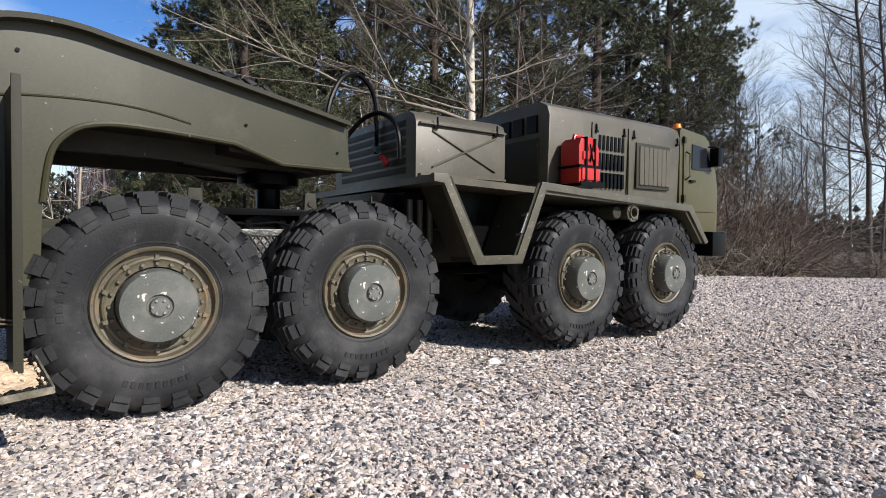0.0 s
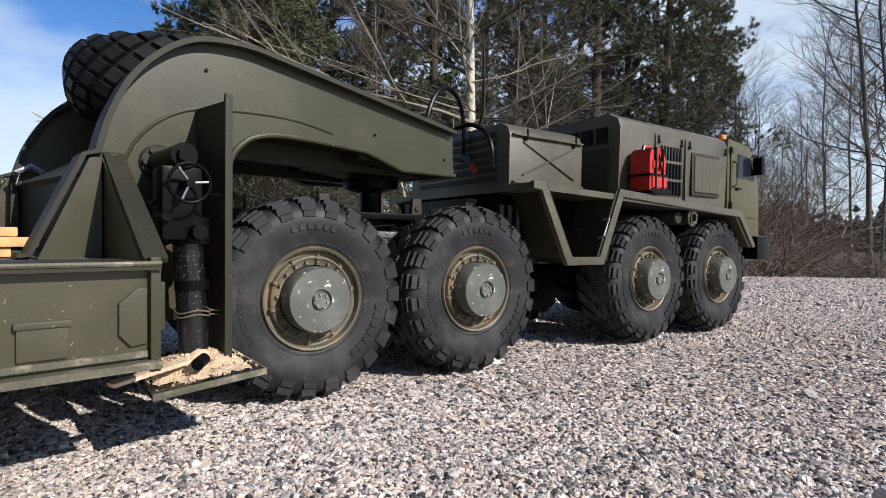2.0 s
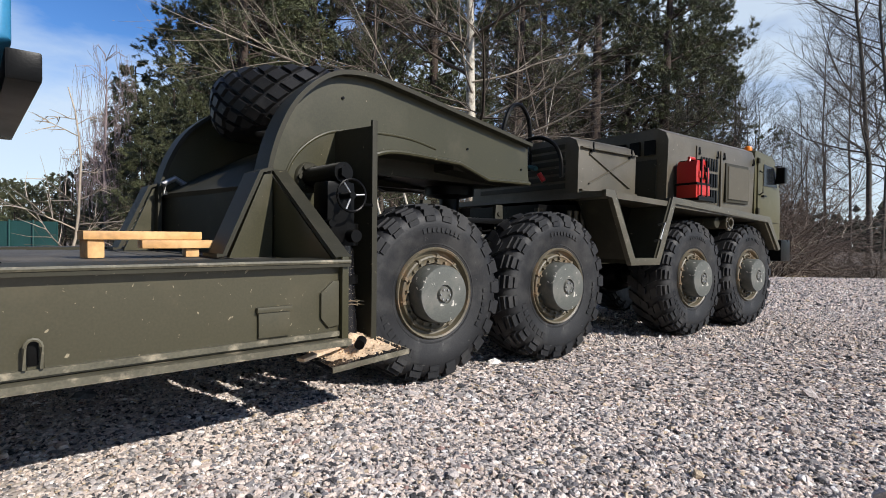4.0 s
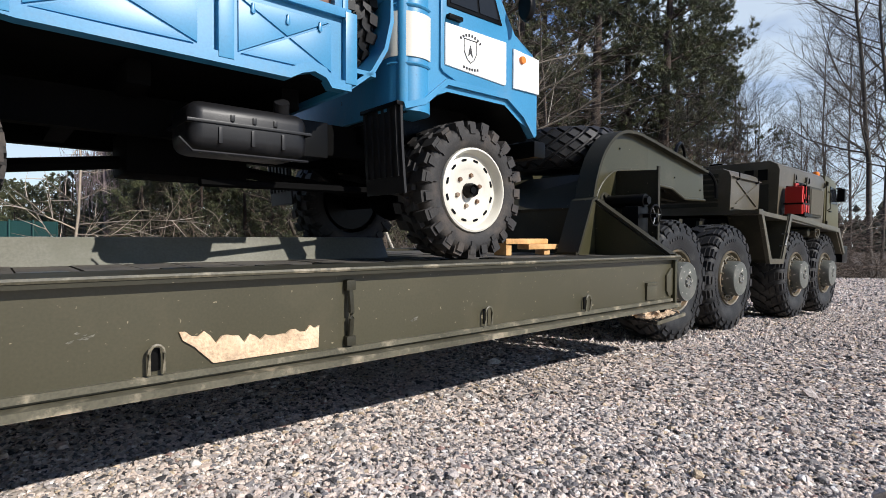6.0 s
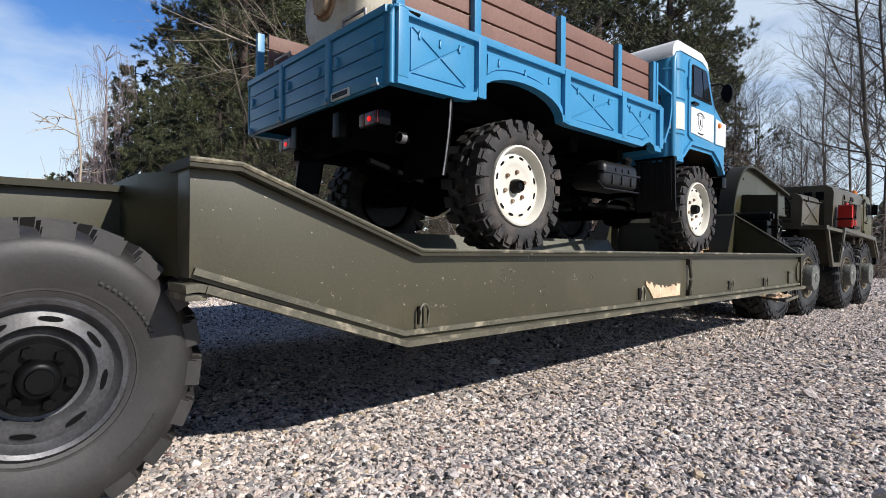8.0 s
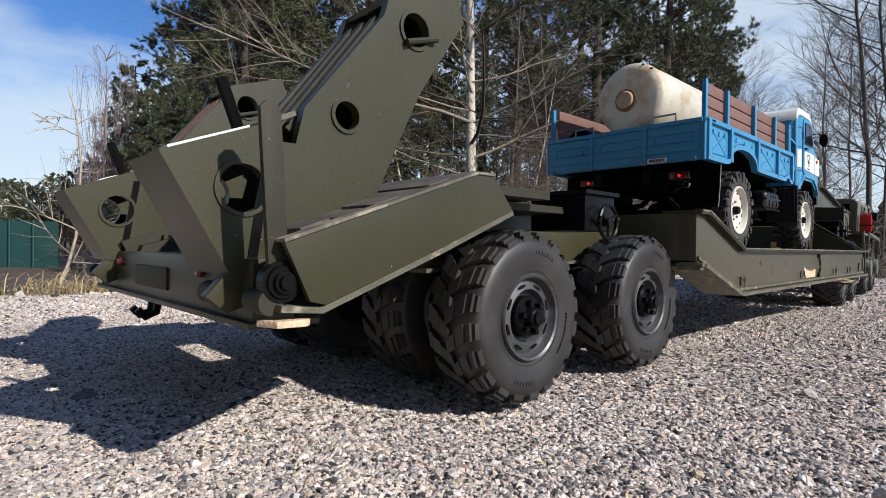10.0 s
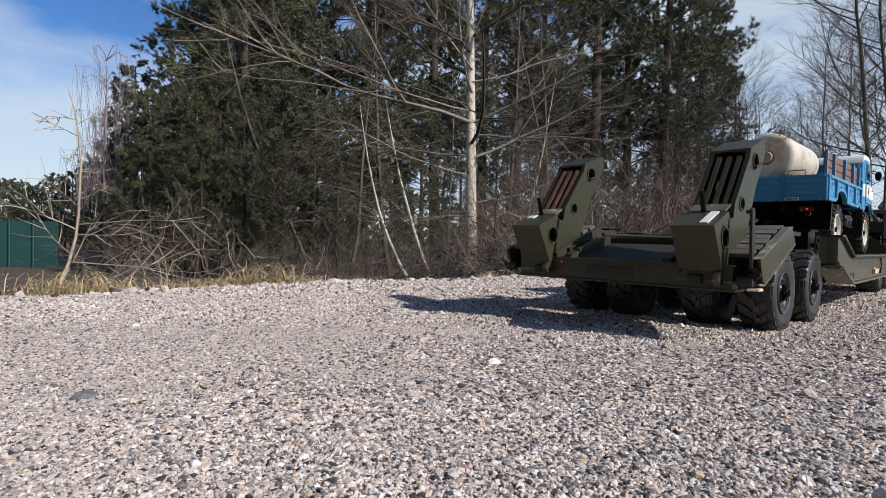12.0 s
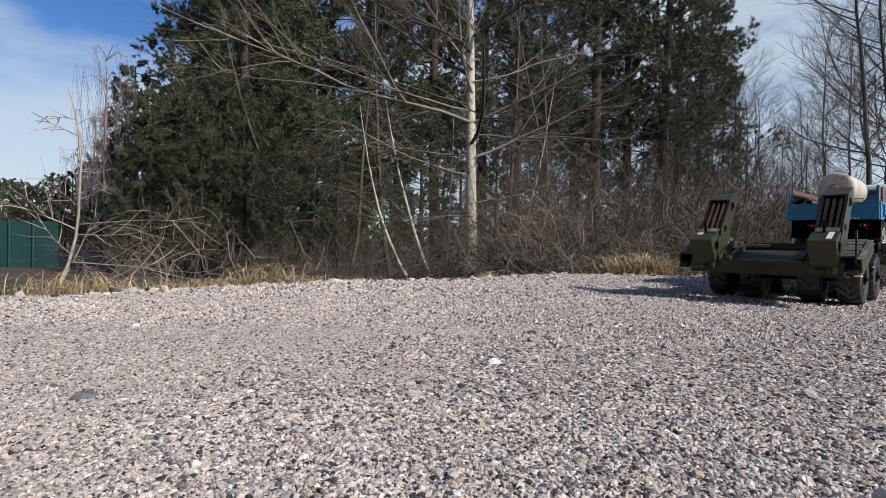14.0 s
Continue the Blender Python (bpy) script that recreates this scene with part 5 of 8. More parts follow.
        bm = slab(B(), [(-1.3015, 0.104), (-1.2965, 0.104), (-1.2865, 0.170), (-1.2915, 0.170)], off - 0.0006, off + 0.001)
        rp("seam", bm, BLACK, "dark joint between box and arm", ramp)
        bm = wedge(B(), [(-1.2925, off + 0.004, 0.1765), (-1.2925, off + 0.049, 0.1765), (-1.2725, off + 0.049, 0.186), (-1.2725, off + 0.004, 0.186), (-1.2935, off + 0.004, 0.1790), (-1.2935, off + 0.049, 0.1790), (-1.2735, off + 0.049, 0.1885), (-1.2735, off + 0.004, 0.1885)])
        rp("bent_lip", bm, EDGE, "bent lip worn bare", ramp)
        rp("carry_bar", rod(B(), (-1.203, off - 0.003, 0.242), (-1.178, off - 0.003, 0.250), 0.002, seg=8), OLIVE_DARK, parent=ramp)
        rp("locking_pin", rod(B(), (-1.290, off + 0.03, 0.170), (-1.303, off + 0.03, 0.205), 0.0035, seg=8), BLACK, parent=ramp)
        rp("hinge_ear", slab(B(), [(-1.262, 0.104), (-1.309, 0.104), (-1.320, 0.092), (-1.310, 0.083), (-1.296, 0.088)], off + 0.001, off + 0.009, bev=0.0005), OLIVE_REAR_SHADE, parent=ramp)
        if right:
            bm = slab(B(), [(-1.309, 0.178), (-1.306, 0.181), (-1.302, 0.181), (-1.299, 0.178), (-1.294, 0.100), (-1.304, 0.100)], 0.008, 0.0115, bev=0.0006)
            rod(bm, (-1.304, 0.010, 0.176), (-1.304, 0.016, 0.176), 0.0022, seg=10)
            rp("lifting_strut", bm, OLIVE_DARK, parent=ramp)
        else:
            bm = slab(B(), [(-1.27, 0.118), (-1.21, 0.136), (-1.21, 0.142), (-1.27, 0.124)], off - 0.03, off - 0.024)
            slab(bm, [(-1.27, 0.118), (-1.21, 0.136), (-1.21, 0.142), (-1.27, 0.124)], off - 0.012, off - 0.006)
            for k in range(3):
                box(bm, -1.262 + k * 0.02, -1.257 + k * 0.02, off - 0.026, off - 0.008, 0.121 + k * 0.006, 0.126 + k * 0.006)
            part("ladder_bracket", bm, OLIVE, ramp)
    # winch box with its handwheel, between the rear wheels
    for right in (True, False):
        a, b = (0.004, 0.055) if right else (flip(0.055), flip(0.004))
        bm = box(B(), -1.055, -1.012, a, b, 0.130, 0.158, 0.0015)
        slab(bm, [(-1.058, 0.158), (-1.009, 0.158), (-1.009, 0.161), (-1.058, 0.161)], a - 0.003, b + 0.003)
        wb = p("winch_box", bm, BLACK, "dark box with a handwheel")
        y = -0.003 if right else flip(-0.003)
        bm = bend(B(), [(-1.033 + 0.013 * math.cos(t * math.tau / 20), y, 0.137 + 0.013 * math.sin(t * math.tau / 20)) for t in range(21)], 0.0016, 6)
        for k in range(3):
            t = k * math.tau / 3 + 0.5
            rod(bm, (-1.033, y, 0.137), (-1.033 + 0.012 * math.cos(t), y, 0.137 + 0.012 * math.sin(t)), 0.0012, seg=6)
        rod(bm, (-1.033, y - 0.002, 0.137), (-1.033, y + (0.008 if right else -0.008), 0.137), 0.0035, seg=10)
        p("handwheel", bm, BLACK, parent=wb)
        p("frame_boss", turned(B(), [(0.0, -0.003), (0.004, -0.003), (0.004, -0.001), (0.009, -0.001), (0.009, 0.003), (0.0, 0.003)], 20, (-1.128, frame_y if right else flip(frame_y), 0.137), "y"), OLIVE)
        bm = box(B(), -1.145, -1.06, (0.02 if right else flip(0.083)), (0.083 if right else flip(0.02)), 0.143, 0.148)
        p("tyre_cover", bm, OLIVE_DARK)
    bm = B()
    for x in (-0.9073, -1.0934):
        rod(bm, (x, 0.03, 0.0652), (x, flip(0.03), 0.0652), 0.009, seg=12)
    slab(bm, [(-0.93, 0.085), (-1.0, 0.104), (-1.07, 0.085), (-1.07, 0.078), (-1.0, 0.094), (-0.93, 0.078)], 0.088, 0.098)
    slab(bm, [(-0.93, 0.085), (-1.0, 0.104), (-1.07, 0.085), (-1.07, 0.078), (-1.0, 0.094), (-0.93, 0.078)], flip(0.098), flip(0.088))
    p("bogie", bm, BLACK)
    # gooseneck
    arch = [(-0.006, 0.112), (-0.005, 0.172), (0.001, 0.197), (0.010, 0.219), (0.019, 0.233), (0.030, 0.2445), (0.042, 0.2535), (0.056, 0.2595), (0.075, 0.262), (0.095, 0.2615), (0.125, 0.257), (0.30, 0.2315)]
    arch = arch[:1] + eased(arch[1:])
    under = [(0.306, 0.1915), (0.236, 0.1905), (0.195, 0.203), (0.125, 0.2055), (0.098, 0.2025), (0.084, 0.194), (0.076, 0.180), (0.072, 0.150), (0.070, 0.072), (-0.006, 0.072)]
    under = under[:2] + eased(under[2:8]) + under[8:]
    bends = len(under) - 2
    NY = 0.098
    for right in (True, False):
        y0, y1 = (NY, NY + 0.007) if right else (flip(NY + 0.007), flip(NY))
        sh = 0.0 if right else -0.024

        def swept(pts):
            """The far plate's rear bend sits further back."""
            return [(x + sh * max(0.0, 1 - max(0.0, x + 0.006) / 0.13), z) for x, z in pts]
        def folded(bm):
            """The front of the plate is folded inwards along an upright line."""
            bmesh.ops.bisect_plane(bm, geom=bm.verts[:] + bm.edges[:] + bm.faces[:], plane_co=(0.128, 0, 0), plane_no=(1, 0, 0))
            for v in bm.verts:
                v.co.y += (1 if right else -1) * 0.035 * max(0.0, v.co.x - 0.128)
            return bm
        neck = p("gooseneck_plate", folded(slab(B(), swept(arch + under), y0, y1, bev=0.0006)), OLIVE, "curved olive gooseneck plate", smooth=1)
        f0, f1 = (NY - 0.009, NY + 0.016) if right else (flip(NY + 0.016), flip(NY - 0.009))
        p("neck_flange", folded(strip(B(), swept(arch), f0, f1, 0.0036)), OLIVE_DARK, "dark rim flange", parent=neck)
        e0, e1 = (NY - 0.0035, NY + 0.008) if right else (flip(NY + 0.008), flip(NY - 0.0035))
        yl = (NY - 0.0006) if right else flip(NY - 0.0006)
        p("lower_flange", folded(bend(B(), [(x, yl, z) for x, z in swept(under[:bends])], 0.0021, 8)), OLIVE, parent=neck)
        p("lower_web", folded(strip(B(), swept(under[:bends]), e0 + (0.0035 if right else 0.0), e1 - (0.0 if right else 0.0035), 0.0016)), OLIVE_DARK, parent=neck)
        inner = [(0.004, 0.150), (0.012, 0.180), (0.024, 0.198), (0.042, 0.211), (0.062, 0.2165), (0.10, 0.2195), (0.132, 0.2185), (0.162, 0.2135)]
        w0, w1 = (NY - 0.0015, NY + 0.001) if right else (flip(NY + 0.001), flip(NY - 0.0015))
        p("pressed_line", folded(bend(B(), [(x, (NY + 0.0002) if right else flip(NY + 0.0002), z) for x, z in swept(eased(inner))], 0.0013, 8)), OLIVE, parent=neck)
        bm = B()
        for x, z in ((0.2045, 0.2185), (0.06, 0.243), (0.291, 0.206)):
            rod(bm, (x, w0 - 0.001, z), (x, w1 + 0.001, z), 0.0012, seg=10)
        folded(bm)
        bm.transform(Matrix.Translation((0, 0.0013 if right else -0.0013, 0)))
        p("bolt_hole", bm, BLACK, parent=neck)
        # gussets from the arch to the deck
        g0, g1 = (0.003, NY) if right else (flip(NY), flip(0.003))
        tri = [(g0, 0.115), (g1, 0.115), (g1, 0.175), (g1 - 0.006, 0.175)] if right else [(g0, 0.115), (g1, 0.115), (g0 + 0.006, 0.175), (g0, 0.175)]
        p("front_gusset", slab(B(), tri, sh - 0.003, sh + 0.002, "x"), OLIVE, parent=neck)
        ln = [(g0 - 0.001, 0.1155), (g1 - 0.006, 0.1765)] if right else [(g0 + 0.006, 0.1765), (g1 + 0.001, 0.1155)]
        bm = B()
        (ya, za), (yb, zb) = ln
        nx, nz = -(zb - za), (yb - ya)
        k = 0.003 / math.hypot(nx, nz)
        wedge(bm, [(sh + a, b + nx * k * c, d + nz * k * c) for a, b, d, c in ((-0.003, ya, za, 0), (0.008, ya, za, 0), (0.008, yb, zb, 0), (-0.003, yb, zb, 0), (-0.003, ya, za, 1), (0.008, ya, za, 1), (0.008, yb, zb, 1), (-0.003, yb, zb, 1))])
        p("gusset_flange", bm, OLIVE_DARK, parent=neck)
        c0, c1 = (NY - 0.010, NY - 0.004)  if right else (flip(NY + 0.004), flip(NY - 0.002))
        p("rear_brace", slab(B(), [(sh - 0.004, 0.115), (sh - 0.004, 0.175), (sh - 0.010, 0.175), (sh - 0.035, 0.115)], c0, c1), OLIVE, parent=neck)
        p("brace_flange", strip(B(), [(sh - 0.044, 0.1155), (sh - 0.038, 0.1165), (sh - 0.012, 0.1755), (sh - 0.004, 0.178)], c0 - 0.003, c1 + 0.020, 0.0028), OLIVE_DARK, parent=neck)
        # landing leg, with channel beside it
        s = 1 if right else -1
        yc = 0.058 if right else flip(0.058)
        bm = slab(B(), [(min(yc - 0.012 * s, yc + 0.040 * s), 0.052), (max(yc - 0.012 * s, yc + 0.040 * s), 0.052), (max(yc - 0.012 * s, yc + 0.040 * s), 0.215), (min(yc - 0.012 * s, yc + 0.040 * s), 0.212)], 0.0535, 0.0565, "x")
        chan = p("channel_post", bm, OLIVE_DARK, "upright channel post beside the landing leg")
        ye = yc - 0.012 * s
        p("post_lip", box(B(), 0.0525, 0.0570, min(ye, ye - 0.0025 * s), max(ye, ye - 0.0025 * s), 0.050, 0.216, 0.0004), OLIVE_DARK, parent=chan)
        bm = rod(B(), (0.0395, yc, 0.052), (0.034, yc, 0.150), 0.0086, seg=24)
        leg = p("landing_leg", bm, BLACK_WORN, "black landing leg, chipped near its foot")
        bm = box(B(), 0.018, 0.041, yc - 0.010, yc + 0.011, 0.126, 0.170, 0.004)
        rod(bm, (0.030, yc - 0.012 * s, 0.176), (0.030, yc + 0.036 * s, 0.176), 0.0075, seg=16)
        rod(bm, (0.030, yc - 0.016 * s, 0.176), (0.030, yc - 0.010 * s, 0.176), 0.0048, seg=6)
        rod(bm, (0.037, yc, 0.124), (0.037, yc, 0.140), 0.0108, seg=18)
        rod(bm, (0.038, yc, 0.096), (0.038, yc, 0.102), 0.0100, seg=18)
        rod(bm, (0.037, yc - 0.018 * s, 0.131), (0.037, yc, 0.131), 0.0045, 0.0052, 14)
        rod(bm, (0.020, yc - 0.014 * s, 0.140), (0.020, yc, 0.140), 0.0028, seg=12)
        p("gear_housing", bm, BLACK, parent=leg)
        bm, spokes = B(), B()
        cy = yc - 0.024 * s
        bend(bm, [(0.029 + 0.0112 * math.cos(t * math.tau / 28), cy, 0.159 + 0.0112 * math.sin(t * math.tau / 28)) for t in range(29)], 0.0010, 8)
        for k in range(3):
            t = k * math.tau / 3 + 0.1
            rod(spokes, (0.029, cy, 0.159), (0.029 + 0.0110 * math.cos(t), cy, 0.159 + 0.0110 * math.sin(t)), 0.0007, seg=8)
        rod(bm, (0.029, cy - 0.002 * s, 0.159), (0.030, yc, 0.159), 0.0024, seg=12)
        rod(bm, (0.039, cy, 0.153), (0.044, cy - 0.004 * s, 0.1525), 0.0012, seg=8)
        p("hand_wheel", bm, BLACK, "black spoked handwheel", parent=leg)
        p("spoke", spokes, STEEL, "bare steel spoke", parent=leg)
        bm = bend(B(), [(0.020 + 0.0125 * math.cos(t * math.tau / 28), yc + 0.004 * s, 0.136 + 0.0125 * math.sin(t * math.tau / 28)) for t in range(29)], 0.0014, 8)
        p("gear_wheel", bm, BLACK, parent=leg)
        fl = turned(B(), [(0.0, -0.002), (0.0105, -0.002), (0.012, -0.0005), (0.0125, 0.003), (0.0, 0.003)], 32, (0.030, NY if right else flip(NY), 0.176), "y")
        flange = p("pivot_flange", fl, OLIVE_DARK, parent=leg)
        bm = B()
        for k in range(6):
            t = k * math.tau / 6
            q = (0.030 + 0.0085 * math.cos(t), 0.176 + 0.0085 * math.sin(t))
            yb0 = NY - 0.003 if right else flip(NY - 0.003)
            rod(bm, (q[0], yb0, q[1]), (q[0], yb0 - 0.0015 * s, q[1]), 0.0022, 0.0019, 8)
        p("bolt_circle", bm, OLIVE_DARK, parent=leg)
        for z in (0.083, 0.0805):
            bm = B()
            bend(bm, [(0.038 + 0.0100 * math.cos(t), yc + 0.0100 * math.sin(t), z + 0.001 * math.sin(3 * t)) for t in [k * math.tau / 16 for k in range(17)]], 0.00055, 5)
            rod(bm, (0.047, yc - 0.003 * s, z), (0.058, yc - 0.003 * s, z - 0.002), 0.0005, seg=5)
            p("wire_tie", bm, RIM_OLIVE, parent=leg)
        m = Matrix.Translation((0.036, yc, 0.050)) @ Matrix.Rotation(radians(-4), 4, "Y") @ Matrix.Rotation(radians(4 * s), 4, "X")
        bm = box(B(), -0.031, 0.031, -0.040, 0.030, -0.0025, 0.001, 0.0008, m)
        foot = p("foot_plate", bm, BLACK_WORN, "thin foot plate edged with bare wood", parent=leg)
        bm = box(B(), -0.031, 0.0315, -0.0408 if right else 0.0295, -0.0395 if right else 0.0308, -0.0028, 0.0010, 0.0004, m)
        box(bm, 0.0303, 0.0316, -0.040, 0.030, -0.0028, 0.0010, 0.0004, m)
        p("foot_edging", bm, EDGE_BARE, "worn pale edging", parent=leg)
        stick = Matrix.Translation((0.010, yc - 0.024 * s, 0.053)) @ Matrix.Rotation(radians(12 * s), 4, "Z") @ Matrix.Rotation(radians(-7), 4, "Y")
        p("loose_batten", box(B(), -0.022, 0.020, -0.0035, 0.0035, 0.0, 0.0022, 0.0004, stick), RAW_WOOD, "pale wooden batten", parent=leg)
        p("batten_bolt", rod(B(), (0.030, yc - 0.033 * s, 0.0565), (0.036, yc - 0.027 * s, 0.058), 0.0036, seg=12), BLACK, parent=leg)
        random.seed(11)
        bm, n = B(), 34
        grid = []
        for i in range(n + 1):
            row = []
            for j in range(n + 1):
                x, y = -0.0295 + 0.059 * i / n, -0.0385 + 0.067 * j / n
                rim = max(abs(2 * i / n - 1), abs(2 * j / n - 1)) ** 6
                lump = noise.noise(Vector((x * 150, y * 150, 3.0))) * 0.0022 + noise.noise(Vector((x * 420, y * 420, 9.0))) * 0.0011
                h = 0.0014 + 0.0085 * math.exp(-(((x - 0.004) / 0.017) ** 2 + ((y + 0.004 * s) / 0.017) ** 2)) + lump
                row.append(bm.verts.new(m @ Vector((x, y, max(0.0002, h * (1 - rim))))))
            grid.append(row)
        for i in range(n):
            for j in range(n):
                bm.faces.new((grid[i][j], grid[i + 1][j], grid[i + 1][j + 1], grid[i][j + 1]))
        for k in range(420):
            x, y, r = random.gauss(0, 0.015), random.gauss(-0.008 * s, 0.015), random.uniform(0.0003, 0.0010)
            x, y = max(-0.028, min(0.028, x)), max(-0.037, min(0.027, y))
            bmesh.ops.create_icosphere(bm, subdivisions=1, radius=r, matrix=m @ Matrix.Translation((x, y, 0.0016 + 0.0085 * math.exp(-(((x - 0.004) / 0.017) ** 2 + ((y + 0.004 * s) / 0.017) ** 2)))))
        tagged(p("caked_sand", bm, SAND, "sand caked on the foot plate", parent=leg, smooth=0), kind="stuff")
        bm = slab(B(), [(0.003, 0.074), (0.020, 0.074), (0.020, 0.102), (0.003, 0.102)], min(yc - 0.01, yc + 0.03), max(yc - 0.01, yc + 0.03), bev=0.001)
        p("leg_bracket", bm, OLIVE, parent=leg)
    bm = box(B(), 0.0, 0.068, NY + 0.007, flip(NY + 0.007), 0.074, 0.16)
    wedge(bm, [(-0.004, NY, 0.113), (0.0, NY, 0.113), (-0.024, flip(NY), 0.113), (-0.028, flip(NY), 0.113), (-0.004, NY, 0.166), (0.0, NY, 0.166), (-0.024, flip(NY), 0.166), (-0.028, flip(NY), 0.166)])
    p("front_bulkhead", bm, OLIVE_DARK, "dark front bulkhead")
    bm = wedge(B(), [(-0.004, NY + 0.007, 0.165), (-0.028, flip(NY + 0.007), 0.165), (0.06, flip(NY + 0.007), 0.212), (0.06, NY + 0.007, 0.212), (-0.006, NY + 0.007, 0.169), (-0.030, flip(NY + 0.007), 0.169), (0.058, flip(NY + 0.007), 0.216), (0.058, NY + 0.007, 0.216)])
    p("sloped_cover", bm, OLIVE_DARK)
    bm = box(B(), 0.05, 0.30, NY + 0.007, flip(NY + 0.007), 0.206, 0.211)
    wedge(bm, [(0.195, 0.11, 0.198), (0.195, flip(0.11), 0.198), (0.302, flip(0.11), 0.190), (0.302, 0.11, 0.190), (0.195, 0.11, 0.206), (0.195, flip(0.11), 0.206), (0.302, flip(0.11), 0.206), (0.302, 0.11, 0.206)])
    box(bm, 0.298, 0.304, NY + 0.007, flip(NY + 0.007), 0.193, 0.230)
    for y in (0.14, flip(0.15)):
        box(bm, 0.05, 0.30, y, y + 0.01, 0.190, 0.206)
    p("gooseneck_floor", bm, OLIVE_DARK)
    p("kingpin", turned(B(), [(0.03, 0.190), (0.03, 0.180), (0.012, 0.176), (0.012, 0.150), (0.015, 0.146), (0.0, 0.146)], 20, (0.268, TC, 0), "z"), BLACK)
    p("eye_bolt", bend(B(), [(-0.028, 0.27, 0.168), (-0.030, 0.27, 0.178), (-0.020, 0.27, 0.184), (-0.010, 0.27, 0.178), (-0.010, 0.27, 0.172)], 0.003), STEEL)
    # wheels: two axles with four wheels each
    first = trailer_wheel(root, -1.0934, 0.022, 0.0652)
    wheels = [(first, False)]
    for x in (-0.9073, -1.0934):
        for y, left in ((0.022, False), (0.104, False), (flip(0.104), True), (flip(0.022), True)):
            if x == -1.0934 and y == 0.022:
                continue
            wheels.append((copy_part(first, root, (x, y, 0.0652), left), left))
    return root, wheels


# ---- the lorry on the trailer ----
GY = 0.164
GO = (-0.43, GY, 0.1165)


def lorry_wheel(parent, x, y, z, r=0.0565, w=0.040):
    bm = turned(B(), [(0.006, 0.014), (0.030, 0.014), (0.030, 0.034), (0.006, 0.034), (0.006, 0.014)], 24)
    o = Vector((x, y, z))
    bm.transform(Matrix.Translation(o))
    hub = part("wheel", bm, BLACK, parent, org=(x, y, z))

    def sub(name, b, mat, label=""):
        b.transform(Matrix.Translation(o))
        return part(name, b, mat, hub, label)
    sub("tyre", mud_tyre(r, w), RUBBER_MUD, "muddy deep-lug off-road tyre")
    sub("rim", turned(B(), [(0.0325, 0.010), (0.0345, 0.003), (0.0340, 0.0005), (0.0325, 0.0), (0.0312, 0.0015), (0.0303, 0.0055), (0.0294, 0.0074), (0.0282, 0.0078), (0.0264, 0.0068), (0.0228, 0.0064), (0.0180, 0.0078), (0.0160, 0.0086), (0.0, 0.0086)], 48), CREAM, "cream steel rim with slots and rusty nuts")
    bm = B()
    for k in range(12):
        q = Matrix.Rotation((k + 0.5) * math.tau / 12, 4, "Y")
        pts = [(0.0249 + 0.0012 * max(-0.8, min(0.8, 1.3 * math.cos(a))), 0.0029 * math.sin(a)) for a in [j * math.tau / 10 for j in range(10)]]
        lo = [bm.verts.new(q @ Vector((a, 0.0098, b))) for a, b in pts]
        hi = [bm.verts.new(q @ Vector((a, 0.0061, b))) for a, b in pts]
        bm.faces.new(lo), bm.faces.new(hi[::-1])
        for i in range(10):
            bm.faces.new((lo[i], lo[(i + 1) % 10], hi[(i + 1) % 10], hi[i]))
    sub("slot_ring", bm, BLACK)
    bm = B()
    for k in range(6):
        a = (k + 0.3) * math.tau / 6
        rod(bm, (0.0128 * math.cos(a), 0.0098, 0.0128 * math.sin(a)), (0.0128 * math.cos(a), 0.0064, 0.0128 * math.sin(a)), 0.0021, 0.0017, 6)
    sub("nut_ring", bm, OLD_NUT, "rusty wheel nut")
    sub("hub", turned(B(), [(0.0062, 0.0098), (0.0060, 0.004), (0.0048, 0.001), (0.0030, 0.003), (0.0028, 0.002), (0.0, 0.002)], 20), BLACK, "black axle nut")
    return hub


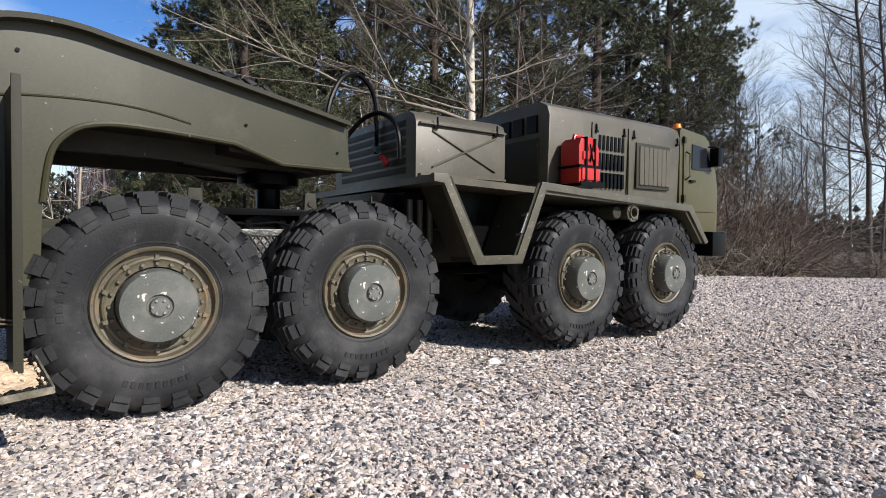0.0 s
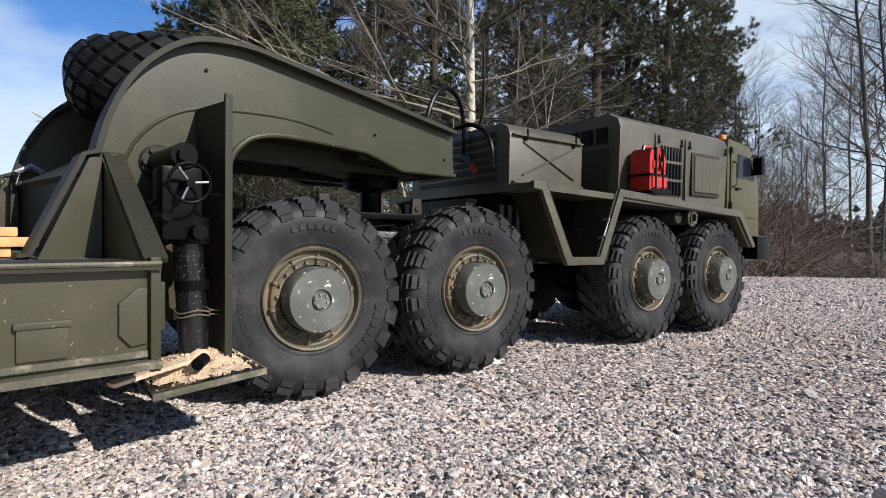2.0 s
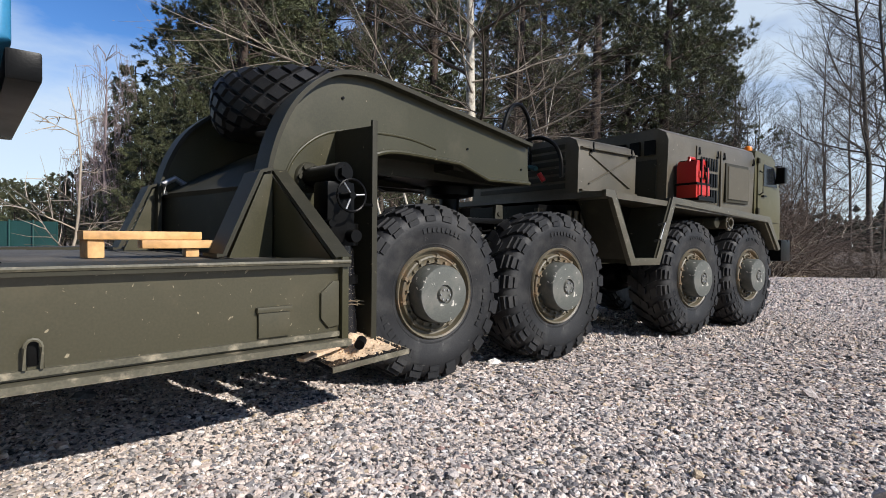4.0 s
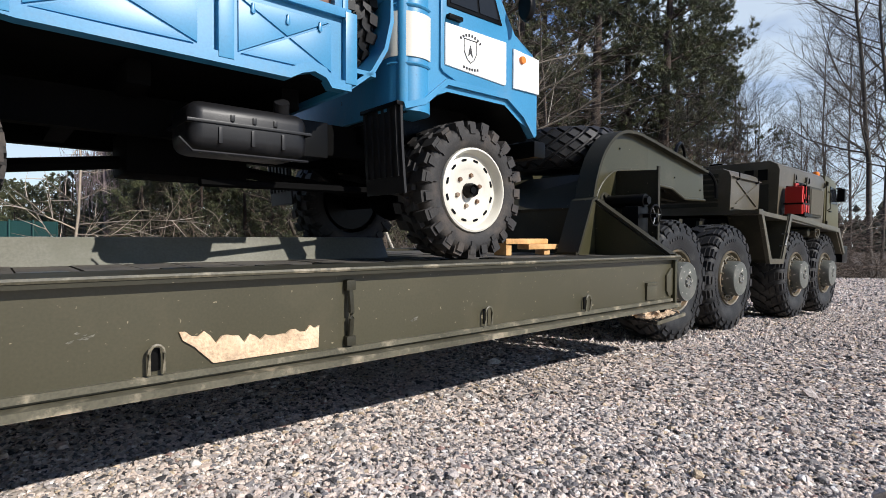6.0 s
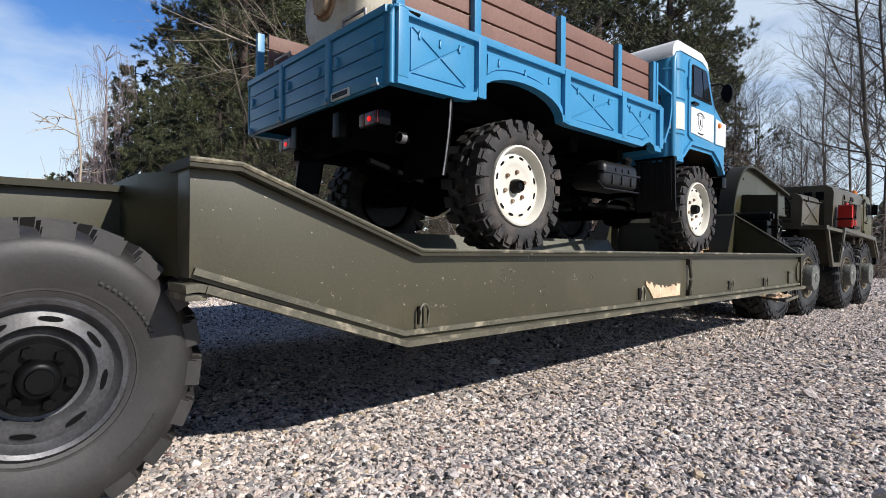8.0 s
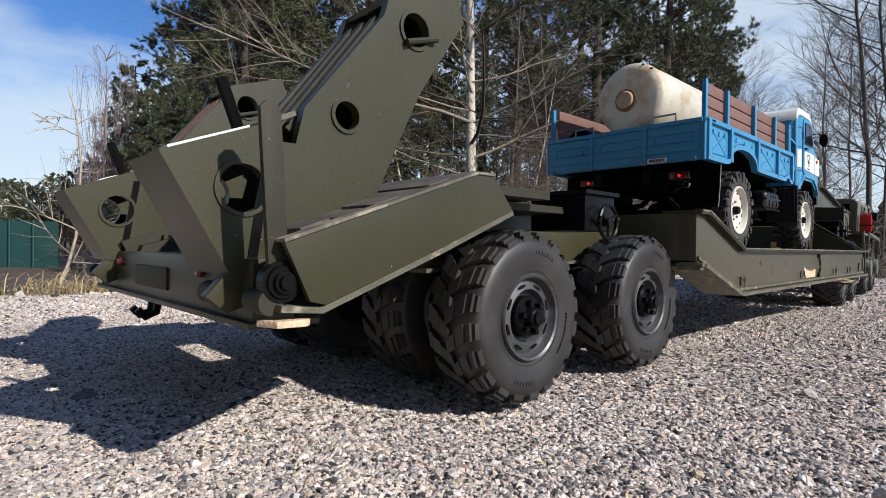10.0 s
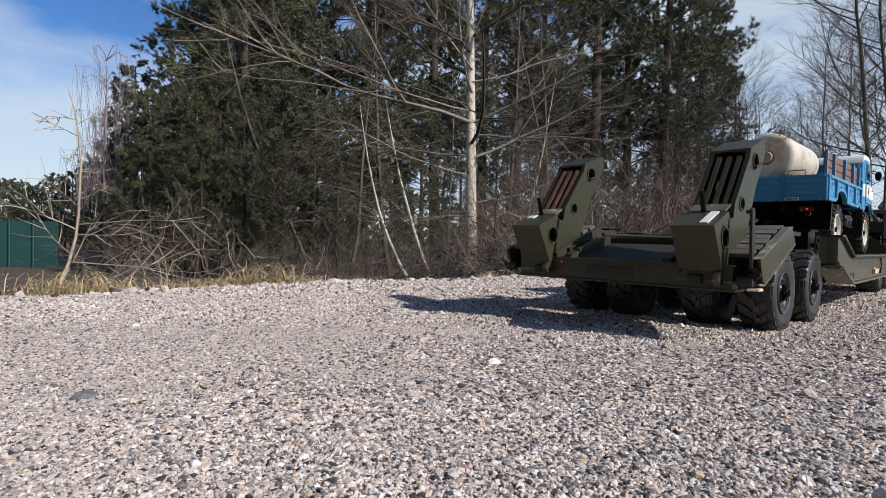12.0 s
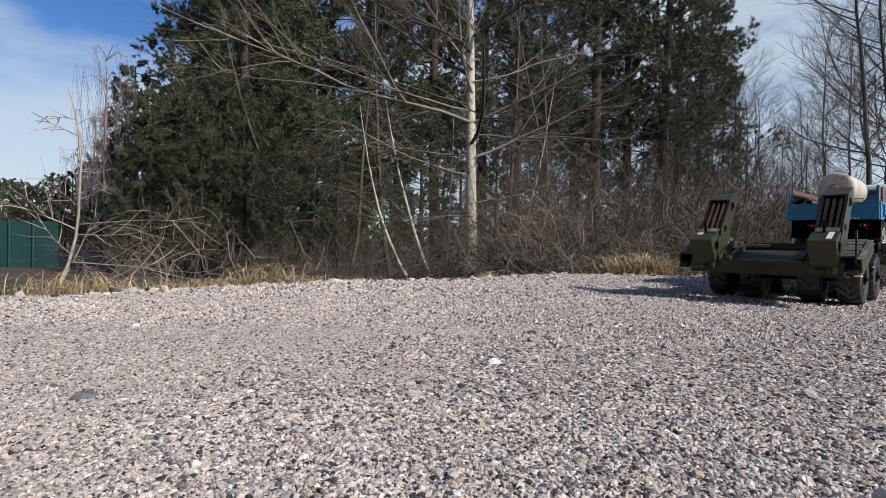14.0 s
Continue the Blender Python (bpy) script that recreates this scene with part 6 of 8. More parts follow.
def mud_tyre(r, w):
    """Off-road tyre: deep uneven lugs that wrap over the shoulder, staggered bars across the crown."""
    rnd = random.Random(7)
    bm = B()
    prof = [(0.60 * r, 0.10 * w), (0.63 * r, 0.045 * w), (0.68 * r, 0.02 * w), (0.76 * r, 0.0), (0.83 * r, 0.012 * w), (0.89 * r, 0.07 * w), (0.915 * r, 0.18 * w), (0.925 * r, 0.35 * w), (0.93 * r, 0.5 * w)]
    prof = prof + [(a, w - b) for a, b in prof[-2::-1]]
    turned(bm, prof, 56)
    n = 23
    pitch = r * math.tau / n
    k1 = pitch / r
    for k in range(n):
        a = k * math.tau / n
        for side in (0, 1):
            a2 = a + side * math.pi / n + rnd.uniform(-0.04, 0.04) * k1
            fy = (lambda y: y) if side == 0 else (lambda y: w - y)
            long = k % 2
            lean = rnd.uniform(-0.04, 0.04) * k1
            lug(bm, a2, 0.86 * r, (0.985 if long else 0.975) * r, fy((-0.015 if long else 0.03) * w), fy((0.32 if long else 0.27) * w), 0.62 * pitch, 0.66 * pitch, 0, 0.10 * k1 + lean)
            lug(bm, a2 + 0.02 * k1, 0.80 * r, 0.925 * r, fy(-0.035 * w if long else -0.02 * w), fy(0.09 * w), 0.46 * pitch, 0.60 * pitch, 0, lean)
            if long:
                lug(bm, a2 + 0.03 * k1, 0.735 * r, 0.82 * r, fy(-0.030 * w), fy(0.05 * w), 0.26 * pitch, 0.36 * pitch, 0, 0)
            lug(bm, a2 + 0.30 * k1, 0.88 * r, 0.997 * r, fy(0.27 * w), fy(0.44 * w), 0.46 * pitch, 0.36 * pitch, 0.18 * k1, 0.30 * k1 + lean)
            lug(bm, a2 + 0.62 * k1, 0.88 * r, r, fy(0.40 * w), fy(0.53 * w), 0.34 * pitch, 0.44 * pitch, -0.10 * k1, 0.16 * k1 + lean)
    return bm


def build_lorry():
    root = thing("flatbed_lorry", "light blue off-road flatbed lorry model with cream stripe", "truck", GO)

    def p(name, bm, mat, label="", parent=None, **k):
        return part(name, bm, mat, parent or root, label, **k)

    def flip(y):
        return 2 * GY - y
    R0, X0, X1 = 0.0465, -0.716, -0.348
    # bed floor and sides
    fy, wy = R0 + 0.003, R0 + 0.050
    bed = [(X0 + 0.003, fy), (-0.644, fy), (-0.644, wy), (-0.528, wy), (-0.528, fy), (X1 - 0.002, fy)]
    p("bed_floor", slab(B(), bed + [(x, flip(y)) for x, y in bed[::-1]], 0.2335, 0.2385, "z"), UNDERSIDE_SHADE_BLACK)
    low = [(X0, 0.2285), (X0, 0.2795), (X1, 0.2795), (X1, 0.2290), (-0.362, 0.2290), (-0.366, 0.2345), (-0.374, 0.2370), (-0.382, 0.2345), (-0.390, 0.2300), (-0.520, 0.2315), (-0.532, 0.2330)]
    archp = [(-0.586 + 0.054 * math.cos(a), 0.2310 + 0.0245 * math.sin(a) ** 0.8) for a in [k * math.pi / 12 for k in range(1, 12)]]
    low = low + archp + [(-0.642, 0.2310), (-0.655, 0.2290)]
    for right in (True, False):
        y0, y1 = (R0, R0 + 0.005) if right else (flip(R0 + 0.005), flip(R0))
        s = 1 if right else -1
        ye = R0 if right else flip(R0)
        sd = p("side_board", slab(B(), low, y0, y1), BLUE, "pressed light blue drop side")
        bm = B()
        for x in (-0.716, -0.640, -0.530, -0.432, -0.3525):
            box(bm, x, x + 0.0085, min(ye, ye - 0.0045 * s), max(ye, ye - 0.0045 * s), 0.2335, 0.2795, 0.0006)
        box(bm, X0, X1, min(ye, ye - 0.004 * s), max(ye, ye - 0.004 * s), 0.2755, 0.2815, 0.0006)
        p("side_rib", bm, BLUE, parent=sd)
        edge = low[3:] + [(X0, 0.2285)]
        band = edge + [(x, min(0.2625, z + 0.0062)) for x, z in edge[::-1]]
        p("side_band", slab(B(), band, min(ye + 0.001 * s, ye - 0.0040 * s), max(ye + 0.001 * s, ye - 0.0040 * s)), BLUE, parent=sd)
        def raised(pts, proud):
            return slab(B(), pts, min(ye + 0.001 * s, ye - proud * s), max(ye + 0.001 * s, ye - proud * s), bev=0.0004)
        for xa, xb, kind in ((-0.703, -0.650, 1), (-0.627, -0.537, 0), (-0.517, -0.442, 1), (-0.420, -0.361, 1)):
            zb, zt, g = 0.2390, 0.2705, 0.0007
            xm, zm = (xa + xb) / 2, (zb + zt) / 2
            if kind:
                # a pressed panel in four fields, creased along the cross
                k = g * math.hypot(xb - xa, zt - zb) / (zt - zb)
                v = g * math.hypot(xb - xa, zt - zb) / (xb - xa)
                for tri in ([(xa + k, zb), (xb - k, zb), (xm, zm - v)], [(xb, zb + v), (xb, zt - v), (xm + k, zm)], [(xb - k, zt), (xa + k, zt), (xm, zm + v)], [(xa, zt - v), (xa, zb + v), (xm - k, zm)]):
                    p("pressed_panel", raised(tri, 0.0011), BLUE, parent=sd)
            else:
                arc = [(-0.586 + 0.047 * math.cos(a), 0.2440 + 0.0205 * math.sin(a) ** 0.8) for a in [math.pi * (0.06 + 0.88 * k / 12) for k in range(13)]]
                p("pressed_panel", raised([(xa, zt), (xb, zt), (xb, arc[0][1])] + arc + [(xa, arc[-1][1])], 0.0011), BLUE, parent=sd)
            for f in (0.14, 0.5, 0.86):
                x, z = xa + (xb - xa) * f, 0.2690 if f != 0.5 else 0.2680
                drop = [(x - 0.0007, z), (x + 0.0007, z), (x + 0.0011, z - 0.003), (x + 0.0013, z - 0.0052), (x, z - 0.0064), (x - 0.0013, z - 0.0052), (x - 0.0011, z - 0.003)]
                p("tie_hook", raised(drop, 0.0024), BLUE, parent=sd)
        # rack of boards above the side
        for x in (-0.714, -0.6395, -0.5295, -0.4315, -0.3575):
            bm = box(B(), x, x + 0.0072, min(ye + 0.001 * s, ye + 0.006 * s), max(ye + 0.001 * s, ye + 0.006 * s), 0.2795, 0.3305, 0.0006)
            p("rack_post", bm, BLUE, parent=sd)
        for k in range(3):
            z = 0.2845 + k * 0.0158
            bm = box(B(), -0.704, -0.356, min(ye + 0.0065 * s, ye + 0.010 * s), max(ye + 0.0065 * s, ye + 0.010 * s), z, z + 0.0138, 0.0004)
            p("rack_board", bm, BROWN, "brown rack board", parent=sd)
    # the wells are blackened for shade like the rest of the underside
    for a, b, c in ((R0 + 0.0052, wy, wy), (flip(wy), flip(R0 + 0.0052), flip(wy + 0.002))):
        well = p("wheel_well", strip(B(), ([(-0.532, 0.2310)] + archp + [(-0.641, 0.2310)])[::-1], a, b, 0.002), UNDERSIDE_SHADE_BLACK, "arched wheel well, blackened for the shade inside")
        p("well_wall", slab(B(), [(-0.532, 0.2310)] + archp + [(-0.641, 0.2310)], c, c + 0.002), UNDERSIDE_SHADE_BLACK, parent=well)
    # tailgate and headboard
    bm = box(B(), X0 - 0.0035, X0, R0 + 0.001, flip(R0 + 0.001), 0.2285, 0.2795, 0.0008)
    tg = p("tailgate", bm, BLUE, "light blue tailgate with three panels")
    bm = B()
    for y in (0.1205, 0.2015):
        box(bm, X0 - 0.0068, X0 - 0.003, y, y + 0.0062, 0.2290, 0.2790, 0.0008)
    box(bm, X0 - 0.0064, X0 - 0.003, R0 + 0.002, flip(R0 + 0.002), 0.2760, 0.2812, 0.0010)
    p("tailgate_rib", bm, BLUE, parent=tg)
    for a, b in ((0.0535, 0.1195), (0.1275, 0.2008), (0.2085, flip(0.0535))):
        for k in range(4):
            z = 0.2296 + 0.0116 * k
            p("tailgate_board", box(B(), X0 - 0.0052, X0 - 0.003, a, b, z, z + 0.0107, 0.0005), BLUE, parent=tg)
        for f, dz in ((0.14, 0.0), (0.86, 0.001)):
            y, z = a + (b - a) * f, 0.2555 + dz
            drop = [(y - 0.0010, z + 0.0045), (y + 0.0010, z + 0.0045), (y + 0.0016, z), (y, z - 0.0030), (y - 0.0016, z)]
            p("gate_hook", slab(B(), drop, X0 - 0.0072, X0 - 0.004, "x", 0.0004), BLUE, parent=tg)
    for y in (0.056, 0.1225, 0.2040, flip(0.060)):
        hinge = p("gate_hinge", box(B(), X0 - 0.0078, X0 - 0.003, y, y + 0.0042, 0.2278, 0.2335, 0.0006), BLUE, parent=tg)
        part("hinge_pin", rod(B(), (X0 - 0.0072, y - 0.0012, 0.2290), (X0 - 0.0072, y + 0.0054, 0.2290), 0.0009, seg=8), STEEL, hinge)
    for y in (R0 + 0.0005, flip(R0 + 0.0005)):
        p("corner_tube", rod(B(), (X0 - 0.0022, y, 0.2285), (X0 - 0.0022, y, 0.2805), 0.0023, seg=12), BLUE, parent=tg)
        s = -1 if y < GY else 1
        p("corner_latch", bend(B(), [(X0 - 0.004, y + 0.001 * s, 0.2735), (X0 - 0.003, y + 0.0035 * s, 0.2795), (X0 + 0.004, y + 0.0040 * s, 0.2805), (X0 + 0.016, y + 0.0040 * s, 0.2785)], 0.0008, 6), BLUE, parent=tg)
        p("latch_bolt", rod(B(), (X0 + 0.006, y + 0.0030 * s, 0.2790), (X0 + 0.018, y + 0.0048 * s, 0.2780), 0.0012, seg=8), BLACK, parent=tg)
    bm = box(B(), X0 - 0.0062, X0 - 0.0045, 0.093, 0.119, 0.2295, 0.2355, 0.0004)
    plate = p("number_plate", bm, WHITE, "small white number plate", parent=tg)
    bm = B()
    for k in range(7):
        box(bm, X0 - 0.0068, X0 - 0.006, 0.0955 + k * 0.0031, 0.0975 + k * 0.0031, 0.2308, 0.2343)
    p("plate_bar", bm, INK, parent=tg)
    p("headboard", box(B(), X1 - 0.004, X1, R0, flip(R0), 0.2285, 0.3300, 0.0008), BLUE)
    for y in (0.085, 0.205):
        bm = bend(B(), [(X0 + 0.002, y, 0.279), (X0 + 0.002, y, 0.292), (X0 + 0.002, y + 0.030, 0.292), (X0 + 0.002, y + 0.030, 0.279)], 0.0014, 6)
        p("grab_rail", bm, STEEL, "bent steel grab rail", parent=tg)
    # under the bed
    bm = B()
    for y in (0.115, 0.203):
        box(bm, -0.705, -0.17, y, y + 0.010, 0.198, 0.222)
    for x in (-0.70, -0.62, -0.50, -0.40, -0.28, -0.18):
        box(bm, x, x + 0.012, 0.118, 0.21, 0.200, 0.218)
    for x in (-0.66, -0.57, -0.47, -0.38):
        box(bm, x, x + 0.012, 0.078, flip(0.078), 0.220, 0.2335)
    p("lorry_frame", bm, UNDERSIDE_SHADE_BLACK)
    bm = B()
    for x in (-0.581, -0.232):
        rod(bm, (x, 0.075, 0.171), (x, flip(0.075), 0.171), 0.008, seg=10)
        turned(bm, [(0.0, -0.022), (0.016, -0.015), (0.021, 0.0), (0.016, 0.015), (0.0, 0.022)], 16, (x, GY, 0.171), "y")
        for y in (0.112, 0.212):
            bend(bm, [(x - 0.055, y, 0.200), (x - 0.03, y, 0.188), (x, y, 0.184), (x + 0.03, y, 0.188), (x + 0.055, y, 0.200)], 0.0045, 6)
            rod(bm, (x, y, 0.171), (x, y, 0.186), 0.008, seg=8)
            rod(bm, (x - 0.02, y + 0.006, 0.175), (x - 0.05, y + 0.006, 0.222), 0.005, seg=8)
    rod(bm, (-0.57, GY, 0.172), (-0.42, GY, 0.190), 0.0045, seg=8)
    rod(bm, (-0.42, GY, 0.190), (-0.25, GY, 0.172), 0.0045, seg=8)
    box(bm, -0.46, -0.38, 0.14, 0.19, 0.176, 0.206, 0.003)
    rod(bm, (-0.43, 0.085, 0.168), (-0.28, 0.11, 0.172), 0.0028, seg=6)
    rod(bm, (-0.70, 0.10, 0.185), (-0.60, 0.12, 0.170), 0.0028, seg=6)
    p("running_gear", bm, UNDERSIDE_SHADE_BLACK)
    bm = box(B(), -0.444, -0.371, 0.056, 0.098, 0.1835, 0.2125)
    bmesh.ops.bevel(bm, geom=list(bm.edges), offset=0.0080, segments=4, affect="EDGES", profile=0.5)
    tank = p("fuel_tank", bm, TANK_GREY, "dark grey rounded ribbed fuel tank")
    bm = box(B(), -0.4450, -0.3700, 0.0550, 0.0990, 0.199, 0.2008, 0.0004)
    p("tank_seam", bm, TANK_GREY, parent=tank)
    for x in (-0.428, -0.409, -0.390):
        p("tank_rib", box(B(), x, x + 0.0022, 0.0548, 0.058, 0.188, 0.1975, 0.0005), TANK_GREY, parent=tank)
    for x in (-0.421, -0.408, -0.395):
        p("tank_rib", box(B(), x, x + 0.0022, 0.0550, 0.058, 0.2015, 0.2055, 0.0005), TANK_GREY, parent=tank)
    p("tank_strap", bend(B(), [(-0.448, 0.060, 0.190), (-0.442, 0.0565, 0.1825), (-0.372, 0.0565, 0.1825)], 0.0009, 6), TANK_GREY, parent=tank)
    p("filler_cap", rod(B(), (-0.386, 0.066, 0.211), (-0.388, 0.060, 0.219), 0.0052, 0.0048, 14), TANK_GREY, parent=tank)
    p("tank_bracket", box(B(), -0.374, -0.345, 0.08, 0.1, 0.190, 0.215, 0.001), BLACK)
    for x0, zt, zb in ((-0.306, 0.228, 0.166), (-0.664, 0.228, 0.172)):
        front = x0 > -0.5
        lean = 0.004 if front else -0.007
        path = [(x0 + lean * (k / 5) ** 1.6, zt + (zb - zt) * k / 5) for k in range(6)]
        for right in (True, False):
            a, b = (0.0465, 0.096) if right else (flip(0.096), flip(0.0465))
            fl = p("mud_flap", strip(B(), path, a, b, 0.002), FLAP_RUBBER if front else UNDERSIDE_SHADE_BLACK, "ribbed black mud flap" if front else "plain black mud flap")
            if front:
                for k in range(6):
                    y = a + 0.004 + k * 0.0080
                    p("flap_rib", strip(B(), [(x - 0.0016, z) for x, z in path[:-1]], y, y + 0.0028, 0.0022), FLAP_RUBBER, parent=fl)
            else:
                edge_y = a if right else b
                p("flap_strip", bend(B(), [(x - 0.0006, edge_y, z) for x, z in path], 0.0008, 6), STEEL_GREY, parent=fl)
            p("flap_bracket", box(B(), x0 - 0.003, x0 + 0.003, a, b, zt, zt + 0.003, 0.0006), BLACK, parent=fl)
    for y in (0.082, 0.2152):
        lamp = p("tail_lamp_housing", box(B(), -0.712, -0.702, y - 0.013, y + 0.012, 0.2065, 0.2172, 0.001), BLACK)
        p("lens", box(B(), -0.7132, -0.711, y - 0.012, y + 0.0035, 0.2074, 0.2163, 0.0008), RED_LENS, "dark red lens", parent=lamp)
        p("lens", box(B(), -0.7132, -0.711, y + 0.0042, y + 0.0112, 0.2074, 0.2163, 0.0008), AMBER_LENS, "dull amber lens", parent=lamp)
        p("tail_lamp", rod(B(), (-0.7120, y - 0.002, 0.2115), (-0.7140, y - 0.002, 0.2115), 0.0024, 0.0018, 12), LAMP_RED, "lit red tail lamp", parent=lamp)
    pipe = p("tail_pipe", bend(B(), [(-0.62, 0.108, 0.205), (-0.65, 0.096, 0.203), (-0.682, 0.084, 0.203)], 0.0040, 12), UNDERSIDE_SHADE_BLACK, "black tail pipe with a bright mouth")
    p("pipe_mouth", turned(B(), [(0.0038, 0.004), (0.0038, -0.0008), (0.0044, -0.0008), (0.0044, 0.004)], 20, (-0.6825, 0.0838, 0.203), "x"), STEEL_GREY, parent=pipe)
    for y in (0.125, 0.196):
        p("rear_bracket", box(B(), -0.714, -0.700, y - 0.005, y + 0.005, 0.205, 0.224, 0.001), BLACK)
    bm = bend(B(), [(-0.700, GY, 0.2010), (-0.713, GY, 0.2010), (-0.719, GY, 0.1965), (-0.715, GY, 0.1915), (-0.709, GY, 0.1925)], 0.0022, 8)
    p("tow_hook", box(bm, -0.706, -0.700, GY - 0.012, GY + 0.012, 0.196, 0.206, 0.001), UNDERSIDE_SHADE_BLACK)
    # cab
    cab_prof = [(-0.304, 0.226), (-0.304, 0.345), (-0.300, 0.357), (-0.290, 0.362), (-0.225, 0.362), (-0.212, 0.355), (-0.188, 0.303), (-0.160, 0.297), (-0.153, 0.285), (-0.153, 0.224), (-0.162, 0.222), (-0.176, 0.238), (-0.196, 0.250), (-0.262, 0.250), (-0.283, 0.232), (-0.296, 0.226)]
    bm = slab(B(), cab_prof, R0 + 0.002, flip(R0 + 0.002))
    sel = [e for e in bm.edges if abs(e.verts[0].co.y - e.verts[1].co.y) < 1e-6]
    bmesh.ops.bevel(bm, geom=sel, offset=0.0045, segments=3, affect="EDGES", profile=0.6)
    cab = p("cab", bm, BLUE, "light blue rounded lorry cab")
    roof = [(-0.312, 0.350), (-0.309, 0.362), (-0.298, 0.370), (-0.232, 0.370), (-0.214, 0.362), (-0.208, 0.351), (-0.214, 0.354), (-0.228, 0.3605), (-0.291, 0.3605), (-0.304, 0.356), (-0.308, 0.348)]
    p("roof", slab(B(), roof, R0 + 0.001, flip(R0 + 0.001), bev=0.0012), WHITE, "white roof cap", parent=cab)
    for right in (True, False):
        y = R0 + 0.002 if right else flip(R0 + 0.002)
        s = 1 if right else -1
        # rounded rear corner column
        bm = B()
        ring = [(-0.2885 + 0.0185 * math.cos(a), y + s * (0.016 - 0.0185 * math.sin(a))) for a in [math.pi * (0.10 + 0.85 * k / 12) for k in range(13)]]
        slab(bm, ring + [(-0.3065, y + 0.03 * s), (-0.271, y + 0.03 * s)], 0.226, 0.356, "z")
        col = p("corner_panel", bm, BLUE, "rounded rear cab corner", parent=cab)
        bm = slab(B(), [(a + (0.0008 if a > -0.2885 else -0.0008), b - 0.0008 * s) for a, b in ring] + [(-0.3065, y + 0.03 * s), (-0.271, y + 0.03 * s)], 0.2645, 0.2965, "z")
        p("stripe", bm, CREAM, "cream stripe", parent=cab)
        bm = B()
        for z in (0.2595, 0.3015, 0.336):
            bend(bm, [(a, b - 0.0003 * s, z) for a, b in ring], 0.0012, 5)
        p("pressed_bead", bm, BLUE, parent=cab)
        # door
        a, b = (y - 0.0022, y + 0.003) if right else (y - 0.003, y + 0.0022)
        door_prof = [(-0.269, 0.262), (-0.269, 0.350), (-0.265, 0.355), (-0.219, 0.355), (-0.213, 0.350), (-0.196, 0.306), (-0.194, 0.296), (-0.194, 0.258), (-0.199, 0.254), (-0.252, 0.254), (-0.266, 0.259)]
        door = p("cab_door", slab(B(), door_prof, a, b, bev=0.0012), BLUE, "light blue cab door", parent=cab)
        a2, b2 = (y - 0.0032, y) if right else (y, y + 0.0032)
        bm = slab(B(), [(-0.2635, 0.309), (-0.2635, 0.347), (-0.2605, 0.3495), (-0.223, 0.3495), (-0.219, 0.346), (-0.2035, 0.309)], a2, b2, bev=0.0008)
        p("window_seal", bm, BLACK, parent=cab)
        a3, b3 = (y - 0.0038, y) if right else (y, y + 0.0038)
        p("side_window", slab(B(), [(-0.2605, 0.312), (-0.2605, 0.3465), (-0.239, 0.3465), (-0.232, 0.312)], a3, b3), GLASS_DARK, "dark side window", parent=cab)
        p("vent_window", slab(B(), [(-0.2295, 0.312), (-0.2355, 0.3465), (-0.2235, 0.3465), (-0.208, 0.312)], a3, b3), GLASS_DARK, parent=cab)
        a4, b4 = (y - 0.0034, y) if right else (y, y + 0.0034)
        p("stripe", slab(B(), [(-0.2655, 0.2645), (-0.2655, 0.2965), (-0.1985, 0.2965), (-0.1985, 0.2625), (-0.2, 0.2605)], a4, b4, bev=0.0008), WHITE, "white door panel with an emblem", parent=cab)
        p("stripe", slab(B(), [(-0.188, 0.2610), (-0.188, 0.2945), (-0.1545, 0.2915), (-0.1545, 0.2610)], a4 + (0.0016 if right else 0), b4 - (0 if right else 0.0016), bev=0.0006), WHITE, parent=cab)
        p("side_indicator", turned(B(), [(0.0, -0.0045), (0.003, -0.004), (0.0035, -0.002), (0.0035, 0.003)], 14, (-0.1775, y - (0 if right else -0.002), 0.2865), "y"), ORANGE, "small orange indicator", parent=cab)
        p("door_handle", box(B(), -0.264, -0.250, min(y - 0.0065 * s, y - 0.002 * s), max(y - 0.0065 * s, y - 0.002 * s), 0.2995, 0.3025, 0.0006), BLACK, parent=cab)
        p("door_hinge", box(B(), -0.2715, -0.2675, min(y - 0.003 * s, y), max(y - 0.003 * s, y), 0.318, 0.332, 0.0005), BLUE, parent=cab)
        if right:
            ye = y - 0.0037
            bm = B()
            shield = [(-0.2465, 0.2885), (-0.2330, 0.2885), (-0.2330, 0.2790), (-0.2360, 0.2735), (-0.23975, 0.2705), (-0.2435, 0.2735), (-0.2465, 0.2790)]
            for i in range(len(shield)):
                q0, q1 = shield[i], shield[(i + 1) % len(shield)]
                rod(bm, (q0[0], ye, q0[1]), (q1[0], ye, q1[1]), 0.00032, seg=4)
            slab(bm, [(-0.2420, 0.2755), (-0.2415, 0.2795), (-0.2398, 0.2845), (-0.2382, 0.2790), (-0.2376, 0.2755), (-0.2398, 0.2785)], ye - 0.0003, ye + 0.0003)
            p("emblem", bm, INK, "plain shield emblem", parent=cab)
            bm = B()
            for k in range(8):
                ang = radians(128 - k * 11)
                x, z = -0.2398 + 0.0175 * math.cos(ang) * 0.95, 0.2735 + 0.0185 * math.sin(ang)
                m = Matrix.Translation((x, ye, z)) @ Matrix.Rotation(-(ang - math.pi / 2), 4, "Y")
                box(bm, -0.0007, 0.0007, -0.0003, 0.0003, -0.0010, 0.0010, 0, m)
            p("emblem_bar", bm, INK, parent=cab)
            bm = B()
            for k in range(6):
                x = -0.2475 + k * 0.0029
                z = 0.2665 - 0.0007 * math.sin(math.pi * k / 5)
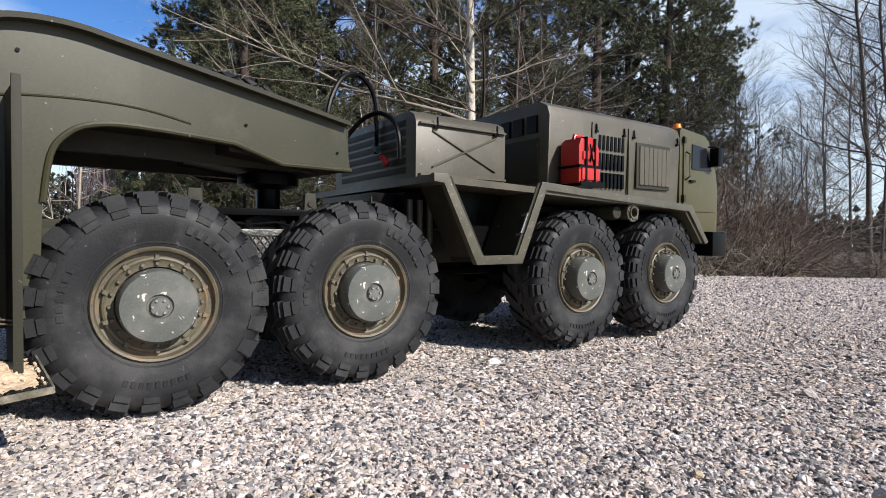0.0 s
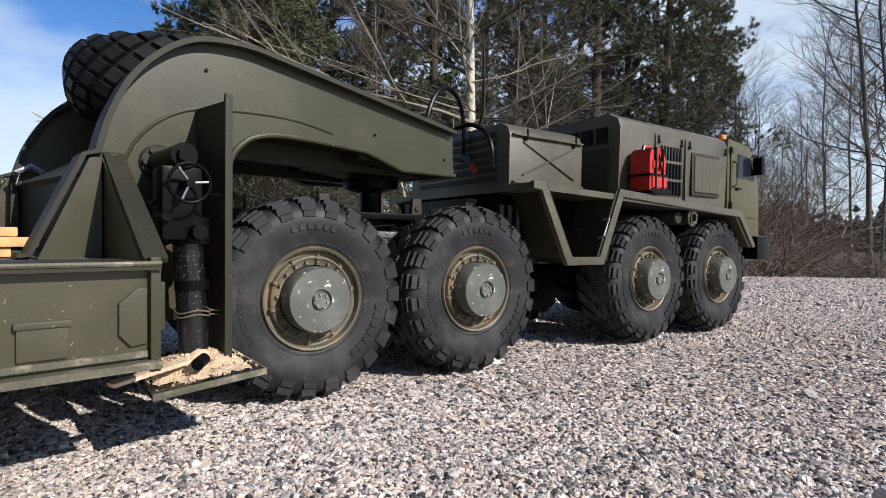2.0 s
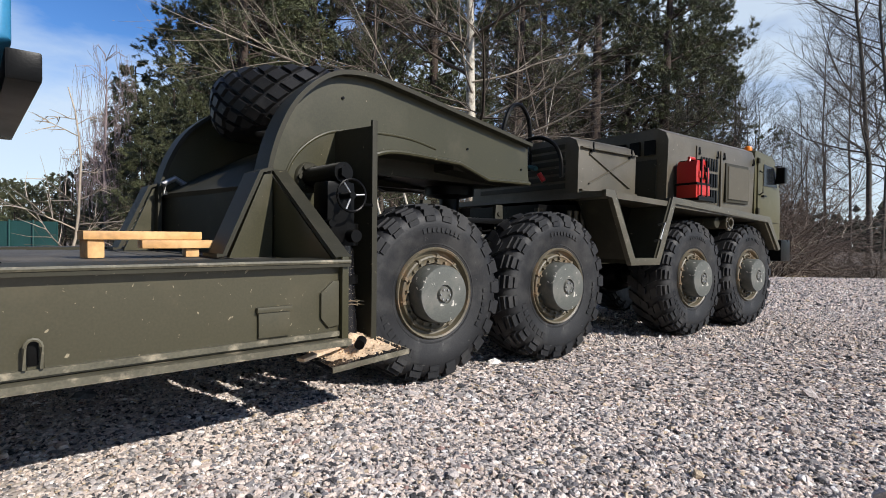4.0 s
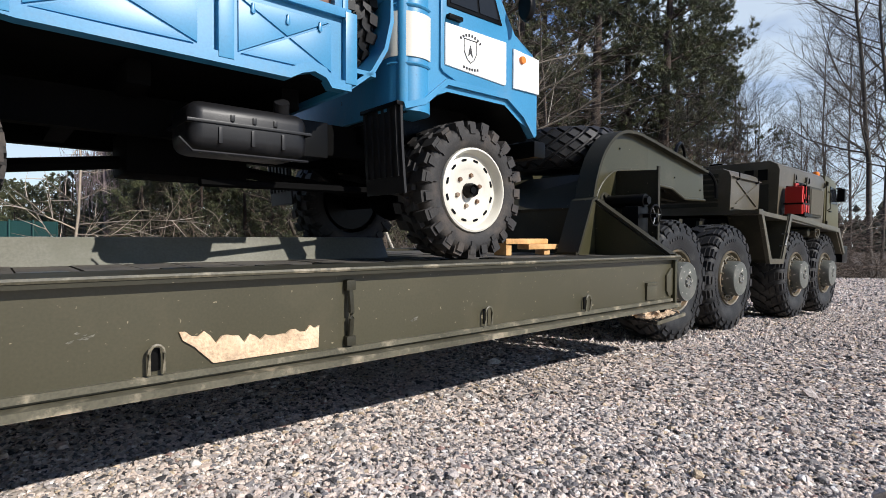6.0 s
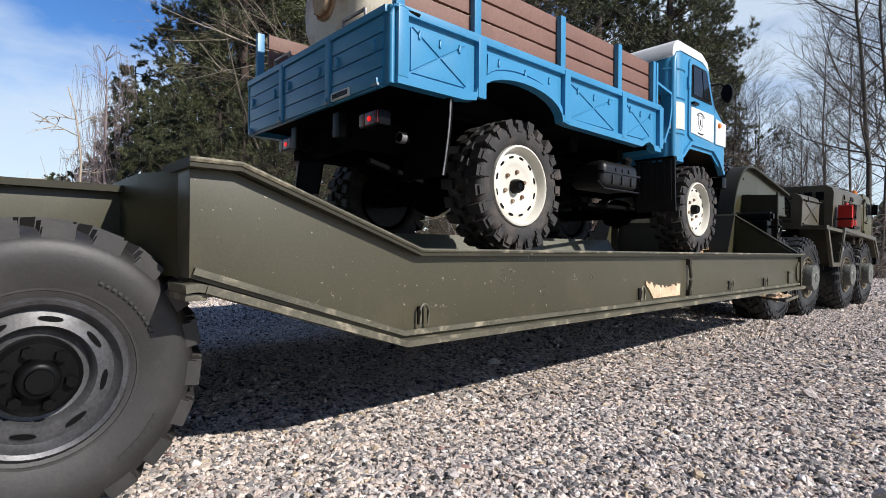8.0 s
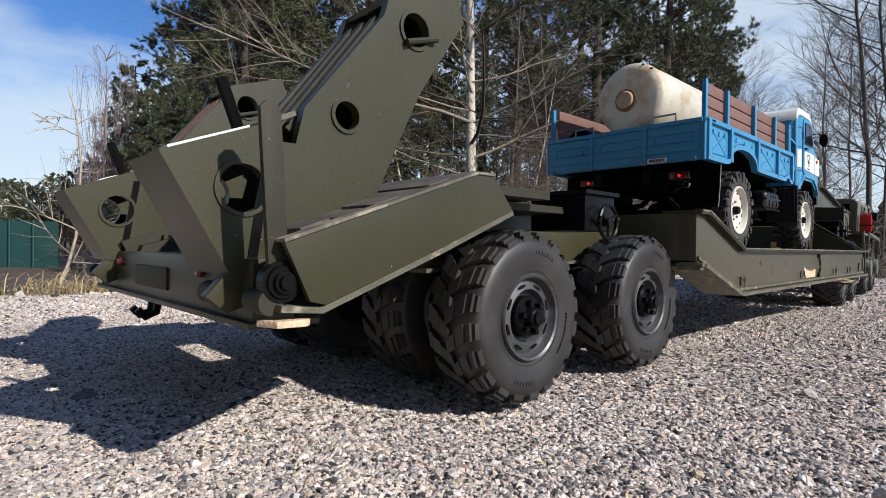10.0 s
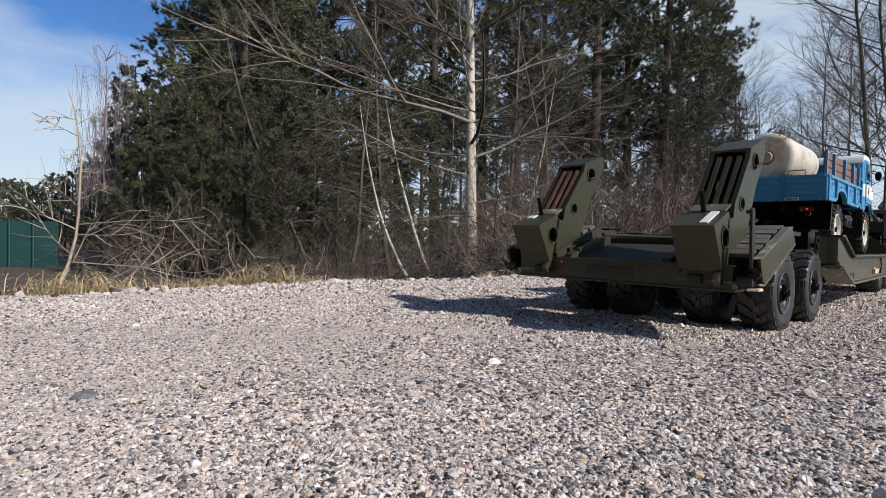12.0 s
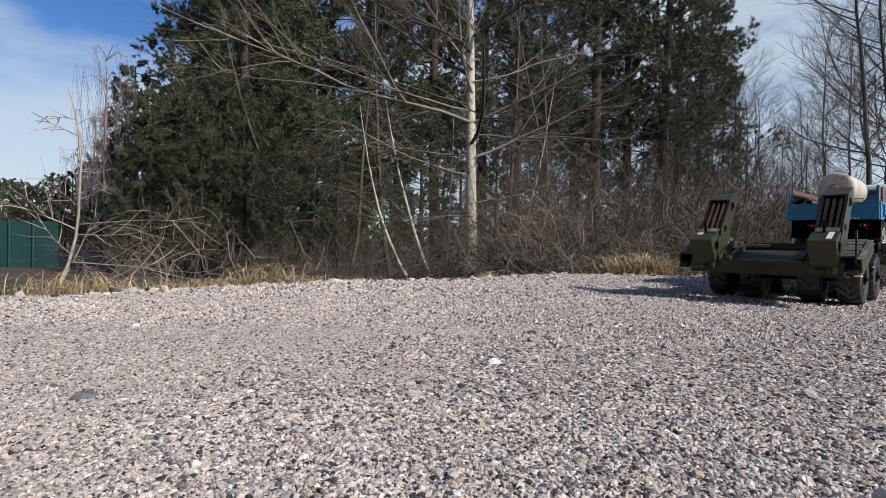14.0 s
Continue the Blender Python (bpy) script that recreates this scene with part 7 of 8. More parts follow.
                box(bm, x + 0.0002, x + 0.0016, ye - 0.0003, ye + 0.0003, z - 0.0009, z + 0.0009)
            p("emblem_bar", bm, INK, parent=cab)
        bm = bend(B(), [(-0.206, y, 0.335), (-0.192, y - 0.010 * s, 0.338), (-0.188, y - 0.014 * s, 0.330)], 0.0012, 6)
        m = Matrix.Translation((-0.188, y - 0.016 * s, 0.325))
        bm2 = turned(B(), [(0.0, -0.003), (0.0085, -0.003), (0.0095, 0.0), (0.0085, 0.003), (0.0, 0.003)], 20, (0, 0, 0), "x")
        bm2.transform(m @ Matrix.Diagonal((1, 0.8, 1.35, 1)))
        me = bpy.data.meshes.new("mirror_head")
        bm2.to_mesh(me)
        bm2.free()
        bm.from_mesh(me)
        bpy.data.meshes.remove(me)
        p("mirror", bm, BLACK, "round black wing mirror", parent=cab)
        # wheel arch lip
        lip = [(-0.162, 0.222), (-0.176, 0.238), (-0.196, 0.250), (-0.262, 0.250), (-0.283, 0.232), (-0.302, 0.226)]
        p("arch_liner", strip(B(), [(x, z - 0.0006) for x, z in lip], min(y + 0.0045 * s, y + 0.075 * s), max(y + 0.0045 * s, y + 0.075 * s), 0.002), BLACK, "black wheel arch liner", parent=cab)
        p("arch_lip", strip(B(), lip[::-1], min(y - 0.003 * s, y + 0.004 * s), max(y - 0.003 * s, y + 0.004 * s), 0.0045), BLUE, parent=cab)
    p("windscreen", wedge(B(), [(-0.211, 0.062, 0.352), (-0.211, flip(0.062), 0.352), (-0.190, flip(0.062), 0.307), (-0.190, 0.062, 0.307), (-0.207, 0.062, 0.354), (-0.207, flip(0.062), 0.354), (-0.186, flip(0.062), 0.309), (-0.186, 0.062, 0.309)]), GLASS_DARK, parent=cab)
    p("front_grille", box(B(), -0.1535, -0.1505, 0.10, 0.228, 0.236, 0.262, 0.001), BLACK, parent=cab)
    p("front_bumper", box(B(), -0.156, -0.141, 0.050, flip(0.050), 0.2060, 0.2210, 0.002), BLACK)
    bm = box(B(), -0.30, -0.165, 0.10, 0.228, 0.21, 0.25)
    p("engine_block", bm, BLACK)
    # spare wheel behind the cab in its bent holder
    bm = mud_tyre(0.047, 0.026)
    bm.transform(Matrix.Translation((-0.3425, 0.104, 0.293)) @ Matrix.Rotation(radians(-90), 4, "Z"))
    p("spare_tyre", bm, RUBBER, "spare tyre behind the cab")
    y = R0 + 0.001
    pts = [(-0.347, 0.310), (-0.312, 0.304), (-0.311, 0.285), (-0.316, 0.264), (-0.327, 0.246), (-0.345, 0.232)]
    p("spare_holder", strip(B(), pts[::-1], y, y + 0.03, 0.003), BLUE, "curved blue spare wheel holder")
    p("spare_holder", box(B(), -0.347, -0.326, y, y + 0.03, 0.2435, 0.2465), BLUE)
    first = lorry_wheel(root, -0.579, 0.0500, 0.1725)
    for x, yy, left in ((-0.229, 0.0500, False), (-0.579, flip(0.0500), True), (-0.229, flip(0.0500), True)):
        copy_part(first, root, (x, yy, 0.1725), left)
    return root


def build_tank():
    root = thing("water_tank", "cream cylindrical tank with rust streaks on the lorry bed", "tank", (-0.6, 0.158, 0.2385))
    R, zc = 0.0505, 0.3285
    prof = [(0.0, -0.7035), (0.020, -0.7035), (0.040, -0.7020), (0.0475, -0.6990), (0.0500, -0.6950), (R, -0.690), (R, -0.485), (0.0475, -0.478), (0.040, -0.474), (0.0, -0.472)]
    part("shell", turned(B(), prof, 56, (0, 0.158, zc), "x"), TANK_MAT, root)
    part("hatch", turned(B(), [(0.0, -0.7105), (0.0110, -0.7105), (0.0125, -0.709), (0.0125, -0.706), (0.0155, -0.706), (0.0165, -0.7045), (0.0165, -0.700)], 32, (0, 0.160, 0.3255), "x"), TANK_RUST, root, "rust-rimmed round hatch")
    bm = B()
    for k in range(12):
        a = k * math.tau / 12
        rod(bm, (-0.7045, 0.160 + 0.0145 * math.cos(a), 0.3255 + 0.0145 * math.sin(a)), (-0.7075, 0.160 + 0.0145 * math.cos(a), 0.3255 + 0.0145 * math.sin(a)), 0.0012, seg=6)
    turned(bm, [(0.0127, -0.7068), (0.0148, -0.7068), (0.0148, -0.7058), (0.0127, -0.7058)], 32, (0, 0.160, 0.3255), "x")
    part("bolt_rim", bm, RUST, root)
    bm = B()
    for x in (-0.665, -0.52):
        slab(bm, [(0.115, 0.2385), (0.201, 0.2385), (0.195, 0.290), (0.178, 0.2815), (0.158, 0.279), (0.138, 0.2815), (0.121, 0.290)], x, x + 0.012, "x")
    part("cradle", bm, RUST, root)
    bm = B()
    for a in (2.0, 2.3):
        rod(bm, (-0.70, 0.158 + 0.048 * math.cos(a), zc + 0.048 * math.sin(a)), (-0.68, 0.158 + 0.0505 * math.cos(a), zc + 0.0505 * math.sin(a)), 0.0015, seg=6)
    part("pipe_fitting", bm, BLACK, root)
    return root


def build_hose_coil():
    root = thing("hose_coil", "coiled black hose on the lorry bed", "hose", (-0.69, 0.245, 0.2385))
    pts = []
    for k in range(90):
        a = k * math.tau / 22
        pts.append((-0.675 + 0.010 * math.sin(a * 0.31), 0.246 + 0.022 * math.cos(a), 0.272 + 0.024 * math.sin(a)))
    part("coil", bend(B(), pts, 0.005, 8), BLACK, root)
    return root


def build_blocks():
    out = []
    for label, x, y, z, ang, sx, sy, sz, name in (("pale pine board lying on packing blocks", -0.078, 0.133, 0.1270, 3, 0.074, 0.018, 0.0058, "wooden_board"), ("orange-brown board end under a pine board", -0.056, 0.127, 0.1210, -3, 0.050, 0.018, 0.0058, "wooden_board"),
                                                  ("tall wooden packing piece under a board", -0.108, 0.133, 0.1148, 8, 0.010, 0.016, 0.0120, "wooden_block"), ("small wooden packing piece under a board", -0.048, 0.128, 0.1148, -6, 0.009, 0.015, 0.0060, "wooden_block")):
        root = thing(name, label, "wood", (x, y, z))
        m = Matrix.Translation((x, y, z)) @ Matrix.Rotation(radians(ang), 4, "Z")
        bm = box(B(), -sx / 2, sx / 2, -sy / 2, sy / 2, 0, sz, 0.0012, m)
        part("timber", bm, PLANK, root)
        out.append(root)
    return out


truck, truck_wheels = build_truck()
can = build_can()
trailer, trailer_wheels = build_trailer()
spares = [spare_tyre("spare_tyre", "big black diamond-tread tyre lying on the gooseneck", 0.070, TC, 0.2500, 0.078, 0.052, -3),
          spare_tyre("spare_tyre", "second black tyre lying further along the gooseneck", 0.215, TC, 0.2440, 0.070, 0.046, 9)]
lorry = build_lorry()
tank = build_tank()
coil = build_hose_coil()
blocks = build_blocks()

# ---- ground ----
def yard_edge(x):
    """How deep the gravel yard reaches."""
    return min(2.05, 1.64 + max(-1.1, x))


def ground_height(x, y):
    """Level yard that dips a little towards the track and falls away past its far edge, with small unevenness."""
    d = max(0.0, y - yard_edge(x))
    k = max(0.0, min(1.0, (0.707 * (x + y) - 0.72) / 0.58))
    dip = 0.0158 * k * k * (3 - 2 * k)
    return 0.0005 - dip - 0.062 * min(d, 7.0) + 0.006 * noise.noise(Vector((x * 1.3, y * 1.3, 0))) * min(1, d)


def build_ground():
    xs = sorted({round(v, 3) for v in list(np.arange(-6, 6.01, 0.125)) + [-400, -150, -60, -30, -16, -10, -8, 8, 10, 16, 30, 60, 150, 400]})
    ys = sorted({round(v, 3) for v in list(np.arange(-1.0, 8.01, 0.125)) + [-400, -100, -30, -8, -3, 10, 13, 17, 22, 30, 60, 150, 400]})
    verts = [(x, y, ground_height(x, y)) for y in ys for x in xs]
    nx = len(xs)
    faces = [(j * nx + i, j * nx + i + 1, (j + 1) * nx + i + 1, (j + 1) * nx + i) for j in range(len(ys) - 1) for i in range(nx - 1)]
    me = bpy.data.meshes.new("ground")
    me.from_pydata(verts, [], faces)
    me.materials.append(GROUND)
    return tagged(new("ground", me), "pale gravel yard that ends in brown leaf litter", "ground", kind="structure")


def mesh_stuff(name, verts, faces, material, label, category, smooth=False, kind="stuff"):
    me = bpy.data.meshes.new(name)
    verts, faces = np.asarray(verts, dtype=np.float32), np.asarray(faces, dtype=np.int32)
    k = faces.shape[1]
    me.vertices.add(len(verts))
    me.vertices.foreach_set("co", verts.ravel())
    me.loops.add(faces.size)
    me.loops.foreach_set("vertex_index", faces.ravel())
    me.polygons.add(len(faces))
    me.polygons.foreach_set("loop_start", np.arange(0, faces.size, k, dtype=np.int32))
    me.polygons.foreach_set("use_smooth", np.full(len(faces), smooth))
    me.update(calc_edges=True)
    me.materials.append(material)
    return tagged(new(name, me), label, category, kind=kind)


def ico():
    bm = bmesh.new()
    bmesh.ops.create_icosphere(bm, subdivisions=1, radius=1)
    v = np.array([p.co[:] for p in bm.verts])
    f = np.array([[q.index for q in p.verts] for p in bm.faces])
    bm.free()
    return v, f


ICO_V, ICO_F = ico()
OCT_V = np.array([(1, 0, 0), (-1, 0, 0), (0, 1, 0), (0, -1, 0), (0, 0, 1), (0, 0, -1)], float)
OCT_F = np.array([(0, 2, 4), (2, 1, 4), (1, 3, 4), (3, 0, 4), (2, 0, 5), (1, 2, 5), (3, 1, 5), (0, 3, 5)])


# a rough block: crushed stone with eight corners
BLOCK_V = np.array([(x, y, z) for x in (-0.62, 0.62) for y in (-0.62, 0.62) for z in (-0.62, 0.62)])
BLOCK_F = np.array([(0, 1, 3), (0, 3, 2), (4, 6, 7), (4, 7, 5), (0, 4, 5), (0, 5, 1), (2, 3, 7), (2, 7, 6), (0, 2, 6), (0, 6, 4), (1, 5, 7), (1, 7, 3)])


def scatter_stones(rng, px, py, size, sink=0.25, flat=0.55, form=None):
    """Crushed stones: jittered twenty-sided lumps, pressed into the ground."""
    lump, lump_f = form or (ICO_V, ICO_F)
    n = len(px)
    v = lump[None] * (1 + rng.uniform(-0.45, 0.36, (n, len(lump), 1)))
    v = v * np.stack([rng.uniform(0.75, 1.35, n), rng.uniform(0.55, 1.0, n), rng.uniform(0.6, 1.2, n) * flat], 1)[:, None]
    a, b = rng.uniform(0, math.tau, n), rng.normal(0, 0.35, n)
    cb, sb = np.cos(b)[:, None], np.sin(b)[:, None]
    y, z = v[..., 1] * cb - v[..., 2] * sb, v[..., 1] * sb + v[..., 2] * cb
    ca, sa = np.cos(a)[:, None], np.sin(a)[:, None]
    x, y = v[..., 0] * ca - y * sa, v[..., 0] * sa + y * ca
    s = (size / 2)[:, None]
    g = np.array([ground_height(p, q) for p, q in zip(px, py)])
    out = np.stack([px[:, None] + x * s, py[:, None] + y * s, g[:, None] + z * s + (size * flat * (0.5 - sink))[:, None]], -1)
    f = lump_f[None] + (np.arange(n) * len(lump))[:, None, None]
    return out.reshape(-1, 3), f.reshape(-1, 3)


SAND_PATCHES = ((-0.23, 0.58, 0.17, 0.085), (-0.27, 0.36, 0.12, 0.05), (0.03, 0.64, 0.13, 0.035), (-0.06, 0.43, 0.07, 0.03), (-0.55, 0.95, 0.20, 0.05), (0.02, 0.29, 0.05, 0.015))


def sandiness(x, y):
    """Where fine grit lies over the stones: wheel-worn patches, a hand to a metre across."""
    worn = sum(math.exp(-((x - cx) / rx) ** 2 - ((y - cy) / ry) ** 2) for cx, cy, rx, ry in SAND_PATCHES)
    return 0.28 + 0.30 * max(0.0, min(1.0, (0.02 - x) / 0.25)) * max(0.0, min(1.0, (0.95 - y) / 0.3)) + 0.75 * worn + 0.46 * noise.noise(Vector((x * 5.1 + 3.1, y * 5.5, 0.3))) + 0.16 * noise.noise(Vector((x * 15, y * 12, 7.3)))


def build_gravel():
    rng = np.random.default_rng(3)
    for name, y0, y1, n, lo, hi, form, label in (("gravel", 0.17, 0.36, 56000, 0.0009, 0.0054, (ICO_V, ICO_F), "crushed grey, white and tan stones of the yard"),
                                                 ("gravel", 0.36, 0.56, 52000, 0.0011, 0.0062, (BLOCK_V, BLOCK_F), "crushed grey and tan stones further off"),
                                                 ("gravel", 0.56, 1.05, 72000, 0.0016, 0.0072, (OCT_V, OCT_F), "crushed stones across the yard"),
                                                 ("gravel", 1.05, 2.3, 62000, 0.0036, 0.0105, (OCT_V, OCT_F), "far gravel of the yard")):
        u = rng.uniform(0, 1, n * 2)
        y = np.sqrt(y0 ** 2 + u * (y1 ** 2 - y0 ** 2))
        x = rng.uniform(-0.92, 0.92, n * 2) * (y + 0.02)
        dens = np.array([1 - max(0, min(0.62, (sandiness(a, b) - 0.34) * 1.2)) for a, b in zip(x, y)])
        edge = y < np.minimum(2.05, 1.64 + x) + 0.03 + rng.normal(0, 0.03, n * 2)
        keep = (rng.uniform(0, 1, n * 2) < dens) & edge
        x, y = x[keep][:n], y[keep][:n]
        size = lo + (hi - lo) * rng.beta(1.0, 3.4, len(x))
        size = size * np.array([1 - 0.38 * max(0, min(1, (sandiness(a, b) - 0.45) * 1.6)) for a, b in zip(x, y)])
        v, f = scatter_stones(rng, x, y, size * 1.15, 0.36, 0.9 if form[0] is OCT_V else 0.66, form)
        mesh_stuff(name, v, f, STONES, label, "gravel")
    # fine grit between them
    n = 110000
    y = np.sqrt(rng.uniform(0.18 ** 2, 0.95 ** 2, n))
    x = rng.uniform(-0.92, 0.92, n) * (y + 0.02)
    keep = rng.uniform(0, 1, n) < np.array([1 - max(0, min(0.45, (sandiness(a, b) - 0.40) * 0.9)) for a, b in zip(x, y)])
    x, y = x[keep], y[keep]
    n = len(x)
    v, f = scatter_stones(rng, x, y, 0.0009 + 0.0020 * rng.beta(1.2, 3, n) + 0.0008 * y, 0.25, 0.8, (OCT_V, OCT_F))
    mesh_stuff("grit", v, f, STONES, "fine grit between the stones", "gravel")
    # larger lone stones
    n = 420
    y = np.sqrt(rng.uniform(0.2 ** 2, 2.2 ** 2, n))
    x = rng.uniform(-0.9, 0.9, n) * y
    v, f = scatter_stones(rng, x, y, 0.007 + 0.009 * rng.beta(1, 3, n), 0.36, 0.55)
    mesh_stuff("gravel", v, f, STONES, "larger loose stones on the gravel", "gravel")
    px = np.array([0.262, 0.200, 0.166, 0.155, 0.118, -0.115, 0.285, -0.190])
    py = np.array([0.380, 0.305, 0.244, 0.330, 0.245, 0.250, 0.330, 0.268])
    v, f = scatter_stones(rng, px, py, np.array([0.0120, 0.0100, 0.0070, 0.0080, 0.0075, 0.0080, 0.0085, 0.0075]), 0.22, 0.7)
    mesh_stuff("gravel", v, f, STONES, "handful of bigger stones in front", "gravel")
    # pebbles along the far edge of the yard
    n = 240
    x = rng.uniform(-1.0, 1.25, n)
    y = np.minimum(2.05, 1.64 + np.maximum(x, -1.1)) + rng.normal(0.02, 0.05, n)
    v, f = scatter_stones(rng, x, y, 0.01 + 0.03 * rng.beta(1, 4, n), 0.3, 0.6)
    mesh_stuff("pebbles", v, f, STONES, "pale pebbles along the edge of the yard", "stones")


# ---- plants ----
class Wood:
    """Gathers tapered twigs as thin tubes."""
    def __init__(self, rng):
        self.v, self.f, self.n, self.rng, self.tips = [], [], 0, rng, []

    def tube(self, pts, radii, seg):
        base = self.n
        for i, p in enumerate(pts):
            d = (pts[min(i + 1, len(pts) - 1)] - pts[max(i - 1, 0)])
            d = d / (np.linalg.norm(d) + 1e-9)
            s = np.cross(d, (0.3, 0.9, 0.2) if abs(d[2]) > 0.9 else (0, 0, 1))
            s = s / (np.linalg.norm(s) + 1e-9)
            t = np.cross(d, s)
            for k in range(seg):
                a = k * math.tau / seg
                self.v.append(p + radii[i] * (math.cos(a) * s + math.sin(a) * t))
        for i in range(len(pts) - 1):
            for k in range(seg):
                self.f.append((base + i * seg + k, base + i * seg + (k + 1) % seg, base + (i + 1) * seg + (k + 1) % seg, base + (i + 1) * seg + k))
        self.n += len(pts) * seg

    def grow(self, p, d, length, r, level, kids, spread, lift, wob=0.12, steps=5, taper=0.25, seg=None):
        rng = self.rng
        pts, rad = [np.array(p, float)], [r]
        d = np.array(d, float) / np.linalg.norm(d)
        dirs = [d]
        for i in range(steps):
            d = d + rng.normal(0, wob, 3) + np.array((0, 0, lift * 0.12))
            d = d / np.linalg.norm(d)
            pts.append(pts[-1] + d * length / steps)
            rad.append(r * (1 - (1 - taper) * (i + 1) / steps))
            dirs.append(d)
        self.tube(pts, rad, seg or (6 if level > 2 else (4 if level > 1 else 3)))
        if level == 0:
            self.tips.append((pts[-1], dirs[-1]))
            return
        for k in range(kids[0]):
            t = rng.uniform(0.18, 1.0)
            i = min(steps - 1, int(t * steps))
            q = pts[i] + (pts[i + 1] - pts[i]) * (t * steps - i)
            side = rng.normal(0, 1, 3)
            side -= side.dot(dirs[i]) * dirs[i]
            side /= np.linalg.norm(side) + 1e-9
            a = spread * rng.uniform(0.6, 1.3)
            nd = dirs[i] * math.cos(a) + side * math.sin(a)
            self.grow(q, nd, length * rng.uniform(0.35, 0.62) * (1.15 - 0.5 * t), max(r * 0.45 * (1.1 - 0.5 * t), 0.0012), level - 1, kids[1:] or (4,), spread, lift, wob * 1.1, max(3, steps - 1), taper)


def wood_part(name, w, material, parent, label="", tagkind=""):
    me = bpy.data.meshes.new(name)
    me.from_pydata([tuple(p) for p in w.v], [], w.f)
    me.polygons.foreach_set("use_smooth", [True] * len(me.polygons))
    me.materials.append(material)
    ob = new(name, me)
    ob.parent = parent
    if label:
        ob["label"] = label
    return ob


def bare_tree(seed, h, r, kids, spread=0.7, lift=0.5, level=3, material=None, label="bare grey deciduous tree", wob=0.06, lean=(0, 0), name="bare_tree"):
    rng = np.random.default_rng(seed)
    root = thing(name, label, "tree")
    trunk, crown = Wood(rng), Wood(rng)
    pts, rad, d = [np.zeros(3)], [r], np.array((lean[0], lean[1], 1.0))
    n = 12
    for i in range(n):
        d = d + np.array((*rng.normal(0, wob, 2), 0.1))
        d /= np.linalg.norm(d)
        pts.append(pts[-1] + d * h / n)
        rad.append(r * (1 - 0.85 * (i + 1) / n))
    trunk.tube(pts, rad, 9)
    for k in range(kids[0]):
        t = rng.uniform(0.2, 1.0)
        i = min(n - 1, int(t * n))
        q = pts[i] + (pts[i + 1] - pts[i]) * (t * n - i)
        a = rng.uniform(0, math.tau)
        up = 0.5 + 0.5 * lift
        nd = np.array((math.cos(a), math.sin(a), up * rng.uniform(0.4, 1.3)))
        crown.grow(q, nd, h * rng.uniform(0.18, 0.36) * (1.25 - 0.7 * t), max(r * 0.36 * (1.1 - 0.7 * t), 0.004), level - 1, kids[1:], spread, lift)
    wood_part("trunk", trunk, material or TWIG_GREY, root)
    tagged(wood_part("crown", crown, material or TWIG_GREY, root), kind="stuff")
    return root


def needle_tufts(rng, tips, n_needles, length, width):
    """Bunches of needles at the ends of twigs."""
    t = len(tips)
    p = np.array([a for a, _ in tips])[:, None]
    d = np.array([b for _, b in tips])[:, None]
    nd = d * 0.75 + rng.normal(0, 0.62, (t, n_needles, 3))
    nd /= np.linalg.norm(nd, axis=2, keepdims=True)
    side = np.cross(nd, rng.normal(0, 1, (t, n_needles, 3)))
    side /= np.linalg.norm(side, axis=2, keepdims=True) + 1e-9
    start = p + rng.normal(0, 0.12, (t, n_needles, 3)) * length
    ln = length * rng.uniform(0.6, 1.2, (t, n_needles, 1))
    v = np.stack([start - side * width / 2, start + side * width / 2, start + nd * ln], 2).reshape(-1, 3)
    return v, np.arange(len(v)).reshape(-1, 3)


def pine(seed, h, r, start, spread, n_branch, label):
    rng = np.random.default_rng(seed)
    root = thing("pine_tree", label, "tree")
    trunk, wood = Wood(rng), Wood(rng)
    pts, rad, d = [np.zeros(3)], [r], np.array((0.0, 0.0, 1.0))
    n = 12
    for i in range(n):
        d = d + np.array((*rng.normal(0, 0.02, 2), 0.1))
        d /= np.linalg.norm(d)
        pts.append(pts[-1] + d * h / n)
        rad.append(r * (1 - 0.8 * (i + 1) / n))
    trunk.tube(pts, rad, 10)
    tips = []
    for k in range(n_branch):
        t = start + (1 - start) * (k + rng.uniform(0, 1)) / n_branch
        i = min(n - 1, int(t * n))
        q = pts[i] + (pts[i + 1] - pts[i]) * (t * n - i)
        a = rng.uniform(0, math.tau)
        w = Wood(rng)
        ln = spread * (1.12 - 0.75 * t) * rng.uniform(0.65, 1.15)
        w.grow(q, (math.cos(a), math.sin(a), rng.uniform(-0.05, 0.5)), ln, r * 0.16, 2, (6, 5), 0.7, 0.6, 0.1, 4)
        off = wood.n
        wood.v += w.v
        wood.f += [tuple(j + off for j in f) for f in w.f]
        wood.n += w.n
        tips += w.tips
    wood_part("trunk", trunk, BARK, root, "reddish brown pine trunk")
    tagged(wood_part("bough", wood, BARK, root), kind="stuff")
    more = []
    for p, dd in tips:
        more += [(p - dd * 0.10 * j + rng.normal(0, 0.02, 3), dd + rng.normal(0, 0.25, 3)) for j in range(2)]
    v, f = needle_tufts(rng, more, 17, 0.105, 0.019)
    me = bpy.data.meshes.new("crown")
    me.from_pydata(v.tolist(), [], f.tolist())
    me.materials.append(NEEDLE)
    ob = new("crown", me)
    ob.parent = root
    tagged(ob, "dark green needle bunches", kind="stuff")
    return root


def at(px, depth, drop=0.0):
    """A place in the wood: across by bearing, at a depth from the camera."""
    x = (px - 784) / 951 * depth
    return x, depth, ground_height(x, depth) - drop


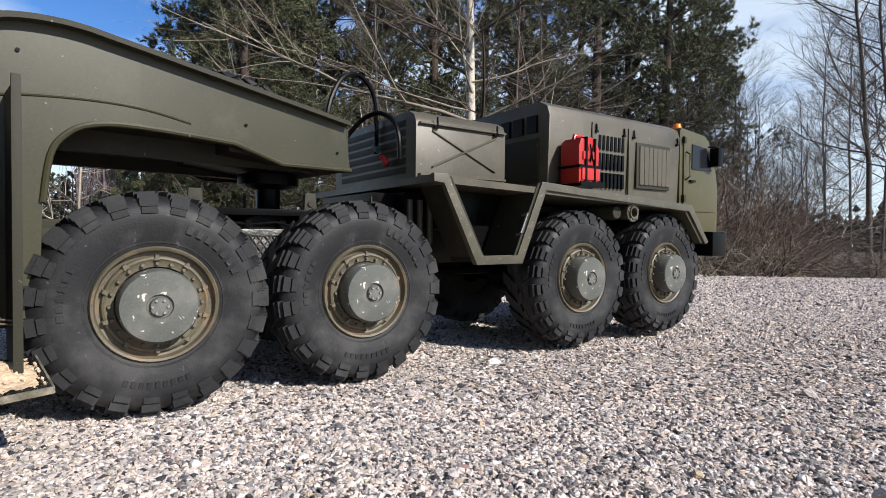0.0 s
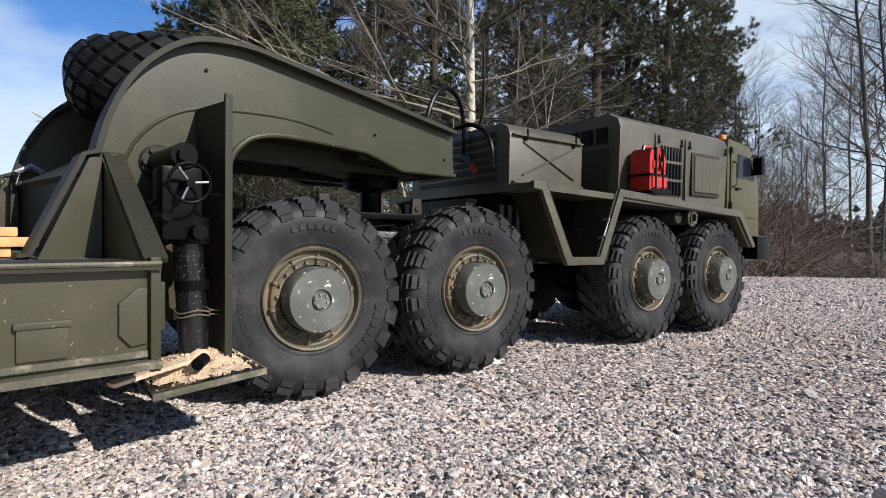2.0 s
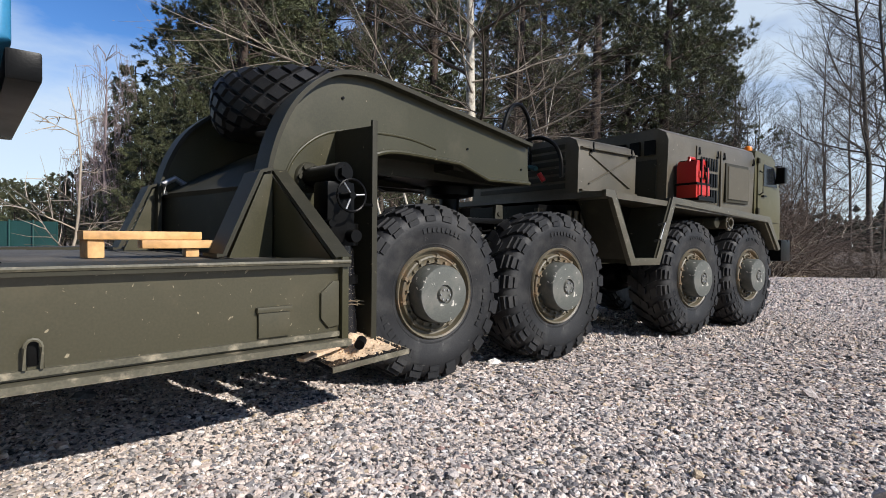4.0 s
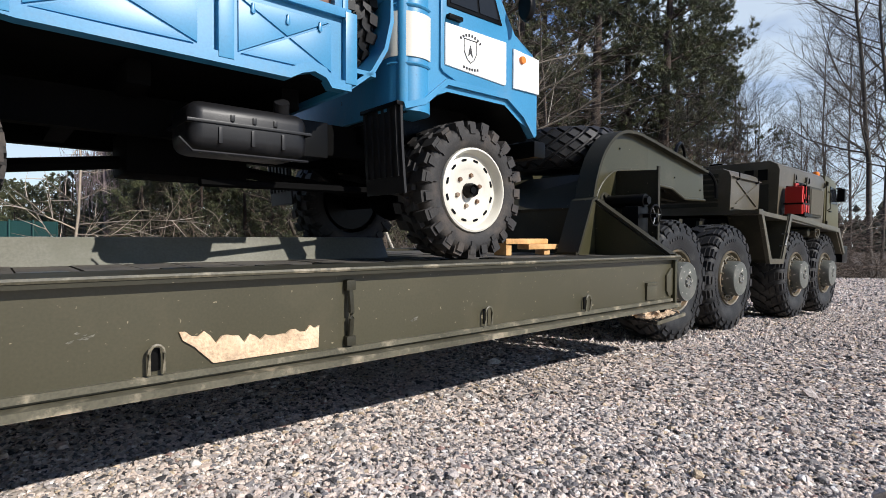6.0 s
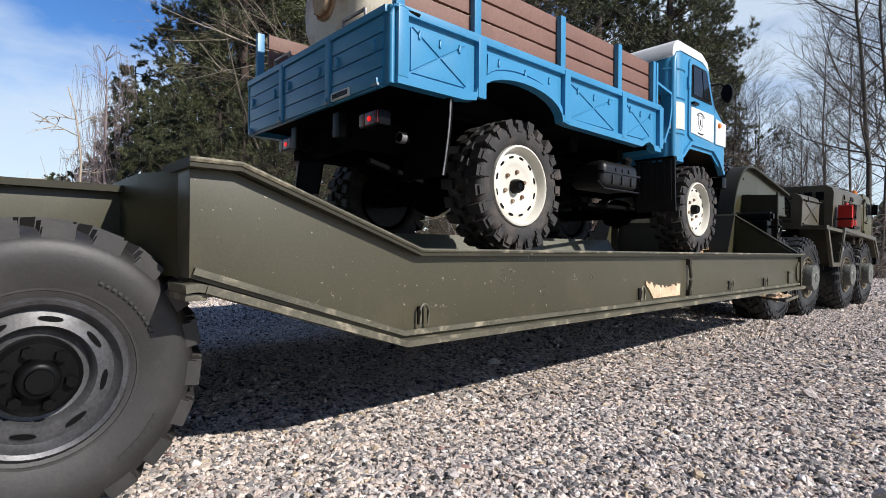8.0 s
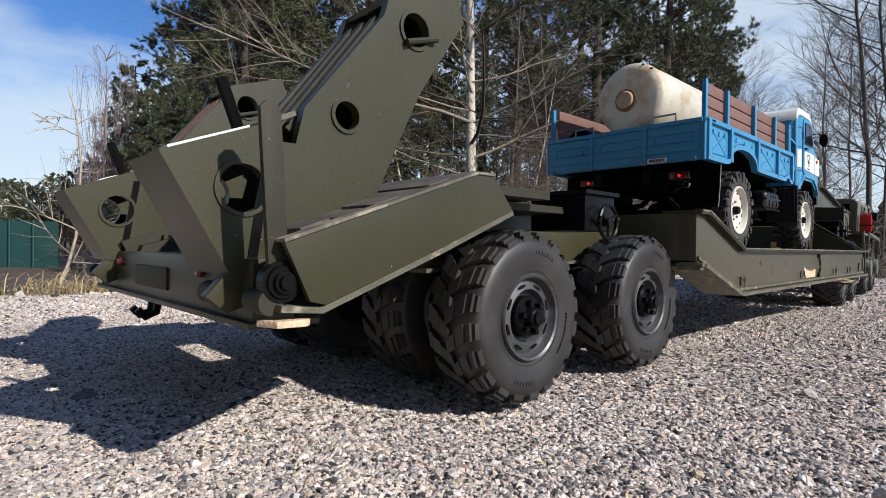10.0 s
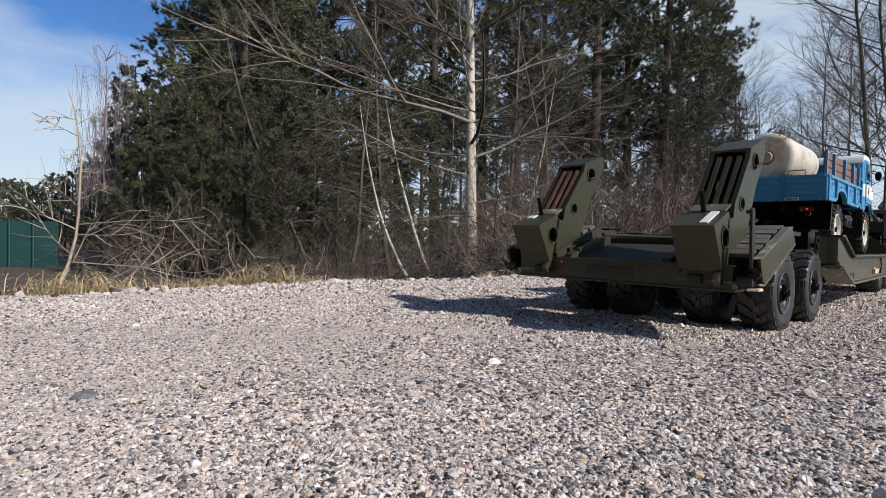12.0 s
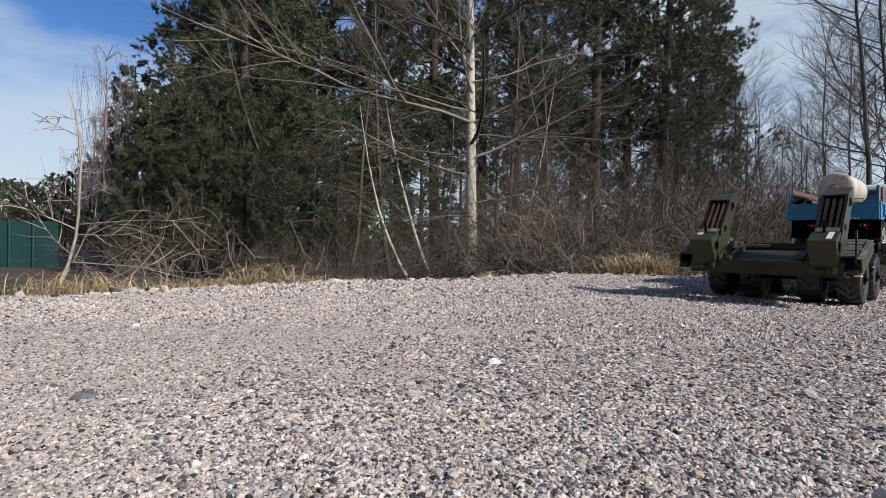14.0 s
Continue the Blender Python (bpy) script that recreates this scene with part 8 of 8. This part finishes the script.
def build_wood():
    rng = random.Random(4)
    pines = [pine(1, 8.2, 0.13, 0.10, 2.0, 56, "dense dark green pine with limbs down to the ground"),
             pine(2, 9.5, 0.15, 0.24, 2.0, 50, "tall pine with bare lower trunk"),
             pine(3, 7.0, 0.11, 0.06, 1.6, 50, "younger bushy dark green pine")]
    first = [(415, 11), (640, 12.5), (470, 10.5)]
    for ob, (px, dep) in zip(pines, first):
        ob.matrix_basis = Matrix.Translation(at(px, dep))
        ob["group"] = "pines of the wood"
    for px, dep, kind, s in ((430, 9.6, 0, 0.9), (338, 13.5, 0, 0.78), (385, 13, 1, 1.0), (450, 13.5, 1, 1.05), (540, 12.0, 1, 0.95), (590, 14.5, 0, 1.1), (700, 13.5, 0, 1.1), 
                             (770, 12.5, 1, 1.0), (850, 15, 0, 1.2), (905, 12.8, 1, 1.05), (960, 15.5, 0, 1.15), (1045, 13, 1, 1.1), (1010, 16, 1, 1.15), (1105, 14.5, 0, 1.15), (1165, 13.5, 1, 1.05),
                             (1190, 15.5, 0, 1.1), (1228, 17.5, 0, 0.95), (395, 7.6, 2, 0.42), (505, 8.2, 2, 0.45), (330, 7.4, 2, 0.35), (300, 8.2, 2, 0.40), (270, 9.0, 2, 0.42), (560, 8.6, 2, 0.4), (255, 7.2, 2, 0.26), (360, 6.6, 2, 0.26), (430, 6.8, 2, 0.30), (485, 6.4, 2, 0.24), (600, 7.0, 2, 0.25), (650, 7.6, 2, 0.3), (235, 10.5, 2, 0.55), (20, 26, 2, 0.46), (70, 24, 2, 0.40), (110, 27, 2, 0.5), (150, 22, 2, 0.45), (-20, 24, 2, 0.45), (190, 20, 2, 0.5), (45, 30, 2, 0.5), (5, 22, 2, 0.40), (35, 21, 2, 0.36), (60, 20, 2, 0.34), (90, 21, 2, 0.42), (125, 19, 2, 0.40), (160, 17, 2, 0.42), (205, 15, 2, 0.42), (-40, 21, 2, 0.42), (-5, 17, 2, 0.28), (28, 16, 2, 0.25), (75, 15, 2, 0.24), (115, 14, 2, 0.27), (180, 12, 2, 0.34), (215, 11, 2, 0.36), (250, 10, 2, 0.40),
                             (520, 9.5, 2, 0.42), (590, 10, 2, 0.45), (690, 9.6, 2, 0.42), (740, 10.5, 2, 0.45), (470, 9.0, 2, 0.42), (810, 11, 2, 0.42), (880, 11.5, 2, 0.4)):
        m = Matrix.Translation(at(px, dep)) @ Matrix.Rotation(rng.uniform(0, 6.28), 4, "Z")
        c = copy_thing(pines[kind], m)
        c.scale = (s, s, s)
    # unseen pines added behind the camera to block sky light, clear of the sun
    for x, y, kind, s in ((-7.5, 1.0, 0, 0.8), (-7.0, -2.0, 1, 0.8), (-6.0, -4.0, 0, 0.85), (-4.2, -5.6, 0, 0.9), (-2.2, -6.4, 1, 0.8), (-0.4, -7.0, 0, 0.9), (-5.2, -6.5, 1, 0.9), (-8.5, -1.0, 0, 0.9), (-3.2, -7.6, 0, 0.95), (-7.8, -4.2, 0, 0.95), (-1.2, -5.0, 0, 0.8), (-3.0, -4.6, 0, 0.75), (-4.8, -3.0, 0, 0.7), (-6.0, -0.6, 0, 0.7), (-3.6, -1.0, 0, 0.8), (-3.3, -2.4, 0, 0.85), (-2.3, -3.4, 0, 0.85), (-1.0, -4.0, 0, 0.85), (-4.6, 0.6, 0, 0.85), (-4.4, -1.8, 1, 0.9), (-3.6, -3.6, 0, 0.9), (-5.4, -2.0, 0, 0.95), (0.2, -4.8, 0, 0.8)):
        c = copy_thing(pines[kind], Matrix.Translation((x, y, 0)) @ Matrix.Rotation(rng.uniform(0, 6.28), 4, "Z"))
        c.scale = (s, s, s)
    # birch at the edge of the wood, its thinner neighbours lean
    b = bare_tree(21, 4.2, 0.056, (16, 8, 5), 0.85, 0.0, 3, TWIG, "white birch with bare spreading branches", 0.012, (0.005, 0), "birch_tree")
    b.matrix_basis = Matrix.Translation(at(832, 4.6))
    for o in b.children:
        if o.name.startswith("trunk"):
            o.data.materials[0] = BIRCH
    limbs = Wood(np.random.default_rng(22))
    for z, way, ln, r in ((1.30, (-1.0, -0.1, 0.44), 2.5, 0.018), (1.02, (-1.0, 0.1, 0.10), 1.2, 0.009), (1.0, (1.0, 0.0, 0.40), 1.5, 0.012), (1.55, (-0.6, -0.1, 1.0), 1.3, 0.010), (1.2, (1.0, 0.1, -0.02), 1.4, 0.009), (1.4, (-1.0, -0.2, 0.06), 1.6, 0.010), (1.30, (1.0, -0.2, 0.25), 1.3, 0.009), (1.75, (-1.0, 0.0, 0.8), 1.2, 0.010),
                          (1.45, (-1.0, 0.2, 0.2), 1.4, 0.009), (1.65, (1.0, 0.1, 0.05), 1.3, 0.009), (0.85, (-1.0, -0.2, 0.05), 1.2, 0.008), (0.62, (0.9, -0.2, 0.1), 0.9, 0.008), (0.5, (-1.0, 0, 0.02), 1.0, 0.007)):
        limbs.grow((0, 0, z), way, ln, r, 2, (9, 5), 0.6, 0.15, 0.07, 9)
    limb = wood_part("limb", limbs, TWIG_ASH, b, "long greyish bare limbs")
    tagged(limb, kind="stuff")
    for px, dep, h, r, lean, seed in ((722, 4.3, 1.45, 0.015, (-0.62, 0.05), 31), (762, 4.5, 1.75, 0.016, (-0.46, 0.1), 32), (790, 4.7, 1.5, 0.012, (0.05, 0.1), 33), (905, 5.0, 2.0, 0.013, (0.30, 0.1), 34)):
        t = bare_tree(seed, h, r, (12, 6, 4), 1.0, 0.0, 3, TWIG, "thin leaning young birch", 0.02, lean, "birch_tree")
        t.matrix_basis = Matrix.Translation(at(px, dep))
        for o in t.children:
            if o.name.startswith("trunk"):
                o.data.materials[0] = BIRCH
    # long bare limbs that reach across in front of the pines
    for px, dep, h, r, lean, seed in ((560, 6.5, 3.6, 0.03, (-0.5, 0.0), 41), (620, 6.2, 3.2, 0.028, (0.15, 0.0), 42), (960, 6.6, 3.4, 0.028, (0.12, 0.0), 43), (690, 7.5, 4.5, 0.04, (-0.25, 0), 44), (1010, 7.5, 4.0, 0.035, (-0.3, 0), 45), (885, 8, 4.6, 0.04, (0.2, 0), 46)):
        t = bare_tree(seed, h, r, (22, 8, 5), 1.0, -0.3, 3, TWIG, "bare brown sapling at the edge of the wood", 0.05, lean, "sapling")
        t.matrix_basis = Matrix.Translation(at(px, dep))
    # bare trees at the far side of the track
    base = [bare_tree(51, 8.0, 0.050, (36, 10, 6), 0.62, 0.7, 3, TWIG_GREY, "tall bare grey tree against the sky", 0.05), bare_tree(52, 7.0, 0.040, (32, 9, 6), 0.6, 0.8, 3, TWIG_GREY, "slim bare grey tree against the sky", 0.03)]
    base[0].matrix_basis = Matrix.Translation(at(1538, 9.5))
    base[1].matrix_basis = Matrix.Translation(at(1460, 15))
    for ob in base:
        ob["group"] = "bare trees by the track"
    for px, dep, kind, s in ((1600, 11, 1, 1.2), (1505, 18, 0, 1.0), (1300, 17, 1, 0.85), (1345, 18, 0, 0.68), (1395, 19, 1, 0.66), (1430, 20, 0, 0.72), (1270, 20, 0, 1.0), (1240, 18, 1, 1.0),
                             (1560, 16, 1, 1.2), (1205, 20, 0, 1.0), (1660, 12, 0, 1.1), (1582, 9.0, 0, 0.85), (1318, 13.5, 1, 0.58), (1352, 14.5, 0, 0.58), (1385, 13, 1, 0.50), (1418, 14, 0, 0.54), (1462, 13, 0, 0.52), (1285, 14, 0, 0.66), (1250, 13, 1, 0.62), (1225, 14.5, 0, 0.7), (1190, 12.5, 1, 0.6), (1150, 14, 0, 0.65), (1100, 13.5, 1, 0.6), (1060, 15, 0, 0.65), (985, 14, 1, 0.6), (940, 13, 0, 0.6), (1130, 22, 1, 1.1), (1010, 22, 0, 1.1), (900, 22, 1, 1.2), (780, 22, 0, 1.2)):
        m = Matrix.Translation(at(px, dep)) @ Matrix.Rotation(rng.uniform(0, 6.28), 4, "Z")
        c = copy_thing(base[kind], m)
        c.scale = (s, s, s)
    # weeping birch far behind on the open side
    gen = np.random.default_rng(61)
    w = Wood(gen)
    root = thing("weeping_birch", "purple-brown weeping birch far off", "tree")
    w.tube([np.array((0.02 * math.sin(k), 0, 0.45 * k)) for k in range(10)], [0.05 - 0.0045 * k for k in range(10)], 7)
    for k in range(62):
        z = gen.uniform(1.3, 4.3)
        a = gen.uniform(0, math.tau)
        reach = gen.uniform(0.1, 0.85) * (1.15 - 0.12 * z)
        top = np.array((math.cos(a) * reach, math.sin(a) * reach, z + 0.35 * reach))
        w.tube([np.array((0, 0, z)), top * 0.6 + np.array((0, 0, z * 0.4 + 0.14)), top], [0.008, 0.0055, 0.004], 3)
        fall = gen.uniform(0.4, 1.5)
        for j in range(4):
            p = top + gen.normal(0, 0.05, 3)
            sway = gen.normal(0.02, 0.03, 2)
            q = [p + np.array((sway[0] * i * (1 - i / 9) + 0.02 * math.sin(i * 2 + k), sway[1] * i, 0.03 * i * (1.5 - i) * 0.3 - fall * i / 6)) for i in range(7)]
            w.tube(q, [0.0028] * 6 + [0.0016], 3)
    tagged(wood_part("crown", w, TWIG_PURPLE, root), kind="stuff")
    root.matrix_basis = Matrix.Translation(at(186, 9.6)) @ Matrix.Diagonal((0.88, 0.88, 0.88, 1))


def thicket(name, seed, n, x_of, y_of, h_lo, h_hi, r, material, label, bend_out=0.5, kids=(4, 3), level=1, wob=0.3):
    rng = np.random.default_rng(seed)
    w = Wood(rng)
    for k in range(n):
        x, y = x_of(rng), y_of(rng)
        w.grow((x, y, ground_height(x, y) - 0.01), (rng.normal(0, bend_out), rng.normal(0, bend_out), 1), rng.uniform(h_lo, h_hi), r * rng.uniform(0.7, 1.3), level, kids, 0.9, -0.2, wob, 6)
    v, f = np.array(w.v), np.array(w.f)
    return mesh_stuff(name, v, f, material, label, "undergrowth")


def build_undergrowth():
    def across(px0, px1, d0, d1):
        box_ = {}

        def y_of(rng):
            return box_["y"]

        def x_of(rng):
            box_["y"] = rng.uniform(d0, d1)
            return (rng.uniform(px0, px1) - 784) / 951 * box_["y"]
        return x_of, y_of
    for name, seed, n, rangex, h0, h1, r, mat, label, bo in (
            ("brush", 71, 1250, (860, 1400, 2.9, 5.5), 0.4, 1.05, 0.0034, TWIG_RED, "tangled reddish brown brush", 0.8),
            ("brush", 78, 900, (930, 1400, 2.7, 3.9), 0.35, 0.85, 0.0026, TWIG_RED, "dense reddish brown brush in front of the wood", 1.0),
            ("brush", 79, 60, (120, 460, 2.2, 4.5), 0.25, 0.7, 0.0026, TWIG_RED, "dark brown brush beside the pines", 0.7),
            ("brush", 76, 420, (880, 1380, 2.3, 3.4), 0.18, 0.55, 0.0022, TWIG_ASH, "ash-grey tangled brush in front of the wood", 0.9),
            ("brush", 72, 380, (420, 900, 2.4, 5.5), 0.12, 0.5, 0.0024, TWIG, "low brown brush under the trees", 0.9),
            ("brush", 73, 26, (160, 450, 1.35, 2.1), 0.12, 0.34, 0.0019, TWIG_ASH, "ash-grey leafless stems beside the yard", 0.75),
            ("brush", 74, 150, (1180, 1420, 4.4, 6.5), 0.8, 1.5, 0.004, TWIG, "taller reddish brush near the track", 0.4),
            ("brush", 77, 330, (1330, 1640, 5.0, 10.0), 0.3, 0.9, 0.005, TWIG, "low brown brush beyond the yard", 0.7),
            ("brush", 75, 420, (200, 1300, 6.0, 9.0), 0.7, 1.7, 0.006, TWIG, "dark understorey in the wood", 0.4)):
        xo, yo = across(*rangex)
        thicket(name, seed, n, xo, yo, h0, h1, r, mat, label, bo, (5, 3))
    # bare bush at the open side: pale thin stems
    w = Wood(np.random.default_rng(81))
    x0, y0 = -0.80, 1.12
    # main stem, bent to and fro, with limbs at these heights
    stem = [np.array((x0 + 0.052 * math.sin(2.3 * k / 8) - 0.028 * max(0, k - 5) / 3, y0 + 0.01 * math.sin(k), 0.418 * k / 8)) for k in range(9)]
    w.tube(stem, [0.0036 - 0.0003 * k for k in range(9)], 6)
    for k, d, ln, r in ((1.3, (-0.85, 0.1, 0.62), 0.20, 0.0022), (2.3, (-0.95, -0.2, 0.40), 0.22, 0.0020), (1.0, (1.0, 0.2, 0.02), 0.25, 0.0021), (2.5, (1.0, 0.3, 0.03), 0.24, 0.0021), (2.1, (1.0, 0.1, -0.05), 0.17, 0.0017),
                        (3.5, (1.0, 0.1, 0.25), 0.06, 0.0017), (4.6, (1.0, 0.2, 0.0), 0.05, 0.0013), (6.0, (-0.85, 0.1, 0.45), 0.11, 0.0015), (6.7, (-1.0, 0.2, 0.12), 0.08, 0.0013), (6.5, (0.8, 0.1, 0.5), 0.05, 0.0012), (5.6, (-0.6, 0.1, -0.8), 0.04, 0.0012), (0.3, (0.4, 0.2, 1.0), 0.16, 0.0018), (3.2, (-0.7, 0.2, 0.7), 0.10, 0.0014)):
        i = int(k)
        w.grow(stem[i] + (stem[i + 1] - stem[i]) * (k - i), d, ln, r, 1, (6,), 0.8, 0.1, 0.06, 7)
    root = thing("bare_bush", "pale leafless bush at the edge of the yard", "bush", (x0 / U, y0 / U, 0))
    wood_part("stem", w, TWIG_PALE, root)
    # dead grass along the edge of the yard
    rng = np.random.default_rng(91)
    for name, mat, n, label, hh in (("dead_grass", GRASS, 3600, "straw-coloured dead grass along the edge of the yard", 0.038), ("green_grass", GRASS_GREEN, 350, "short green grass at the edge of the yard", 0.026)):
        v, f = [], []
        clumps = [(rng.uniform(-1.05, -0.35) if rng.uniform() < 0.86 else rng.uniform(-0.35, 1.45), abs(rng.normal(0, 0.10)), rng.uniform(0, math.tau), rng.uniform(0.25, 1.0)) for _ in range(56)]
        clumps += [(-0.45, 0.03, 0.4, 1.9), (-0.41, 0.05, 2.6, 1.7), (-0.74, 0.02, 1.2, 1.5), (-0.69, 0.05, 2.2, 1.4)] * 2 + [(0.78, 0.05, 0.5, 3.4), (0.70, 0.08, 2.4, 2.8), (0.84, 0.10, 1.4, 3.2), (0.88, 0.06, 2.9, 2.8)] * 3
        for k in range(n):
            cx, cd, ca, size = clumps[int(rng.integers(len(clumps)))]
            x = cx + rng.normal(0, 0.030)
            y = yard_edge(x) + 0.04 + cd + rng.normal(0, 0.018)
            a = ca + rng.normal(0, 1.1)
            h, ln = hh * size * rng.uniform(0.08, 0.8), hh * size * rng.uniform(0.5, 2.0)
            wd = 0.0009 + 0.0004 * (y > 1.8)
            p = np.array((x, y, ground_height(x, y)))
            d = np.array((math.cos(a), math.sin(a), 0)) * ln
            s = np.array((-math.sin(a), math.cos(a), 0)) * wd
            b0 = len(v)
            v += [p - s, p + s, p + d * 0.3 + s * 0.9 + (0, 0, h * 0.8), p + d * 0.3 - s * 0.9 + (0, 0, h * 0.8), p + d * 0.7 + s * 0.7 + (0, 0, h), p + d * 0.7 - s * 0.7 + (0, 0, h), p + d + (0, 0, h * 0.72)]
            f += [(b0, b0 + 1, b0 + 2), (b0, b0 + 2, b0 + 3), (b0 + 3, b0 + 2, b0 + 4), (b0 + 3, b0 + 4, b0 + 5), (b0 + 5, b0 + 4, b0 + 6)]
        mesh_stuff(name, v, f, mat, label, "grass")


def build_far():
    # green mesh fence
    root = thing("fence", "dark green mesh fence far off", "fence")
    x0 = -8.05
    for k in range(4):
        x = x0 + k * 0.40
        bm = B()
        box(bm, x / U, (x + 0.39) / U, 9 / U, 9.02 / U, -0.6 / U, (0.345 - 0.01 * (k % 2)) / U)
        part("panel", bm, FENCE, root)
        bm = B()
        rod(bm, (x / U, 8.98 / U, -0.65 / U), (x / U, 8.98 / U, 0.36 / U), 0.015 / U)
        part("post", bm, FENCE, root)
    # distant wooded slope: ragged rows of crowns
    rng = np.random.default_rng(15)
    vs, fs = [], []
    off = 0
    for k in range(520):
        y = rng.uniform(50, 80)
        x = rng.uniform(-75, 110)
        s = rng.uniform(0.6, 1.4) * (2.0 if x < 30 else 3.4)
        for j in range(34):
            c = np.array((x + rng.normal(0, 0.9), y + rng.normal(0, 0.8), -0.5 + s * rng.uniform(0.05, 1.0)))
            vs.append(OCT_V * (1 + rng.uniform(-0.5, 0.5, (len(OCT_V), 1))) * s * rng.uniform(0.04, 0.13) + c)
            fs.append(OCT_F + off)
            off += len(OCT_V)
    mesh_stuff("far_wood", np.concatenate(vs), np.concatenate(fs), HILL, "distant dark woods on a low slope", "woods")


build_ground()
build_gravel()
build_wood()
build_undergrowth()
build_far()


def motions():
    for ob in (truck, can):
        drive(ob, TRUCK_PATH, ORIGIN[ob.name])
    for ob in (trailer, lorry, tank, coil, *spares, *blocks):
        drive(ob, TRAILER_PATH, ORIGIN[ob.name])
    for w, left in truck_wheels:
        roll(w, TRUCK_PATH, 0.08 * U, left)
    for w, left in trailer_wheels:
        roll(w, TRAILER_PATH, 0.0652 * U, left)


motions()
